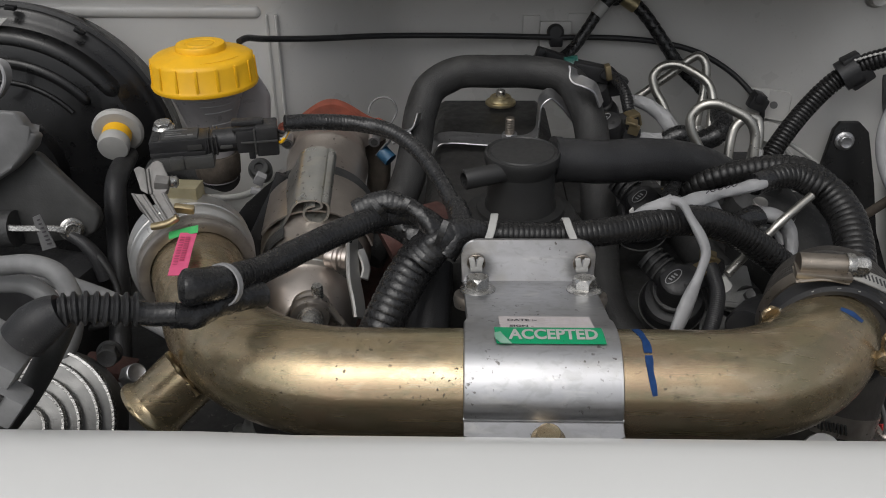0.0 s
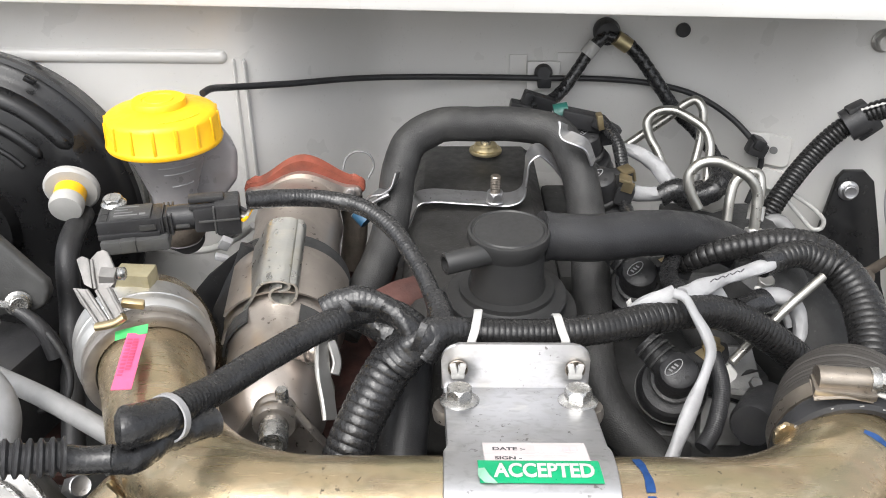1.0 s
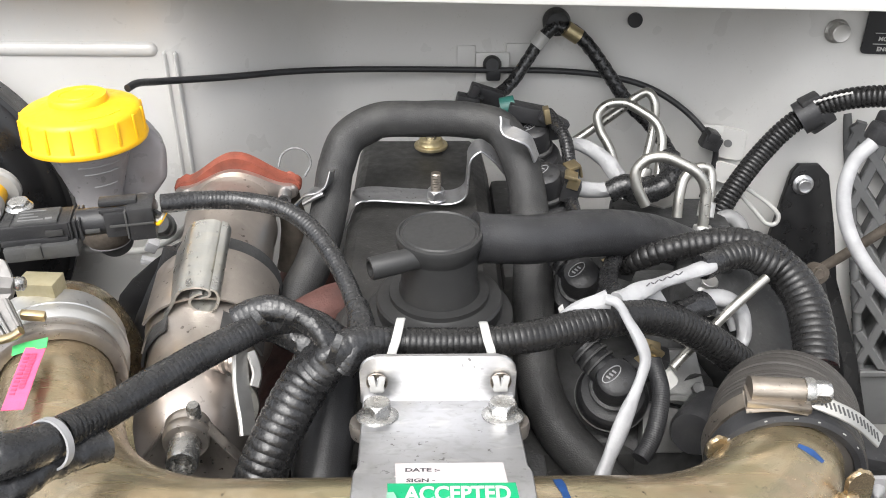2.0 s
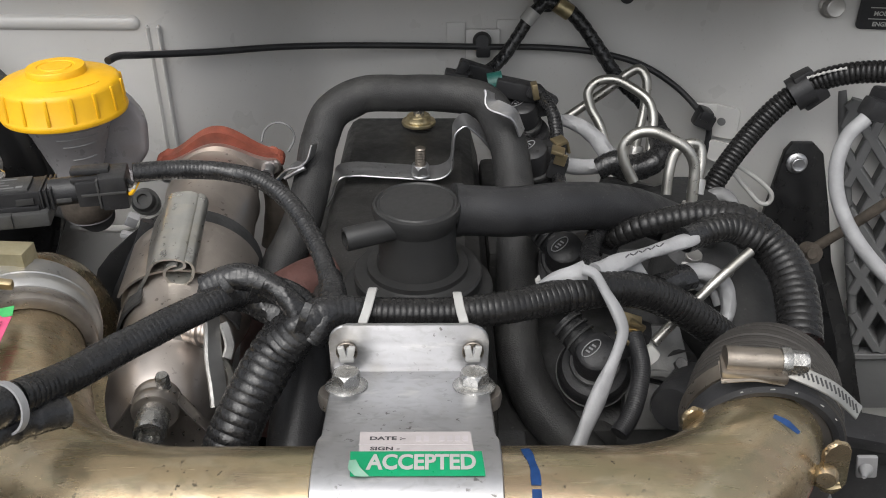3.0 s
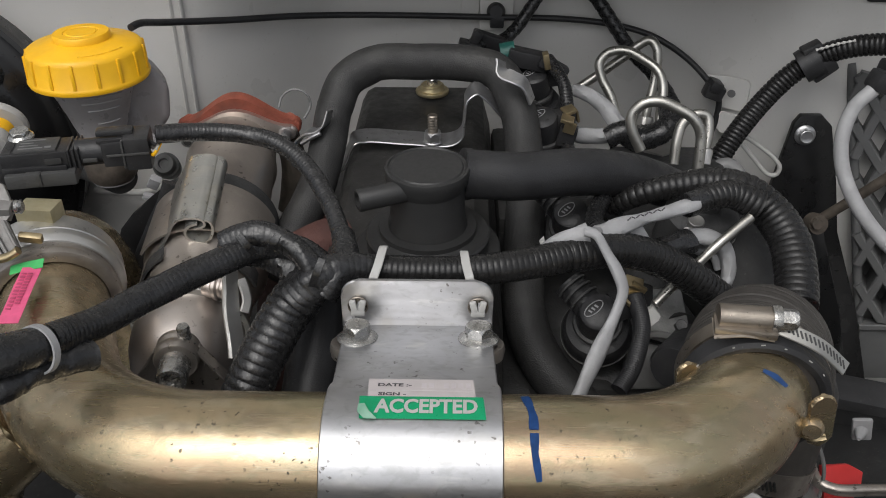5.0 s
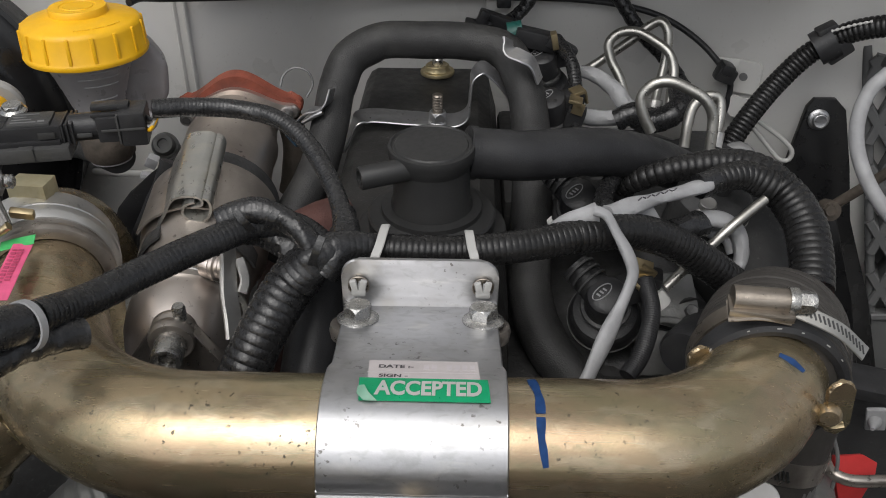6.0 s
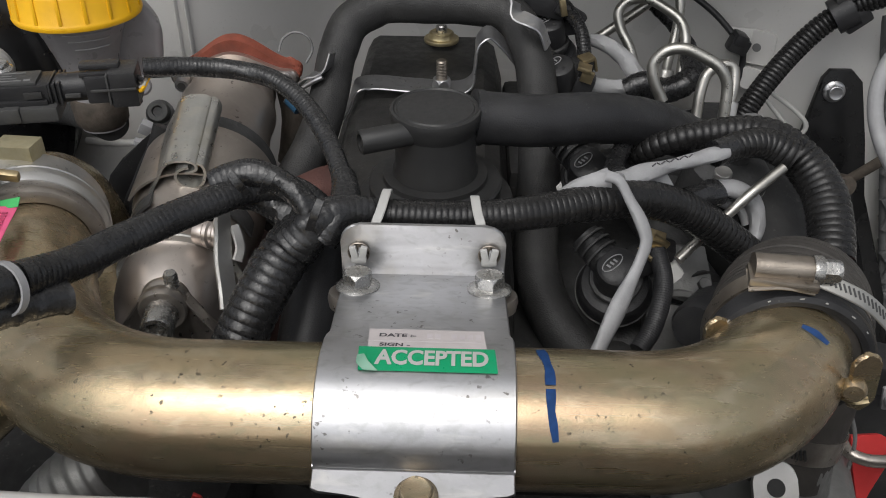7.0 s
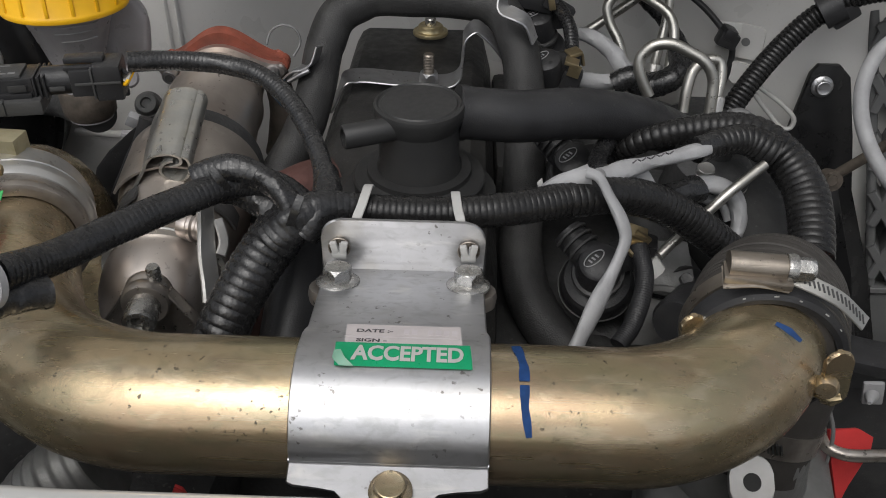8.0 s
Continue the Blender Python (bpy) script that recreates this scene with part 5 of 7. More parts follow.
part("loose_end", tube([(-0.0732, 0.5340, 0.9199), (-0.0764, 0.5330, 0.9163), (-0.0777, 0.5320, 0.9135)], 0.0040, 12, wobble=0.2), M_TAPE, loom)
part("cable_tie", ringband([(0.0096, -0.0016), (0.0106, -0.0016), (0.0106, 0.0016), (0.0096, 0.0016)], vec((-0.1227, 0.4340, 0.9417)), vec((-0.1188, 0.4460, 0.9385)) - vec((-0.1253, 0.4300, 0.9445)), 28), M_LGREY, loom, "grey cable tie")

# sleeve and plug at the far left end of the loom
boot = thing("sensor_lead", (-0.1837, 0.4000, 0.9448), "black bellows sleeve and rubber boot with grey plug", "wiring")
part("sleeve", tube([(-0.1387, 0.4120, 0.9395), (-0.1491, 0.4100, 0.9404), (-0.1567, 0.4080, 0.9431)], 0.0056, 16, wobble=0.06), M_TAPE, boot)
part("bellows", tube([(-0.1548, 0.4080, 0.9444), (-0.1645, 0.4040, 0.9468), (-0.1750, 0.4000, 0.9499), (-0.1844, 0.3960, 0.9509)], 0.0068, 26, rib=0.0011, pitch=0.0042), M_RUBBER, boot)
part("boot", tube([(-0.1831, 0.3960, 0.9509), (-0.1890, 0.3940, 0.9486), (-0.1955, 0.3920, 0.9440), (-0.2002, 0.3900, 0.9394)], lambda s: 0.0080 + 0.0026 * math.sin(min(1, s * 1.3) * math.pi * 0.6), 22, 0.002), M_RUBBER, boot)
GP = vec((-0.2180, 0.3880, 0.9265))
plug_g = part("plug", join(box(GP, (0.026, 0.026, 0.034), (0, 38, 0), 0.003), box(GP + vec((0.008, -0.010, -0.010)), (0.020, 0.012, 0.018), (0, 38, 0), 0.002), box(GP + vec((-0.004, -0.008, 0.012)), (0.020, 0.012, 0.006), (0, 38, 0), 0.001)), M_CABLE, boot, "grey plastic plug")
# dark block on the plug's face, painted as a shaded slot
part("slot", box(GP + vec((0.0085, -0.0163, -0.0060)), (0.0060, 0.0012, 0.0100), (0, 38, 0), 0.0003), M_DARK, plug_g)

# ---- brake servo, fluid reservoir and what hangs by them ----
BC = vec((-0.4063, 0.800, 0.8524))
SA = vec((0.05, -1, 0.08)) / np.linalg.norm((0.05, -1, 0.08))
servo = thing("brake_servo", tuple(BC - vec((0, 0, 0.14))), "large round satin black pressed steel brake servo", "brake servo")
part("shell", lathe([(0.132, -0.045), (0.1375, -0.012), (0.1385, 0.0), (0.1375, 0.004), (0.134, 0.007), (0.130, 0.008), (0.126, 0.011), (0.117, 0.021), (0.108, 0.0245), (0.094, 0.0265), (0.082, 0.028), (0.072, 0.031), (0.050, 0.034), (0.046, 0.044), (0.02, 0.046)], BC, SA, 96), M_BLACKP, servo, sharp=50)


def on_servo(r, deg):
    """A point of the servo's pressed face."""
    h = np.interp(r, (0.050, 0.072, 0.082, 0.094, 0.108, 0.117, 0.126, 0.130), (0.034, 0.031, 0.028, 0.0265, 0.0245, 0.021, 0.011, 0.008))
    a = radians(deg)
    return BC + SA * h + vec((r * math.cos(a), 0.05 * r * math.cos(a) + 0.08 * r * math.sin(a), r * math.sin(a)))


for r0, r1, stop in ((0.122, 0.108, 33), (0.098, 0.089, 37)):
    mid, half = (r0 + r1) / 2, (r0 - r1) / 2
    rings = []
    for d in np.linspace(stop, 124, 46):
        near = min(1.0, (d - stop) / 5 + 0.04)
        w = half * math.sin(math.acos(1 - near))
        rings.append([on_servo(mid + w * math.cos(t), d) + SA * (0.0034 * max(0.1, math.sin(math.acos(1 - near))) * math.sin(t) - 0.0004) for t in np.linspace(0, math.pi, 11)])
    part("pressed_rib", skin(rings, True, True), M_BLACKP, servo, sharp=60)
part("pressed_rib", tube([on_servo(0.078, d) for d in np.linspace(40, 118, 18)], 0.0024, 10, 0.003), M_BLACKP, servo)
part("rim_band", ringband([(0.135, -0.004), (0.1405, -0.004), (0.1408, 0.003), (0.135, 0.005)], BC, SA, 96), M_BLACKP, servo)
for deg in (58, 82):
    a = radians(deg)
    part("rim_notch", box(BC + vec((0.139 * math.cos(a), -0.003, 0.139 * math.sin(a))), (0.009, 0.006, 0.004), (0, 90 - deg, 0), 0.001), M_BLACKP, servo)
VP = vec((-0.2975, 0.7520, 0.8985))
va = vec((0.13, -0.95, -0.24))
valve = thing("check_valve", tuple(VP - vec((0, 0, 0.02))), "white plastic check valve with yellow band in the servo", "valve")
part("collar", lathe([(0.010, -0.008), (0.012, -0.004), (0.0205, -0.002), (0.0208, 0.0015), (0.019, 0.0035), (0.012, 0.0045)], VP, va, 40), M_NYLON, valve)
part("yellow_band", lathe([(0.0118, 0.003), (0.0118, 0.018), (0.006, 0.018)], VP, va, 32), M_YELLOW, valve, "yellow plastic band")
part("knob", lathe([(0.0122, 0.0155), (0.0126, 0.017), (0.0126, 0.023), (0.0115, 0.0255), (0.006, 0.0265)], VP, va, 36), M_NYLON, valve)
solo("vacuum_hose", tube([VP + va * 0.010 + vec((0.002, 0.012, -0.02)), (-0.2864, 0.7000, 0.8701), (-0.2846, 0.6800, 0.8297), (-0.2771, 0.6400, 0.7859), (-0.2702, 0.6000, 0.7398)], 0.0085, 18, 0.004), M_RUBBER, "black rubber vacuum hose below the check valve", "hose")

RX, RY, RZ = -0.2130, 0.7370, 0.9470
res = thing("fluid_reservoir", (RX, RY, 0.84), "cloudy plastic brake fluid reservoir with yellow cap", "fluid reservoir")
part("body", lathe([(0.0150, -0.085), (0.0158, -0.060), (0.0166, -0.0440), (0.0188, -0.0385), (0.0226, -0.0255), (0.0231, -0.0250), (0.0258, -0.0160), (0.0263, -0.0155), (0.0312, -0.0020), (0.0312, 0.008)], (RX, RY, RZ), (0, 0, 1), 48), M_RESERV, res)
for dz, r in ((-0.0090, 0.0289), (-0.0140, 0.0271), (-0.0200, 0.0250), (-0.0310, 0.0214)):
    arc = [(RX + r * math.cos(a), RY + r * math.sin(a), RZ + dz) for a in np.linspace(radians(-100 + 900 * abs(dz)), radians(-28), 12)]
    part("level_mark", tube(arc, 0.0005, 6, 0.002), M_LGREY, res)
part("lobe", prism([(RX + 0.008, RY + 0.012, RZ - 0.002), (RX + 0.036, RY + 0.024, RZ - 0.004), (RX + 0.045, RY + 0.028, RZ - 0.022), (RX + 0.043, RY + 0.026, RZ - 0.046), (RX + 0.030, RY + 0.018, RZ - 0.062), (RX + 0.006, RY + 0.010, RZ - 0.066)], (-0.010, 0.024, 0), 0.007, 4), M_RESERV, res)
part("stub", lathe([(0.007, 0), (0.007, 0.016), (0.005, 0.018)], (RX + 0.030, RY + 0.0, RZ - 0.052), (0.5, -0.8, 0.2), 16), M_RESERV, res)
part("clip", box((RX + 0.0335, RY - 0.012, RZ - 0.058), (0.005, 0.004, 0.008), (0, 0, 0), 0.001), M_PLAST, res)
cap = part("cap", lathe([(0.034, -0.001), (0.0408, -0.003), (0.0416, -0.001), (0.0410, 0.0010), (0.0402, 0.0020), (0.0396, 0.0165), (0.0386, 0.0192), (0.0362, 0.0208), (0.0205, 0.0243), (0.0193, 0.0247), (0.0191, 0.0280), (0.0183, 0.0292), (0.0122, 0.0292), (0.0116, 0.0286), (0.0104, 0.0286), (0.0098, 0.0292), (0.002, 0.0290)], (RX, RY, RZ), (0, 0, 1), 84), M_YELLOW, res, "yellow screw cap with grip ribs", sharp=45)
for k in range(16):
    a = 2 * math.pi * (k + 0.35) / 16
    part("grip_rib", box((RX + 0.0392 * math.cos(a), RY + 0.0392 * math.sin(a), RZ + 0.0098), (0.0034, 0.0026, 0.0175), (0, -2, math.degrees(a)), 0.0011), M_YELLOW, cap)
part("raised_print", join(*[box((RX + 0.031 * math.cos(a), RY + 0.031 * math.sin(a), RZ + 0.0216), (0.0035, 0.0010 + 0.0012 * (k % 3), 0.0006), (0, -9, math.degrees(a)), 0) for k, a in enumerate(np.linspace(radians(-75), radians(-20), 11))]), M_YELLOW, cap)
part("outlet", lathe([(0.006, -0.086), (0.0150, -0.084), (0.0182, -0.080), (0.0190, -0.066), (0.0176, -0.062), (0.0140, -0.061)], (RX, RY, RZ), (0, 0, 1), 40), M_CRUST, res, "rusty cast mounting cup")
master = thing("master_cylinder", (RX - 0.02, 0.72, 0.80), "dark cast brake master cylinder below the reservoir", "brake cylinder")
part("body", tube([(RX, 0.740, 0.862), (RX - 0.04, 0.775, 0.855), (RX - 0.09, 0.80, 0.845)], 0.012, 28), M_CAST, master)
part("end_cap", lathe([(0.006, 0), (0.0125, 0), (0.0135, 0.004), (0.013, 0.010), (0.008, 0.012)], (RX + 0.006, 0.735, 0.863), (-0.7, 1, 0), 32), M_CAST, master)

# grey linkage housing and pale cover beside the servo
link = thing("linkage_housing", (-0.3273, 0.6600, 0.8451), "dark grey moulded linkage housing with a nut", "housing")
part("shell", prism([(-0.3260, 0.6650, 0.9152), (-0.3224, 0.6650, 0.9125), (-0.2859, 0.6600, 0.8706), (-0.2845, 0.6580, 0.8630), (-0.2888, 0.6560, 0.8534), (-0.2974, 0.6550, 0.8475), (-0.3206, 0.6550, 0.8459), (-0.3477, 0.6550, 0.8427), (-0.3933, 0.6550, 0.8374), (-0.3779, 0.6650, 0.9109)], (0, 0.010, -0.003), 0.004, 4), M_DGREY, link)
bolt(link, (-0.3046, 0.6520, 0.8573), (0.5, -0.8, 0.2), 0.012, 0.007, 0.009, M_BOLT)
part("lever", strip([(-0.3029, 0.6480, 0.8575), (-0.3169, 0.6450, 0.8618), (-0.3366, 0.6420, 0.8632), (-0.3607, 0.6400, 0.8650)], 0.005, 0.003, (0, 0.4, 1)), M_BOLT, link)
part("printed_tag", prism([(-0.3267, 0.6420, 0.8722), (-0.3211, 0.6420, 0.8746), (-0.3146, 0.6420, 0.8476), (-0.3258, 0.6420, 0.8441)], (0, 0.001, 0), 0), M_GREYP, link, "pale tag with unreadable print")
part("tag_print", join(*[strip([vec((-0.3233, 0.6410, 0.8704)) * (1 - k / 6) + vec((-0.3204, 0.6410, 0.8505)) * (k / 6), vec((-0.3210, 0.6410, 0.8713)) * (1 - k / 6) + vec((-0.3167, 0.6410, 0.8515)) * (k / 6)], 0.0012, 0.0003, (0.4, 0, 1)) for k in range(7)]), M_INK, link)
part("rod_boot", tube([(-0.3059, 0.6480, 0.8555), (-0.2941, 0.6450, 0.8485), (-0.2856, 0.6420, 0.8381), (-0.2803, 0.6400, 0.8219)], lambda s: 0.0040 + 0.003 * s, 14), M_RUBBER, link)
part("pivot", tube([(-0.3721, 0.6500, 0.8574), (-0.3457, 0.6500, 0.8590)], 0.014, 22), M_CAST, link)
cover = thing("pale_cover", (-0.3694, 0.7000, 0.8941), "pale grey plastic cover above the linkage", "cover")
part("shell", prism([(-0.3543, 0.6500, 0.9527), (-0.3242, 0.6500, 0.9511), (-0.3204, 0.6500, 0.9436), (-0.3194, 0.6500, 0.9377), (-0.3129, 0.6500, 0.9343), (-0.3177, 0.6500, 0.9248), (-0.3348, 0.6450, 0.9093), (-0.3696, 0.6450, 0.8880)], (0, 0.014, -0.004), 0.004, 3), M_GREYP, cover)
part("strap", strip([(-0.3965, 0.7600, 0.9557), (-0.3854, 0.7600, 0.9533), (-0.3815, 0.7550, 0.9431), (-0.3879, 0.7500, 0.9304), (-0.3978, 0.7500, 0.9231)], 0.012, 0.003, (0, 1, 0)), M_LGREY, cover)
tagged(solo("white_tag", prism([(-0.4043, 0.7900, 0.9827), (-0.3881, 0.7900, 0.9827), (-0.3966, 0.7880, 0.9757), (-0.4059, 0.7880, 0.9729)], (0, 0.002, 0), 0.0004), M_NYLON, "white tag on the brake servo rim", "tag"), "")
dark_box = thing("relay_box", (-0.3105, 0.6000, 0.8041), "black plastic relay box with white label", "relay box")
part("body", box((-0.3386, 0.6400, 0.7988), (0.10, 0.06, 0.07), (0, 0, -14), 0.006), M_PLAST, dark_box)
lb = vec((-0.3042, 0.6000, 0.8263))
part("label", prism([lb + vec((-0.011, 0, 0.013)), lb + vec((0.007, 0, 0.013)), lb + vec((0.011, 0, -0.013)), lb + vec((-0.007, 0, -0.013))], (0, 0.001, 0), 0), M_PAPER, dark_box, "white label with unreadable print")
part("print", join(*[box(lb + vec((-0.001 + 0.0012 * k, -0.0006, 0.009 - 0.0045 * k)), (0.010 - 0.002 * (k % 2), 0.0004, 0.0013), (0, 0, 0), 0) for k in range(5)]), M_INK, dark_box)

solo("grey_cable", tube([(-0.3048, 0.5200, 0.9007), (-0.2840, 0.5200, 0.9017), (-0.2604, 0.5150, 0.9055), (-0.2441, 0.5100, 0.9017), (-0.2369, 0.5050, 0.8870), (-0.2400, 0.5000, 0.8664), (-0.2495, 0.4950, 0.8493), (-0.2634, 0.4900, 0.8319), (-0.2793, 0.4850, 0.8140)], 0.0060, 18, wobble=0.03), M_CABLE, "thick light grey cable looped down", "cable", "grey cables")
solo("grey_cable", tube([(-0.3150, 0.5300, 0.8828), (-0.2938, 0.5300, 0.8830), (-0.2763, 0.5300, 0.8824), (-0.2619, 0.5250, 0.8742), (-0.2603, 0.5200, 0.8567)], 0.0058, 18, wobble=0.03), M_CABLE, "light grey cable behind the bellows sleeve", "cable", "grey cables")
solo("grey_cable", tube([(-0.2894, 0.5600, 0.8760), (-0.2657, 0.5500, 0.8723), (-0.2307, 0.5300, 0.8734), (-0.1967, 0.5100, 0.8717), (-0.1746, 0.5000, 0.8658)], 0.0058, 18), M_CABLE, "straight light grey cable passing under the pipe", "cable", "grey cables")
solo("thin_cable", tube([(-0.3088, 0.6500, 0.8525), (-0.2827, 0.6400, 0.8397), (-0.2691, 0.6300, 0.8169), (-0.2711, 0.6200, 0.7990), (-0.2942, 0.6200, 0.7884)], 0.0026, 10), M_RUBBER, "thin black cable by the linkage", "cable")

horn = thing("ribbed_cover", (-0.2363, 0.4500, 0.8441), "bright ribbed aluminium cover below the loom", "cover")
HC, HA = vec((-0.2580, 0.4640, 0.8260)), (0.12, -0.74, 0.62)
part("dome", lathe([(0.0475, -0.030), (0.0475, -0.004), (0.0462, -0.0010), (0.0395, 0.0), (0.0390, 0.0035), (0.0300, 0.0040), (0.0294, 0.0075), (0.0225, 0.0080), (0.0220, 0.0110), (0.0130, 0.0115), (0.0125, 0.0140), (0.002, 0.0145)], HC, HA, 64), M_COVERG, horn, sharp=30)
# paler metal on the step edges puts their sky highlight into the colour
for r, h in ((0.0466, -0.0014), (0.0392, 0.0030), (0.0296, 0.0070), (0.0222, 0.0105), (0.0128, 0.0136)):
    part("ridge", ringband([(r - 0.0016, h), (r - 0.0011, h + 0.0022), (r + 0.0004, h + 0.0024), (r + 0.0012, h + 0.0010), (r + 0.0012, h - 0.0010)], HC, HA, 64), M_BOLT, horn, "pressed step edge, paler to look lit by the sky")
solo("drain_tube", tube([(-0.1930, 0.4200, 0.9360), (-0.1972, 0.4180, 0.9280), (-0.2045, 0.4150, 0.9150), (-0.2165, 0.4140, 0.8965), (-0.2310, 0.4160, 0.8780), (-0.2500, 0.4200, 0.8560)], 0.0062, 20, wobble=0.03), M_DGREY, "dark grey rubber tube running down past the ribbed cover", "tube")
stub = thing("pipe_stub", (-0.1685, 0.4500, 0.8530), "yellow-passivated flange stub below the intake pipe", "pipe")
SA, SB = vec((-0.1570, 0.4620, 0.8680)), vec((-0.1770, 0.4520, 0.8510))
part("pipe", tube([SA, (SA + SB) / 2, SB], 0.0178, 36), M_BRASS, stub)
part("flange", lathe([(0.0160, -0.004), (0.0180, -0.003), (0.0186, -0.0005), (0.0204, 0.0012), (0.0210, 0.0026), (0.0207, 0.0040), (0.0185, 0.0044), (0.0172, 0.0036), (0.0166, -0.004)], SB, SB - SA, 48), M_BRASS, stub, "flared rim of the stub")
part("weld", tube([(-0.1625, 0.4480, 0.8915), (-0.1595, 0.4476, 0.8835), (-0.1552, 0.4472, 0.8745), (-0.1490, 0.4445, 0.8660)], lambda q: 0.0012 + 0.0005 * math.sin(19 * q), 10, 0.001, wobble=0.5), M_BRASS_B, stub, "lumpy weld bead")
bolt(stub, (-0.2112, 0.5000, 0.8355), (0.6, -0.5, 0.6), 0.012, 0.014, 0, M_ZINC)
bolt(stub, (-0.2301, 0.5200, 0.8391), (0.2, -0.9, 0.2), 0.012, 0.010, 0.008, M_CAST)
tagged(solo("red_tab", prism([(-0.0777, 0.4500, 0.8106), (-0.0742, 0.4500, 0.8084), (-0.0718, 0.4500, 0.8015), (-0.0815, 0.4500, 0.8009)], (0, 0.002, 0), 0.0003), M_RED, "small red tape tab under the pipe", "tape"), "")

solo("red_brown_shroud", prism([(-0.3288, 0.6600, 0.8054), (-0.2770, 0.6600, 0.8136), (-0.2903, 0.6550, 0.7323), (-0.3444, 0.6550, 0.7317)], (0, 0.006, 0), 0.001), M_RUST, "dark red-brown painted shroud behind the cables", "shroud")
solo("red_brown_rail", prism([(-0.2588, 0.5300, 0.8193), (-0.2256, 0.5300, 0.8132), (-0.2260, 0.5280, 0.8076), (-0.2596, 0.5280, 0.8118)], (0, 0.02, 0), 0.002), M_RUST, "dark red-brown rail below the bellows sleeve", "rail")
flex = thing("flexible_tube", (-0.1470, 0.4600, 0.7871), "bright ribbed metal flexible tube below the pipe", "tube")
part("bellows", tube([(-0.1542, 0.4520, 0.7815), (-0.1435, 0.4560, 0.7944), (-0.1312, 0.4600, 0.8057), (-0.1172, 0.4650, 0.8142)], 0.0210, 40, rib=0.0011, pitch=0.0064), M_GUN, flex, sharp=60)
tagged(solo("red_tab", prism([(-0.2712, 0.5500, 0.7983), (-0.2630, 0.5500, 0.7975), (-0.2634, 0.5500, 0.7879), (-0.2700, 0.5500, 0.7917)], (0, 0.002, 0), 0.0003), M_RED, "small red tape tab below the grey cables", "tape"), "")
guard = thing("rubber_guard", (-0.165, 0.665, 0.828), "curved black rubber guard beside the catalyst can", "guard")
part("flap", prism([(-0.147, 0.665, 0.897), (-0.156, 0.665, 0.886), (-0.173, 0.665, 0.874), (-0.184, 0.665, 0.861), (-0.189, 0.665, 0.848), (-0.189, 0.665, 0.835), (-0.184, 0.665, 0.825), (-0.172, 0.665, 0.818), (-0.150, 0.665, 0.818), (-0.142, 0.665, 0.860), (-0.140, 0.665, 0.899)], (0.008, 0.010, 0.0), 0.0016), M_RUBBER, guard)
part("rolled_edge", tube([(-0.141, 0.661, 0.899), (-0.148, 0.657, 0.880), (-0.157, 0.652, 0.862), (-0.163, 0.646, 0.846), (-0.160, 0.640, 0.832)], lambda q: 0.0058 + 0.0024 * q, 16, 0.002, squash=0.6, wobble=0.12), M_RUBBER, guard)
crumple = [vec((-0.172, 0.650, 0.846)), vec((-0.166, 0.644, 0.838)), vec((-0.160, 0.640, 0.829)), vec((-0.158, 0.634, 0.818))]
part("crumpled_foil", strip(crumple, lambda q: 0.012 + 0.004 * math.sin(9 * q), 0.0014, lambda q: (1, 0.4 * math.sin(11 * q), 0.5)), M_GUN, guard, "crumpled edge of grey foil")
solo("clutch_line", tube([(-0.276, 0.832, 0.800), (-0.232, 0.826, 0.802), (-0.217, 0.822, 0.807), (-0.190, 0.815, 0.823), (-0.176, 0.810, 0.836)], 0.0032, 12), M_WHITE, "thin white painted line along the firewall's foot", "line")
wl = thing("wall_screw", (-0.1923, 0.7900, 0.8476), "dark socket screw beside the catalyst can", "bolt")
part("head", lathe([(0.003, -0.02), (0.0095, -0.018), (0.0108, -0.006), (0.0108, -0.002), (0.0090, -0.001), (0.0088, 0.004), (0.0076, 0.0058), (0.0044, 0.0060), (0.0040, 0.003), (0.0005, 0.0028)], vec((-0.1923, 0.7900, 0.8476)), (0.1, -0.8, 0.6), 24), M_GUN, wl)
solo("wire_clip", join(box((-0.1721, 0.7100, 0.8736), (0.008, 0.006, 0.010), (20, 30, 10), 0.001), box((-0.1731, 0.7000, 0.8669), (0.010, 0.006, 0.004), (0, 20, 10), 0.001)), M_LGREY, "small grey wire clip near the firewall", "clip")
solo("thin_ring", tube([(-0.0707, 0.7750, 0.8965), (-0.0659, 0.7800, 0.9055), (-0.0692, 0.7800, 0.9153), (-0.0788, 0.7800, 0.9180), (-0.0876, 0.7800, 0.9122), (-0.0899, 0.7750, 0.9047)], 0.0009, 8), M_GREYP, "thin grey wire loop behind the flange", "wire")
solo("blue_connector", tube([(-0.0755, 0.7350, 0.8874), (-0.0680, 0.7300, 0.8814)], 0.006, 14), M_BLUEP, "small blue plastic connector", "connector")
man = thing("exhaust_manifold", (-0.06, 0.68, 0.78), "red-brown rusted exhaust manifold", "exhaust manifold")
part("runner", tube([(-0.0243, 0.6400, 0.8710), (-0.0403, 0.6300, 0.8703), (-0.0634, 0.6200, 0.8615)], 0.016, 24, wobble=0.05), M_RUST, man)
part("runner", tube([(-0.075, 0.80, 0.80), (-0.08, 0.72, 0.785), (-0.07, 0.62, 0.775)], 0.024, 24, wobble=0.05), M_RUST, man)

# ---- firewall fixtures ----
def on_wall(p, out):
    return vec((p[0], wall_y(p[0]) - out, p[2]))


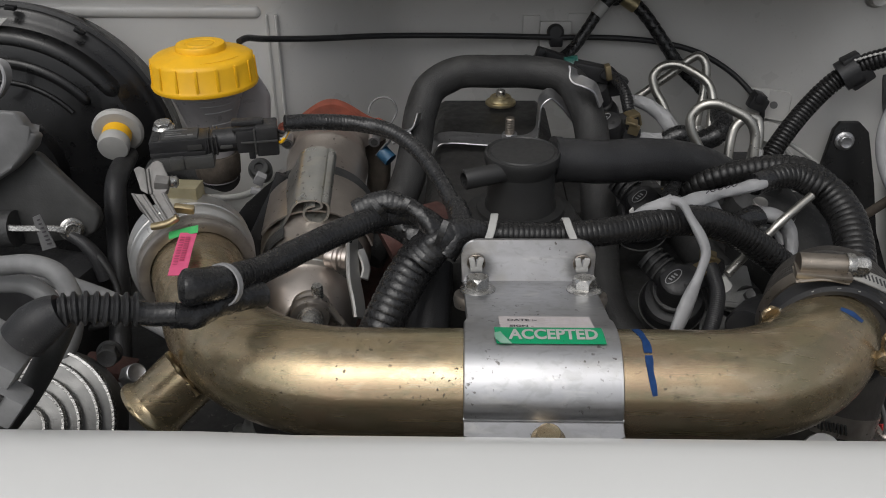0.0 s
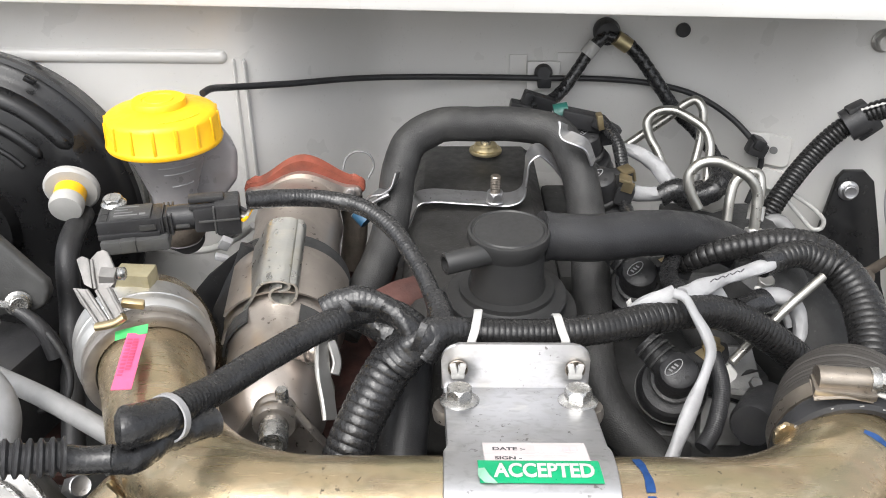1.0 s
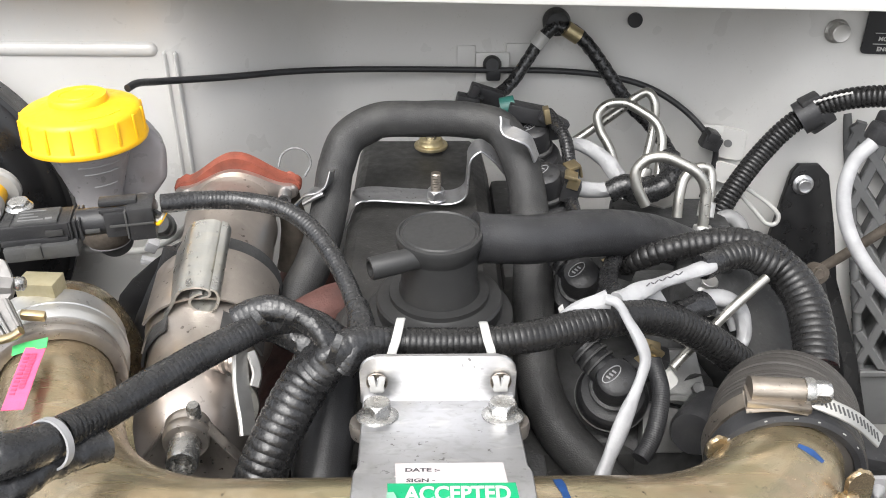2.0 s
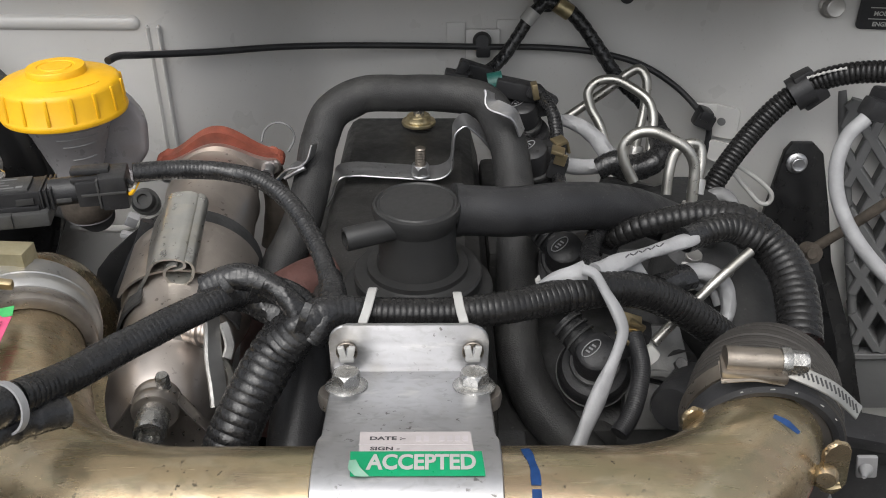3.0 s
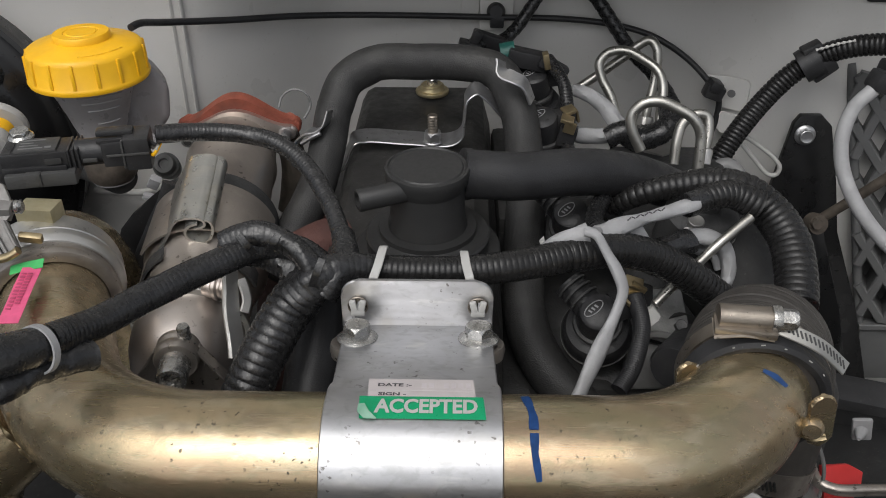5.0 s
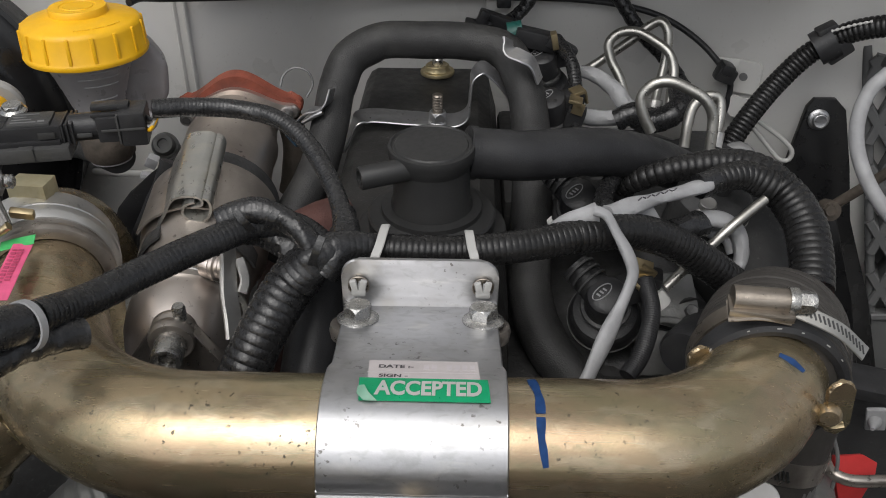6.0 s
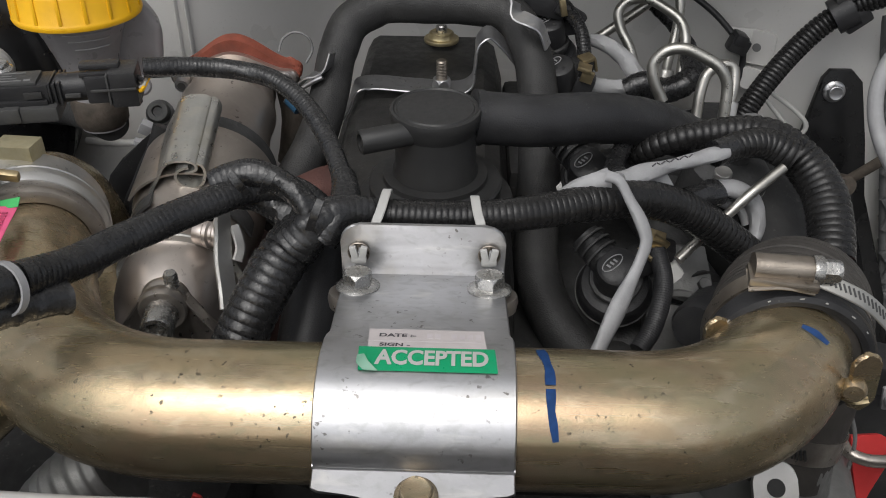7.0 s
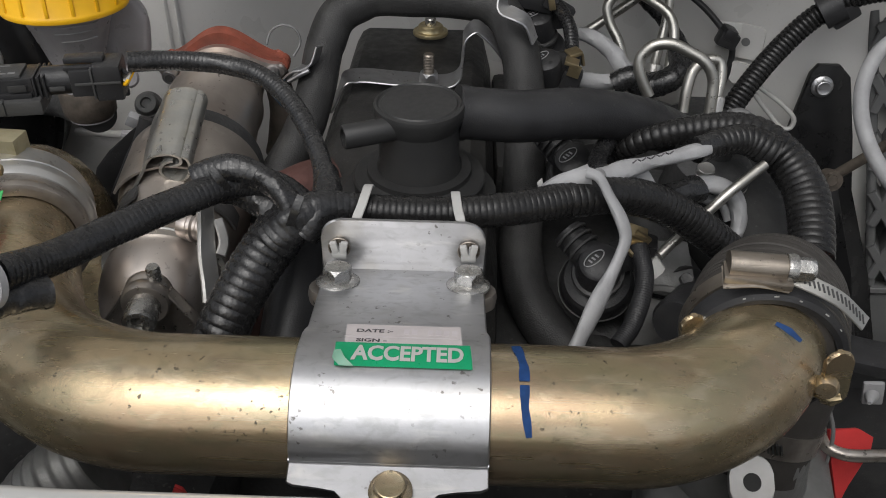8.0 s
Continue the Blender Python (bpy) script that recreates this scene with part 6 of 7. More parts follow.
cp = thing("cable_clip", (0.0823, 0.9400, 0.9284), "black clip on a white plate welded to the firewall", "clip", "cable clips")
part("plate", box(on_wall((0.0829, 0.9480, 0.9264), 0.006), (0.031, 0.004, 0.028), (0, 0, 0), 0.001), M_WHITE, cp)
part("ear", box(on_wall((0.0587, 0.9480, 0.9355), 0.0015), (0.017, 0.003, 0.02), (0, 0, 0), 0.001), M_WHITE, cp)
part("ear", box(on_wall((0.1065, 0.9480, 0.9375), 0.0015), (0.022, 0.003, 0.02), (0, 0, 0), 0.001), M_WHITE, cp)
part("clip", join(lathe([(0.004, -0.006), (0.0082, -0.004), (0.0086, 0.002), (0.006, 0.006)], on_wall((0.0821, 0.9450, 0.9311), 0.012), (0, -1, 0.2), 20), box(on_wall((0.0832, 0.9420, 0.9224), 0.014), (0.013, 0.010, 0.010), (0, 0, 0), 0.002)), M_PLAST, cp)
cp2 = thing("cable_clip", (0.2868, 0.9180, 0.8644), "black clip on a folded white plate on the firewall", "clip", "cable clips")
part("plate", box((0.2869, 0.9140, 0.8701), (0.022, 0.003, 0.024), (0, 0, -12), 0.001), M_WHITE, cp2)
part("plate", slab(rounded(0.030, 0.030, 0.005), 0.0025, vec((0.3010, 0.9100, 0.8666)), (0.86, -0.5, 0), (0, 0, 1)), M_WHITE, cp2)
# grey disc on the plate stands in for the darker hole
part("hole", lathe([(0.0038, 0.0027), (0.0038, 0.003), (0.0001, 0.003)], vec((0.3010, 0.9100, 0.8666)), np.cross((0.86, -0.5, 0), (0, 0, 1)), 16), M_GREYP, cp2)
part("clip", join(box((0.2815, 0.9030, 0.8707), (0.018, 0.014, 0.014), (0, 20, 0), 0.003), box((0.2817, 0.9030, 0.8763), (0.012, 0.018, 0.010), (0, 20, 0), 0.003)), M_PLAST, cp2)
solo("weld_tab", slab(rounded(0.024, 0.020, 0.004), 0.0022, vec((0.3014, 0.9000, 0.8403)), (0.88, -0.47, -0.1), (0, 0, 1)), M_WHITE, "white painted tab welded to the firewall", "tab")
solo("brake_line", tube([(-0.1926, 0.7750, 0.9669), (-0.1897, 0.7850, 0.9670), (-0.1816, 0.8150, 0.9585), (-0.1417, 0.8600, 0.9468), (-0.0936, 0.9000, 0.9384), (-0.0472, 0.9200, 0.9336), (0.0124, 0.9300, 0.9304), (0.0828, 0.9370, 0.9271), (0.1454, 0.9370, 0.9260), (0.1916, 0.9350, 0.9213), (0.2277, 0.9300, 0.9118), (0.2585, 0.9200, 0.8945), (0.2795, 0.9100, 0.8750), (0.2887, 0.9080, 0.8626), (0.2887, 0.9050, 0.8415), (0.2810, 0.9000, 0.8150)], 0.0028, 12), M_PLAST, "thin black plastic line along the firewall", "line")
WH = (0.1406, 0.9450, 0.9659)
wire = thing("firewall_harness", WH, "taped black wiring hung from a firewall grommet", "wiring")
part("grommet", lathe([(0.006, -0.008), (0.0118, -0.006), (0.0126, 0.002), (0.0105, 0.010), (0.006, 0.012)], on_wall((0.1392, 0.9480, 0.9686), 0.006), (0, -1, 0), 28), M_RUBBER, wire)
part("branch", tube([(0.1380, 0.9380, 0.9678), (0.1266, 0.9350, 0.9585), (0.1134, 0.9300, 0.9394), (0.1010, 0.9250, 0.9217), (0.0878, 0.9150, 0.9130), (0.0717, 0.9000, 0.9147), (0.0564, 0.8900, 0.9163)], 0.0054, 18, wrap=0.0006, pitch=0.009, wobble=0.06), M_TAPE, wire)
part("white_band", tube([(0.1273, 0.9330, 0.9606), (0.1195, 0.9310, 0.9510)], 0.0068, 14), M_NYLON, wire, "white tape band")
part("branch", tube([(0.1380, 0.9380, 0.9678), (0.1536, 0.9380, 0.9627), (0.1696, 0.9350, 0.9481), (0.1890, 0.9300, 0.9234), (0.2059, 0.9250, 0.9009), (0.2281, 0.9200, 0.8807), (0.2442, 0.9000, 0.8610), (0.2356, 0.8700, 0.8522), (0.2081, 0.8400, 0.8583), (0.1837, 0.8200, 0.8680)], 0.0060, 18, wrap=0.0006, pitch=0.009, wobble=0.06), M_TAPE, wire)
part("tan_band", tube([(0.1461, 0.9340, 0.9663), (0.1584, 0.9340, 0.9582)], 0.0072, 14), M_GOLD, wire, "tan tape band")
part("connector", join(box((0.0742, 0.9000, 0.9168), (0.030, 0.012, 0.014), (0, 18, 0), 0.002), box((0.0579, 0.8900, 0.9152), (0.020, 0.014, 0.010), (0, 12, 0), 0.002), box((0.0627, 0.8900, 0.9219), (0.008, 0.008, 0.016), (0, 30, 0), 0.002)), M_PLAST, wire)
solo("wall_plug", lathe([(0.001, 0.003), (0.0066, 0.003), (0.0068, 0.0), (0.006, -0.002)], on_wall((0.2111, 0.9450, 0.9688), 0.001), (0, -1, 0), 20), M_RUBBER, "black rubber plug in the firewall", "plug")
wb = thing("wall_bolt", (0.3594, 0.8600, 0.9789), "weathered bolt head in the white firewall", "bolt")
bolt(wb, on_wall((0.3614, 0.8650, 0.9793), 0.001), (0, -1, 0.05), 0.015, 0.010, 0.010, M_ALU)
dp = vec(on_wall((0.3928, 0.8450, 0.9775), 0.002))
plate = thing("data_plate", tuple(dp), "black vehicle data plate on the firewall", "data plate")
part("plate", slab(rounded(0.062, 0.085, 0.004), 0.0012, dp + vec((0.020, -0.0034, 0.027)), (1, -0.12, 0), (0, 0, 1), 0.0003), M_PLATE, plate)
part("frame_line", join(*[box(dp + vec((0.022, -0.0060, zz)), (0.050, 0.0004, 0.0006), (0, 0, -7), 0) for zz in (-0.0068, 0.0022)]), M_NYLON, plate)


def on_plate(dx, dz):
    return lambda a, b: dp + vec((dx + a, -0.0036 - 0.12 * (dx + a), dz + b))


part("print", text_mesh("MODEL", 0.0048, on_plate(0.0085, -0.0025)), M_NYLON, plate)
part("print", text_mesh("ENGINE", 0.0048, on_plate(0.0095, -0.0110)), M_NYLON, plate)

solo("wire_loop", tube([(0.3026, 0.8650, 0.8364), (0.3163, 0.8600, 0.8218), (0.3285, 0.8550, 0.8106), (0.3357, 0.8550, 0.8106), (0.3372, 0.8550, 0.8186), (0.3281, 0.8580, 0.8285), (0.3054, 0.8650, 0.8431)], 0.0021, 10), M_NYLON, "white coated wire loop on the inner wing", "wire")
rl = thing("side_loom", (0.3319, 0.8400, 0.9170), "black corrugated conduit clipped along the inner wing", "wiring loom")
part("conduit", tube([(0.2488, 0.8000, 0.8223), (0.2614, 0.8100, 0.8356), (0.2807, 0.8250, 0.8615), (0.3047, 0.8400, 0.8878), (0.3258, 0.8450, 0.9100), (0.3447, 0.8420, 0.9260), (0.3627, 0.8350, 0.9357), (0.3878, 0.8250, 0.9416), (0.4212, 0.8100, 0.9432)], 0.0086, 22, ridge=0.0012, pitch=0.0038), M_LOOM, rl)
part("split_edge", tube([(0.3353, 0.8340, 0.9333), (0.3493, 0.8320, 0.9388), (0.3624, 0.8280, 0.9435)], 0.0011, 8, rib=0.0004, pitch=0.004), M_NYLON, rl)
part("clip", join(lathe([(0.0105, -0.008), (0.014, -0.008), (0.0145, 0.008), (0.0105, 0.008)], vec((0.3367, 0.8420, 0.9201)), (0.8, -0.1, 0.6), 24), box(vec((0.3341, 0.8400, 0.9326)), (0.016, 0.012, 0.008), (0, -30, 0), 0.002), box(vec((0.3462, 0.8380, 0.9167)), (0.022, 0.010, 0.014), (0, -40, 0), 0.003)), M_PLAST, rl)
solo("rubber_sleeve", tube([(0.2573, 0.8000, 0.8320), (0.2642, 0.8050, 0.8411), (0.2740, 0.8050, 0.8443), (0.2822, 0.8000, 0.8374), (0.2851, 0.7950, 0.8268)], 0.0065, 16), M_GREYP, "grey rubber sleeve by the conduit", "sleeve")

# ---- right side ----
blk = thing("support_plate", (0.3897, 0.8200, 0.6578), "black painted steel support plate with a bolt", "support plate")
part("plate", prism([(0.3436, 0.8620, 0.8572), (0.3488, 0.8620, 0.8652), (0.3671, 0.8620, 0.8653), (0.3778, 0.8620, 0.8552), (0.3911, 0.8550, 0.8041), (0.3986, 0.8450, 0.7565), (0.4320, 0.8300, 0.6775), (0.4586, 0.8150, 0.5915), (0.4026, 0.8150, 0.5911), (0.3299, 0.8450, 0.7562), (0.3324, 0.8530, 0.7963)], (0, 0.006, 0), 0.0015), M_BLACKP, blk)
bolt(blk, (0.3541, 0.8580, 0.8482), (-0.1, -1, 0.15), 0.0115, 0.007, 0.009, M_ZINC)
part("slot", tube([(0.3949, 0.8350, 0.7225), (0.3979, 0.8340, 0.7149)], 0.003, 10), M_CAST, blk)
rod = thing("tie_rod", (0.3635, 0.8100, 0.7830), "rusty tie rod with an eye end", "rod")
part("rod", tube([(0.3610, 0.8120, 0.7863), (0.3812, 0.8000, 0.8154), (0.4024, 0.7850, 0.8496), (0.4191, 0.7700, 0.8796)], 0.0044, 14), M_CRUST, rod)
part("eye", lathe([(0.004, -0.006), (0.0085, -0.006), (0.009, 0.0), (0.0085, 0.006), (0.004, 0.006)], vec((0.3598, 0.8080, 0.7875)), (0.1, -1, 0.3), 24), M_CRUST, rod)
bolt(rod, (0.3569, 0.8020, 0.7910), (0.1, -1, 0.3), 0.009, 0.005, 0, M_CRUST)
solo("black_channel", prism([(0.3527, 0.8060, 0.7853), (0.3664, 0.8060, 0.7853), (0.3883, 0.7800, 0.7137), (0.4119, 0.7600, 0.6259), (0.3912, 0.7600, 0.6257)], (0, 0.012, 0), 0.002), M_BLACKP, "black steel channel below the tie rod", "channel")

# ribbed air box
box_t = thing("air_box", (0.45, 0.72, 0.62), "grey moulded air box with diagonal lattice ribs", "air box")
A, B_, C_, D_ = vec((0.3879, 0.8800, 0.9077)), vec((0.4560, 0.8300, 0.5991)), vec((0.5411, 0.8000, 0.6251)), vec((0.4735, 0.8500, 0.9185))
part("wall", prism([A + vec((0.020, 0.020, 0)), B_ + vec((0.020, 0.020, 0)), C_ + vec((0.020, 0.020, 0)), D_ + vec((0.020, 0.020, 0))], (0.03, 0.03, -0.01), 0.003), M_LATTICE, box_t)


def on_box(u, v):
    return A * (1 - u) * (1 - v) + B_ * (1 - u) * v + C_ * u * v + D_ * u * (1 - v)


out = np.cross(B_ - A, D_ - A)
out /= np.linalg.norm(out)
if out[1] > 0:
    out = -out
for k in range(-4, 7):
    for slope in (1, -1):
        ends = []
        for q in np.linspace(0, 1, 40):
            uu = q
            vv = (k / 6 + slope * q * 0.6) if slope > 0 else (k / 6 + 0.6 - q * 0.6)
            if 0.02 < vv < 0.80:
                ends.append(on_box(uu, vv))
        if len(ends) > 3:
            part("lattice_rib", strip([ends[0] - out * 0.006, ends[-1] - out * 0.006], 0.0085, 0.034, np.cross(ends[-1] - ends[0], out)), M_LATTICE, box_t)
part("back", prism([on_box(0.02, 0.0) - out * 0.022, on_box(0.02, 0.80) - out * 0.022, on_box(1, 0.80) - out * 0.022, on_box(1, 0.0) - out * 0.022], -out * 0.004, 0.001), M_LATTICE, box_t)
part("edge", tube([on_box(0, 0.0) + out * 0.003, on_box(0, 0.8) + out * 0.003], 0.0042, 10), M_LATTICE, box_t)
part("edge", strip([on_box(0, 0.81) + out * 0.004, on_box(1, 0.81) + out * 0.004], 0.006, 0.014, B_ - A), M_LATTICE, box_t)
part("skirt", prism([on_box(0, 0.82) + out * 0.006, on_box(0, 1.0) + out * 0.006, on_box(1, 1.0) + out * 0.006, on_box(1, 0.82) + out * 0.006], -out * 0.006, 0.001), M_LATTICE, box_t)
solo("white_hose", tube([(0.3596, 0.7750, 0.9227), (0.3479, 0.7720, 0.9102), (0.3415, 0.7650, 0.8901), (0.3424, 0.7550, 0.8702), (0.3501, 0.7400, 0.8499), (0.3653, 0.7250, 0.8303), (0.3901, 0.7100, 0.8095), (0.4215, 0.7000, 0.7880)], 0.0055, 18), M_LGREY, "pale grey hose curving over the air box", "hose")
solo("hose_plug", join(box((0.3696, 0.7850, 0.9260), (0.018, 0.016, 0.016), (0, 20, 10), 0.004), box((0.3890, 0.8000, 0.9259), (0.03, 0.02, 0.02), (0, 10, 10), 0.004)), M_PLAST, "black plug at the pale hose end", "plug")

fuse = thing("fuse_box", (0.3348, 0.6000, 0.7334), "black fuse box with a white clip", "fuse box")
part("body", box(vec((0.3558, 0.6300, 0.7153)) + vec((0.015, 0.01, -0.077)), (0.11, 0.05, 0.18), (0, 0, -10), 0.005), M_PLAST, fuse)
part("lid_edge", box(vec((0.3388, 0.6150, 0.7572)) + vec((0.012, 0, 0)), (0.10, 0.03, 0.01), (0, 6, -10), 0.003), M_PLAST, fuse)
wc = vec((0.3236, 0.5920, 0.7527))
part("clip", join(box(wc, (0.013, 0.004, 0.018), (0, -10, -10), 0.003), lathe([(0.0012, 0.010), (0.004, 0.002), (0.0045, -0.002)], wc + vec((-0.002, -0.003, 0)), (-0.6, -1, 0.2), 14)), M_LGREY, fuse, "off-white plastic clip")
red = thing("red_bracket", (0.3024, 0.5500, 0.7433), "red painted steel bracket", "bracket")
part("plate", prism([(0.2768, 0.5450, 0.7660), (0.2902, 0.5400, 0.7728), (0.3003, 0.5400, 0.7663), (0.3008, 0.5380, 0.7565), (0.2907, 0.5300, 0.7355), (0.2863, 0.5250, 0.7208), (0.2787, 0.5350, 0.7490)], (0, 0.004, -0.003), 0.0006), M_RED, red)
part("tab", prism([(0.2858, 0.5700, 0.7764), (0.2888, 0.5700, 0.7789), (0.2886, 0.5650, 0.7749), (0.2847, 0.5650, 0.7749)], (0, 0.003, 0), 0.0003), M_RED, red)
solo("steel_tube", tube([(0.2659, 0.5350, 0.7723), (0.2654, 0.5250, 0.7738), (0.2735, 0.5200, 0.7728), (0.2980, 0.5200, 0.7727), (0.3268, 0.5200, 0.7732)], 0.0036, 14), M_BROWN, "dull steel tube in front of the red bracket", "tube")
solo("thin_wire", tube([(0.2618, 0.5300, 0.7996), (0.2668, 0.5250, 0.7841), (0.2669, 0.5200, 0.7610)], 0.0012, 8), M_GREYP, "thin grey wire beside the hose", "wire")

# ---- intake side of the engine ----
inlet = thing("inlet_manifold", (0.20, 0.68, 0.62), "dark cast inlet manifold beside the engine", "manifold")
part("body", box((0.205, 0.715, 0.715), (0.20, 0.28, 0.18), (0, 0, -4), 0.02, 3), M_CAST, inlet)
part("rail", tube([(0.125, 0.90, 0.825), (0.150, 0.78, 0.832), (0.175, 0.66, 0.832), (0.19, 0.60, 0.828)], 0.014, 24), M_CAST, inlet)
part("flange", prism([(0.1648, 0.6120, 0.8525), (0.1917, 0.6120, 0.8518), (0.1965, 0.5880, 0.8300), (0.1859, 0.5860, 0.8270), (0.1639, 0.5880, 0.8324)], (0, 0.010, -0.006), 0.0015), M_GUN, inlet, "grey cast flange plate")
part("flange_rib", strip([(0.1646, 0.5860, 0.8349), (0.1740, 0.5850, 0.8366), (0.1916, 0.5840, 0.8331)], 0.004, 0.003, (0, 0.5, 1)), M_GUN, inlet)
part("web", prism([(0.1565, 0.5900, 0.8290), (0.1821, 0.5900, 0.8225), (0.1809, 0.5720, 0.8033), (0.1545, 0.5720, 0.8031)], (0, 0.010, -0.006), 0.0015), M_GUN, inlet)
bolt(inlet, (0.1853, 0.5820, 0.8450), (0, -0.6, 0.8), 0.007, 0.004, 0, M_CAST)
part("boss", lathe([(0.006, 0.014), (0.012, 0.014), (0.0135, 0.011), (0.0135, -0.03)], vec((0.1790, 0.5550, 0.8407)), (-0.5, -0.8, 0.25), 24), M_PLAST, inlet)
part("pump_head", lathe([(0.002, 0.022), (0.008, 0.022), (0.0085, 0.014), (0.018, 0.012), (0.024, 0.006), (0.026, -0.02)], vec((0.2046, 0.6400, 0.8861)), (0.1, -0.25, 1), 30), M_CAST, inlet, "dark cast pump head")
bolt(inlet, (0.1968, 0.6250, 0.8907), (0, -0.3, 1), 0.010, 0.006, 0.008, M_ALU)
bolt(inlet, (0.2172, 0.6300, 0.8816), (0, -0.3, 1), 0.010, 0.006, 0.008, M_ALU)
part("shroud", lathe([(0.02, 0.016), (0.034, 0.012), (0.040, 0.0), (0.040, -0.03)], vec((0.2325, 0.6350, 0.8594)), (0.3, -0.5, 0.8), 36), M_DARK, inlet)


def injector(top, axis, spin, label):
    """An injector head: a rounded cap with badge and dimple, a clamp ring, rubber skirts and a wired plug behind."""
    top, axis = vec(top), vec(axis) / np.linalg.norm(axis)
    back = vec((-0.55, 0.80, 0.10))
    back = back - axis * (back @ axis)
    back /= np.linalg.norm(back)
    side = np.cross(axis, back)
    ob = thing("injector", tuple(top - axis * 0.05), label, "injector", "injectors")
    part("cap", join(lathe([(0.002, 0.0), (0.0090, -0.0004), (0.0112, -0.0018), (0.0122, -0.005), (0.0128, -0.020), (0.0112, -0.022)], top, axis, 30), tube([top - axis * 0.0105 + back * 0.004, top - axis * 0.0100 + back * 0.016, top - axis * 0.0090 + back * 0.027], lambda q: 0.0100 - 0.0012 * q, 22, 0.002)), M_PLAST, ob)
    for k in range(3):
        part("cap_rib", strip([top - axis * 0.009 + back * (0.013 + 0.005 * k) + side * 0.0100 * math.cos(t) + axis * 0.0100 * math.sin(t) for t in np.linspace(0.2, math.pi - 0.2, 12)], 0.0016, 0.0014, back, 0.001), M_DGREY, ob)
    bt = top + axis * 0.0004 + back * 0.0028 + side * 0.0015
    badge = part("badge", strip([bt + back * 0.0030 * math.cos(t) + side * 0.0066 * math.sin(t) for t in np.linspace(0, 2 * math.pi, 30)], 0.0006, 0.0006, back, 0.0006), M_LGREY, ob, "small pale oval badge line")
    part("badge_print", join(*[strip([bt + side * 0.0024 * k - back * 0.0012, bt + side * (0.0024 * k + 0.0006) + back * 0.0012], 0.0011, 0.0005, side) for k in (-1, 0, 1)]), M_LGREY, badge)
    # dark disc on the cap paints the dimple's shade
    part("dimple", lathe([(0.0014, 0.0002), (0.0001, 0.0004)], top - back * 0.0068, axis, 14), M_DARK, ob)
    part("clamp_ring", lathe([(0.0110, -0.020), (0.0146, -0.021), (0.0152, -0.0225), (0.0146, -0.0245), (0.011, -0.025)], top, axis, 34), M_CAST, ob, "dull metal clamp ring")
    part("body", lathe([(0.0130, -0.025), (0.0140, -0.036), (0.011, -0.038), (0.010, -0.07)], top, axis, 26), M_CAST, ob)
    part("skirt", lathe([(0.013, -0.029), (0.0190, -0.031), (0.0205, -0.034), (0.0196, -0.037), (0.0205, -0.039), (0.0222, -0.043), (0.0214, -0.047), (0.012, -0.049)], top, axis, 40), M_RUBBER, ob)
    # lighter grey ring paints the highlight along the rubber skirt's edge
    part("skirt_highlight", ringband([(0.0220, -0.0432), (0.0227, -0.0438), (0.0227, -0.0452), (0.0220, -0.0458)], top, axis, 40), M_GUN, ob)
    sd = vec((math.cos(spin), math.sin(spin), 0.15))
    pl = part("plug", box(top + sd * 0.017 - axis * 0.010, (0.016, 0.014, 0.014), (0, 0, math.degrees(spin)), 0.002), M_PLAST, ob)
    part("clip", join(box(top + sd * 0.022 - axis * 0.002, (0.010, 0.012, 0.003), (0, -14, math.degrees(spin)), 0.0006), box(top + sd * 0.027 - axis * 0.008, (0.002, 0.012, 0.010), (0, -14, math.degrees(spin)), 0.0006)), M_BRASS_B, pl, "bright gold spring clip")
    return ob


injector((0.1312, 0.5650, 0.8690), (-0.12, -0.58, 0.80), 0.5, "black injector head with pale badge and gold clip")
injector((0.1235, 0.6550, 0.8840), (-0.12, -0.58, 0.80), 0.3, "black injector head beside the breather hose")
injector((0.1122, 0.7700, 0.9025), (-0.15, -0.35, 0.9), 0.3, "black injector head by the hose bracket")
injector((0.1104, 0.8400, 0.9104), (-0.15, -0.35, 0.9), 0.4, "black injector head near the firewall")
for name, lab, pts, r in (("injector_lead", "black taped wire lead of an injector", ((0.1453, 0.6550, 0.8984), (0.1330, 0.6200, 0.9014), (0.1263, 0.5700, 0.9190)), 0.0055),
                          ("injector_lead", "black taped wire lead of an injector", ((0.1219, 0.8450, 0.9208), (0.1316, 0.8200, 0.9131), (0.1350, 0.8000, 0.8995), (0.1330, 0.7700, 0.8814), (0.1357, 0.7300, 0.8724)), 0.0052)):
    solo(name, tube(pts, r, 18, ridge=0.0002, pitch=0.003, wobble=0.12), M_TAPE, lab, "wire", "injector leads")
gold = thing("gold_connector", (0.1520, 0.6520, 0.9000), "black connector with bright gold clip", "connector")
part("clip", join(box((0.1524, 0.6500, 0.9039), (0.013, 0.012, 0.003), (0, 14, -10), 0.0006), box((0.1554, 0.6480, 0.8997), (0.012, 0.003, 0.008), (0, 14, -10), 0.0006)), M_BRASS_B, gold)
part("body", box((0.1508, 0.6550, 0.8909), (0.016, 0.016, 0.018), (0, 14, -10), 0.002), M_PLAST, gold)
part("tag", prism([(0.1244, 0.6650, 0.8984), (0.1323, 0.6650, 0.8984), (0.1302, 0.6620, 0.8920)], (0, 0.002, 0), 0.0003), M_NYLON, gold, "pale corner of a label")
gold2 = thing("gold_connector", (0.1545, 0.5850, 0.8711), "black connector with bright gold clip", "connector")
part("clip", join(box((0.1534, 0.5820, 0.8764), (0.011, 0.010, 0.003), (10, 14, -10), 0.0006), box((0.1550, 0.5800, 0.8737), (0.010, 0.003, 0.008), (0, 30, -10), 0.0006)), M_BRASS_B, gold2)
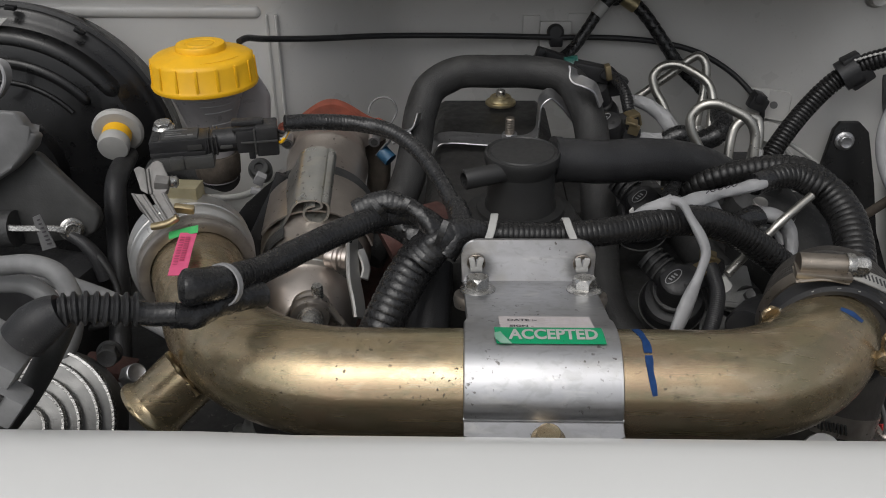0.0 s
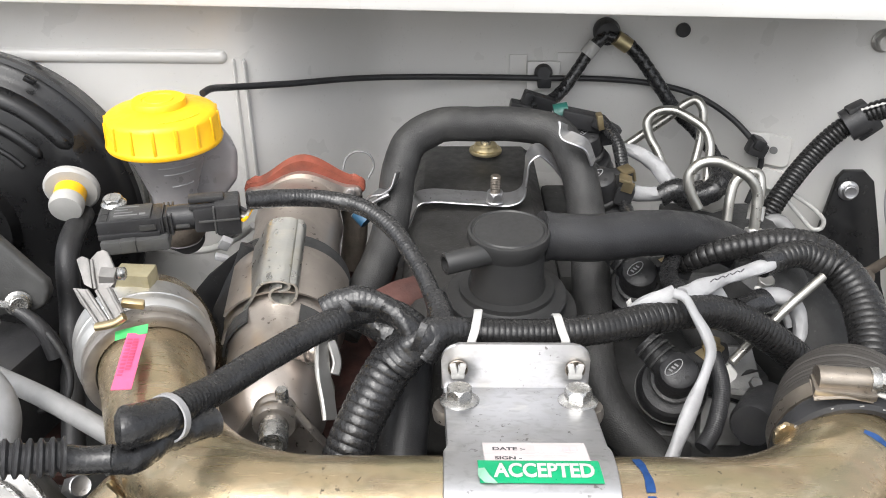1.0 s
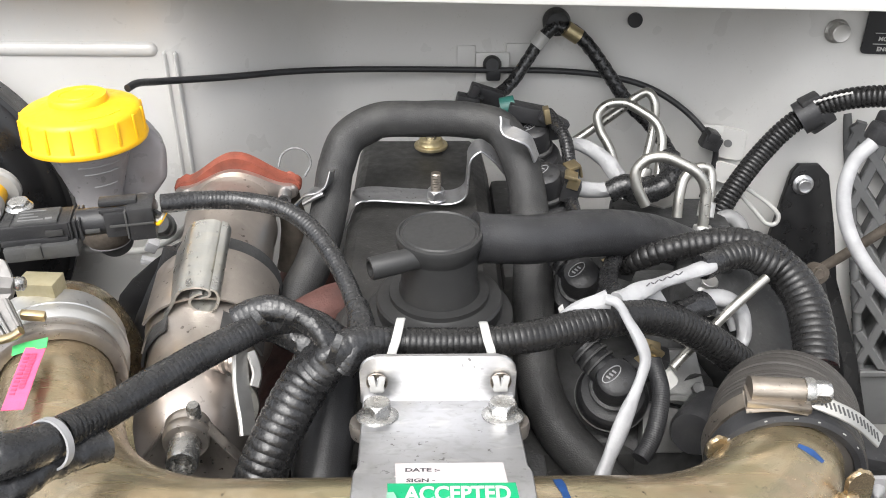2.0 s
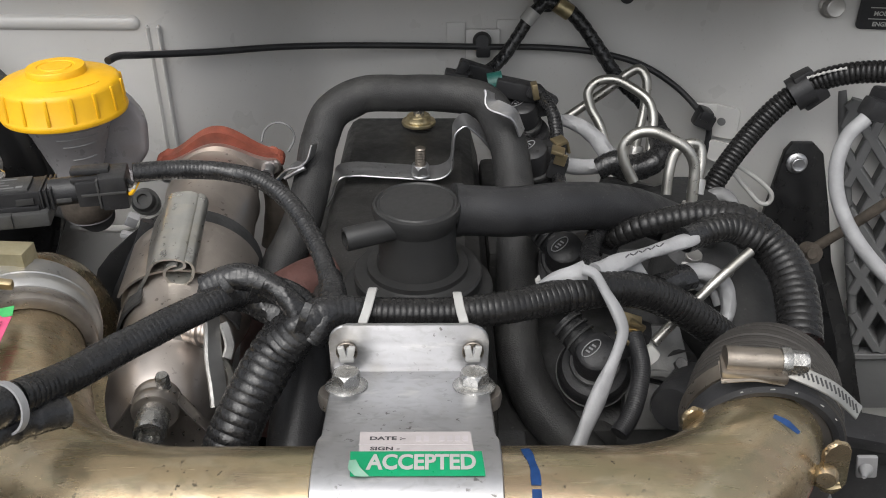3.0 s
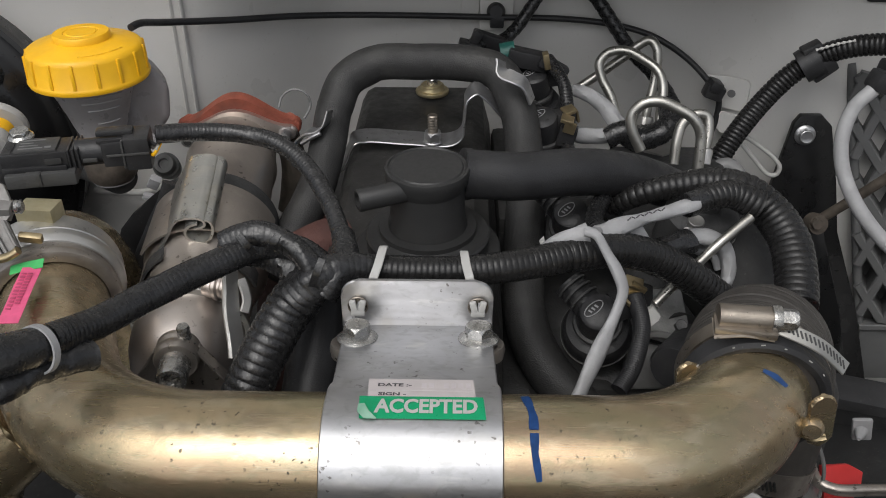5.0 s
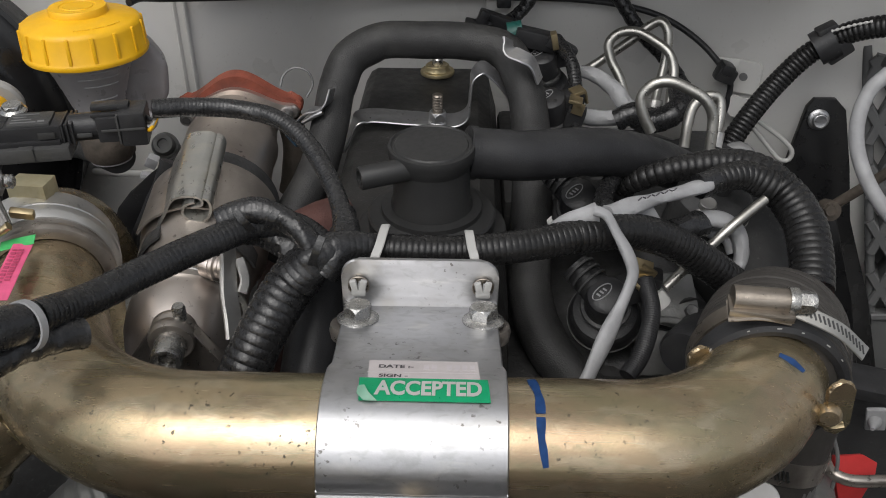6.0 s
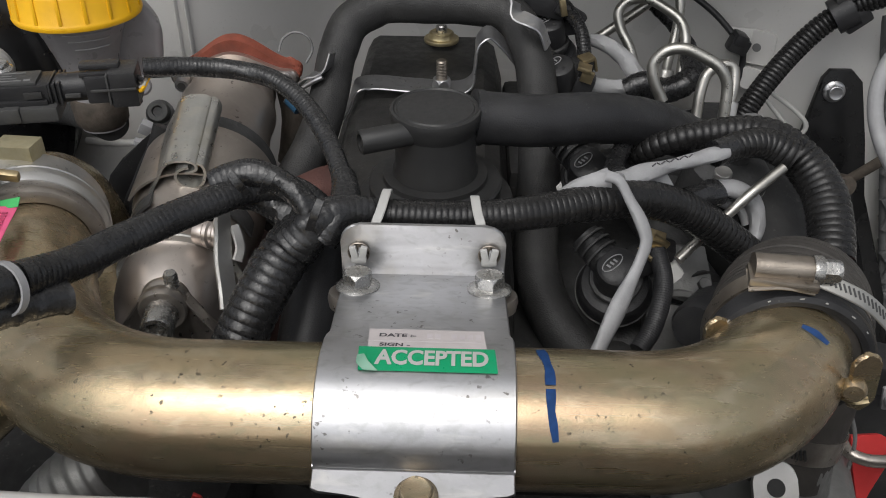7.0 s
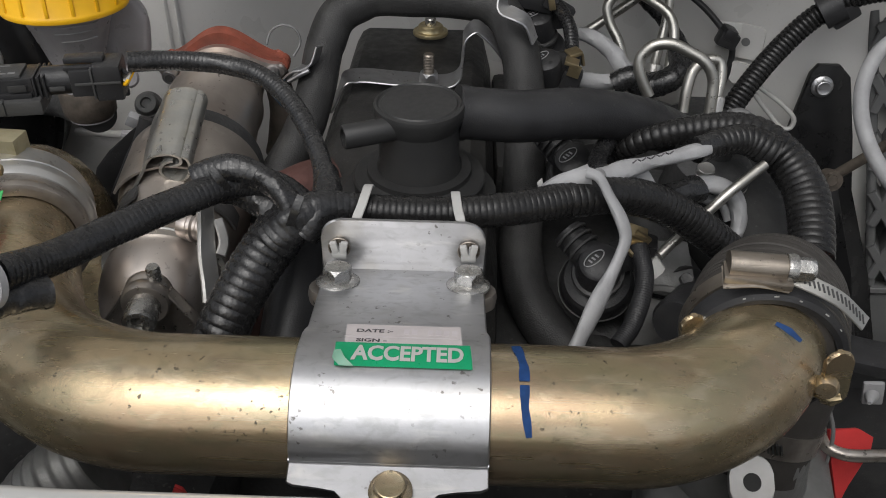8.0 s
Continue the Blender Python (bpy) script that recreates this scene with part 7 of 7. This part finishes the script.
part("body", box((0.1579, 0.5880, 0.8608), (0.015, 0.015, 0.018), (0, 14, -10), 0.002), M_PLAST, gold2)
gold3 = thing("gold_connector", (0.1314, 0.7650, 0.8969), "black connector with bright gold clip", "connector")
part("clip", join(box((0.1314, 0.7640, 0.9019), (0.010, 0.012, 0.003), (0, 14, -10), 0.0006), box((0.1333, 0.7620, 0.8959), (0.009, 0.003, 0.009), (0, 14, -10), 0.0006)), M_BRASS_B, gold3)
part("body", box((0.1327, 0.7700, 0.8862), (0.014, 0.014, 0.016), (0, 14, -10), 0.002), M_PLAST, gold3)
gold4 = thing("gold_connector", (0.1239, 0.8400, 0.9201), "black connector with tan clip near the firewall", "connector")
part("body", join(box((0.1056, 0.8450, 0.9207), (0.034, 0.016, 0.014), (0, 12, 0), 0.002), box((0.1262, 0.8380, 0.9170), (0.026, 0.012, 0.010), (0, 30, 0), 0.002)), M_PLAST, gold4)
part("clip", box((0.1197, 0.8320, 0.9239), (0.005, 0.010, 0.013), (0, -12, 0), 0.0008), M_BRASS_B, gold4)
part("seal", lathe([(0.004, -0.006), (0.009, -0.006), (0.009, 0.006), (0.004, 0.006)], vec((0.0894, 0.8500, 0.9238)), (1, 0, 0.2), 20), M_TEAL, gold4, "dark teal rubber seal")
solo("return_hose", tube([(0.1535, 0.5760, 0.8720), (0.1560, 0.5620, 0.8630), (0.1535, 0.5500, 0.8550), (0.1475, 0.5380, 0.8450), (0.1400, 0.5290, 0.8400)], 0.0050, 18, ridge=0.00012, pitch=0.0014, wobble=0.06), M_RUBBER, "short black rubber return hose", "hose")

# grey tape wraps and rods
wrap = thing("taped_lead", (0.1265, 0.5550, 0.9280), "pale grey taped lead crossing the loom", "wiring")
part("upper_wrap", tube([(0.1245, 0.5600, 0.9243), (0.1331, 0.5660, 0.9232), (0.1454, 0.5750, 0.9227), (0.1639, 0.5880, 0.9204), (0.1881, 0.6020, 0.9201)], lambda s: 0.0052 - 0.0010 * s + 0.0008 * math.sin(9 * s), 16, 0.002, squash=0.75, wobble=0.2), M_LGREY, wrap)
part("pen_mark", join(*[tube([vec((0.1407, 0.5660, 0.9296)) * (1 - k / 9) + vec((0.1652, 0.5830, 0.9272)) * (k / 9) + vec((0, -0.001, 0.0012 * (k % 2))), vec((0.1407, 0.5660, 0.9296)) * (1 - (k + 0.7) / 9) + vec((0.1652, 0.5830, 0.9272)) * ((k + 0.7) / 9) + vec((0, -0.001, 0.0012 * ((k + 1) % 2)))], 0.0004, 5) for k in range(9)]), M_INK, wrap, "unreadable dark pen strokes")
part("left_wrap", tube([(0.0937, 0.5520, 0.9198), (0.1001, 0.5520, 0.9240), (0.1083, 0.5520, 0.9269), (0.1177, 0.5530, 0.9291)], lambda s: 0.0018 + 0.0034 * s, 14, 0.002, wobble=0.3), M_LGREY, wrap)
part("flap", prism([(0.1329, 0.5700, 0.9154), (0.1412, 0.5750, 0.9179), (0.1533, 0.5800, 0.9169), (0.1580, 0.5800, 0.9095)], (0, 0.0015, 0), 0.0003), M_LGREY, wrap)
part("white_end", prism([(0.0924, 0.5530, 0.9227), (0.0947, 0.5530, 0.9255), (0.0962, 0.5530, 0.9202), (0.0938, 0.5530, 0.9192)], (0, 0.002, 0), 0.0003), M_NYLON, wrap)
part("tail", tube([(0.1153, 0.5460, 0.9339), (0.1203, 0.5440, 0.9331), (0.1264, 0.5400, 0.9246), (0.1324, 0.5350, 0.9154), (0.1350, 0.5300, 0.9075), (0.1322, 0.5240, 0.9003), (0.1256, 0.5140, 0.8900), (0.1177, 0.5020, 0.8794), (0.1110, 0.4920, 0.8686), (0.1051, 0.4800, 0.8616)], lambda s: 0.0036 + 0.0014 * min(1, max(0, s - 0.35) * 3) - 0.0006 * math.sin(s * 17), 18, 0.002, squash=0.72, wobble=0.12), M_LGREY, wrap, "flattened pale grey sleeve hanging down")
curl2 = thing("taped_curl", (0.2006, 0.6000, 0.8897), "curl of pale grey tape round the loom end", "wiring")
part("wrap", tube([(0.1827, 0.6000, 0.8967), (0.1917, 0.6060, 0.8955), (0.2021, 0.6080, 0.8928), (0.2116, 0.6080, 0.8848), (0.2151, 0.6040, 0.8759), (0.2137, 0.5980, 0.8687), (0.2085, 0.5920, 0.8657)], lambda s: 0.0050 + 0.0018 * math.sin(math.pi * s), 16, 0.0015, squash=0.75, wobble=0.22), M_LGREY, curl2)
part("wrap", tube([(0.1871, 0.6060, 0.8899), (0.1987, 0.6120, 0.8814), (0.2068, 0.6120, 0.8781), (0.2112, 0.6080, 0.8708)], lambda s: 0.0045, 14, 0.0015, squash=0.7, wobble=0.25), M_LGREY, curl2)
part("tape", tube([(0.1664, 0.5800, 0.9012), (0.1772, 0.5860, 0.9021), (0.1831, 0.5900, 0.9013)], 0.0075, 14, 0.002, wobble=0.3), M_TAPE, curl2)
rd = thing("dipstick_rod", (0.1974, 0.6000, 0.8776), "bright steel rod with a white tag at its end", "rod")
part("rod", tube([(0.2231, 0.6060, 0.9089), (0.2032, 0.5950, 0.8967), (0.1905, 0.5900, 0.8849), (0.1740, 0.5820, 0.8712), (0.1664, 0.5770, 0.8653)], 0.0029, 14), M_LINE, rd)
part("tag", prism([(0.1589, 0.5760, 0.8594), (0.1659, 0.5780, 0.8630), (0.1703, 0.5740, 0.8585), (0.1688, 0.5720, 0.8566), (0.1595, 0.5680, 0.8504)], (0, 0.003, 0), 0.0006), M_NYLON, rd, "white folded tag")

# looms on the right
rloom = thing("injection_loom", (0.2349, 0.5600, 0.8887), "black corrugated injection loom dropping behind the elbow", "wiring loom")
part("conduit", tube([(0.1430, 0.6650, 0.8780), (0.1564, 0.6450, 0.8988), (0.1689, 0.6400, 0.9073), (0.1894, 0.6400, 0.9121), (0.2096, 0.6380, 0.9148), (0.2250, 0.6300, 0.9140), (0.2392, 0.6200, 0.9050), (0.2477, 0.6050, 0.8948), (0.2481, 0.5850, 0.8836), (0.2442, 0.5650, 0.8736)], lambda s: 0.0072 + 0.0050 * min(1, max(0, s - 0.25) * 2.2), 24, ridge=0.0007, pitch=0.0046, wobble=0.02), M_LOOM, rloom)
part("conduit", tube([(0.1855, 0.6040, 0.9183), (0.1989, 0.6120, 0.9193), (0.2142, 0.6180, 0.9176), (0.2296, 0.6150, 0.9116)], lambda s: 0.0068 + 0.003 * s, 20, ridge=0.0009, pitch=0.0040), M_LOOM, rloom)
part("tape", tube([(0.1817, 0.6020, 0.9186), (0.1930, 0.6080, 0.9191)], 0.0074, 16, wobble=0.15), M_TAPE, rloom)

# injection pipes
def injection_pipe(p):
    """A bent fuel pipe along p with its union nut at the last point."""
    ob = thing("injection_pipe", p[-1], "bent bright steel injection pipe", "fuel pipe", "injection pipes")
    part("tube", tube(p, 0.0041, 16, 0.002), M_LINE, ob)
    d = vec(p[-2]) - vec(p[-1])
    part("nut", hexhead(vec(p[-1]) - d / np.linalg.norm(d) * 0.004, d, 0.013, 0.012), M_ALU, ob)


injection_pipe(((0.1875, 0.8650, 0.8640), (0.1823, 0.8720, 0.8780), (0.1742, 0.8800, 0.8917), (0.1719, 0.8850, 0.9033), (0.1793, 0.8870, 0.9118), (0.1934, 0.8850, 0.9145), (0.2078, 0.8800, 0.9092), (0.2210, 0.8720, 0.9009), (0.2255, 0.8650, 0.8887), (0.2236, 0.8550, 0.8694), (0.2208, 0.8400, 0.8442)))
injection_pipe(((0.1860, 0.7480, 0.8843), (0.1783, 0.7520, 0.8991), (0.1776, 0.7550, 0.9096), (0.1844, 0.7560, 0.9181), (0.1963, 0.7550, 0.9208), (0.2095, 0.7520, 0.9167), (0.2219, 0.7480, 0.9100), (0.2277, 0.7450, 0.9001), (0.2281, 0.7400, 0.8841), (0.2272, 0.7350, 0.8655)))
injection_pipe(((0.1544, 0.8950, 0.8742), (0.1744, 0.9000, 0.8868), (0.1979, 0.9000, 0.9053), (0.2092, 0.9000, 0.9156), (0.2169, 0.8980, 0.9194), (0.2226, 0.8930, 0.9129), (0.2221, 0.8850, 0.8889), (0.2169, 0.8750, 0.8663), (0.2148, 0.8700, 0.8511)))
injection_pipe(((0.2196, 0.7750, 0.8599), (0.2214, 0.7820, 0.8772), (0.2255, 0.7880, 0.8890), (0.2347, 0.7900, 0.8958), (0.2437, 0.7900, 0.8949), (0.2458, 0.7850, 0.8846), (0.2420, 0.7750, 0.8649)))
base = thing("pipe_union", (0.2161, 0.8200, 0.8546), "dull metal injection pump union", "union")
part("flange", lathe([(0.008, 0.004), (0.016, 0.003), (0.017, 0.0), (0.017, -0.012)], vec((0.2202, 0.8300, 0.8488)), (0, -0.2, 1), 6), M_ALU, base)
part("block", box(vec((0.2133, 0.8100, 0.8426)) + vec((0.01, 0, -0.02)), (0.09, 0.05, 0.05), (0, 0, 0), 0.004), M_CAST, base)
lead = thing("rail_lead", (0.1711, 0.8000, 0.8728), "grey taped sensor lead with black bundle", "wiring")
part("wrap", tube([(0.1456, 0.8500, 0.8918), (0.1587, 0.8400, 0.8907), (0.1706, 0.8300, 0.8848), (0.1811, 0.8200, 0.8729)], lambda s: 0.0052 + 0.002 * s, 14, 0.002, wobble=0.2), M_LGREY, lead)
part("wrap", tube([(0.1427, 0.8000, 0.8737), (0.1575, 0.8000, 0.8717), (0.1711, 0.8000, 0.8728)], 0.006, 14, 0.002, wobble=0.2), M_LGREY, lead)
part("taped_run", tube([(0.1690, 0.8000, 0.8703), (0.1821, 0.8000, 0.8763), (0.1944, 0.8000, 0.8688), (0.2118, 0.8000, 0.8754), (0.2214, 0.8100, 0.8809), (0.2233, 0.8300, 0.8874)], 0.0090, 20, wrap=0.0009, pitch=0.009, wobble=0.15), M_TAPE, lead)

# dark mass low in the bay
gearbox = thing("gearbox_housing", (-0.05, 0.70, 0.33), "dark grimy housing low in the bay", "housing")
part("casing", box((0.05, 0.72, 0.50), (0.5, 0.36, 0.34), (0, 0, 0), 0.02), M_DARK, gearbox)
part("bell", box((-0.30, 0.66, 0.53), (0.42, 0.28, 0.36), (0, 0, 0), 0.03), M_DARK, gearbox)
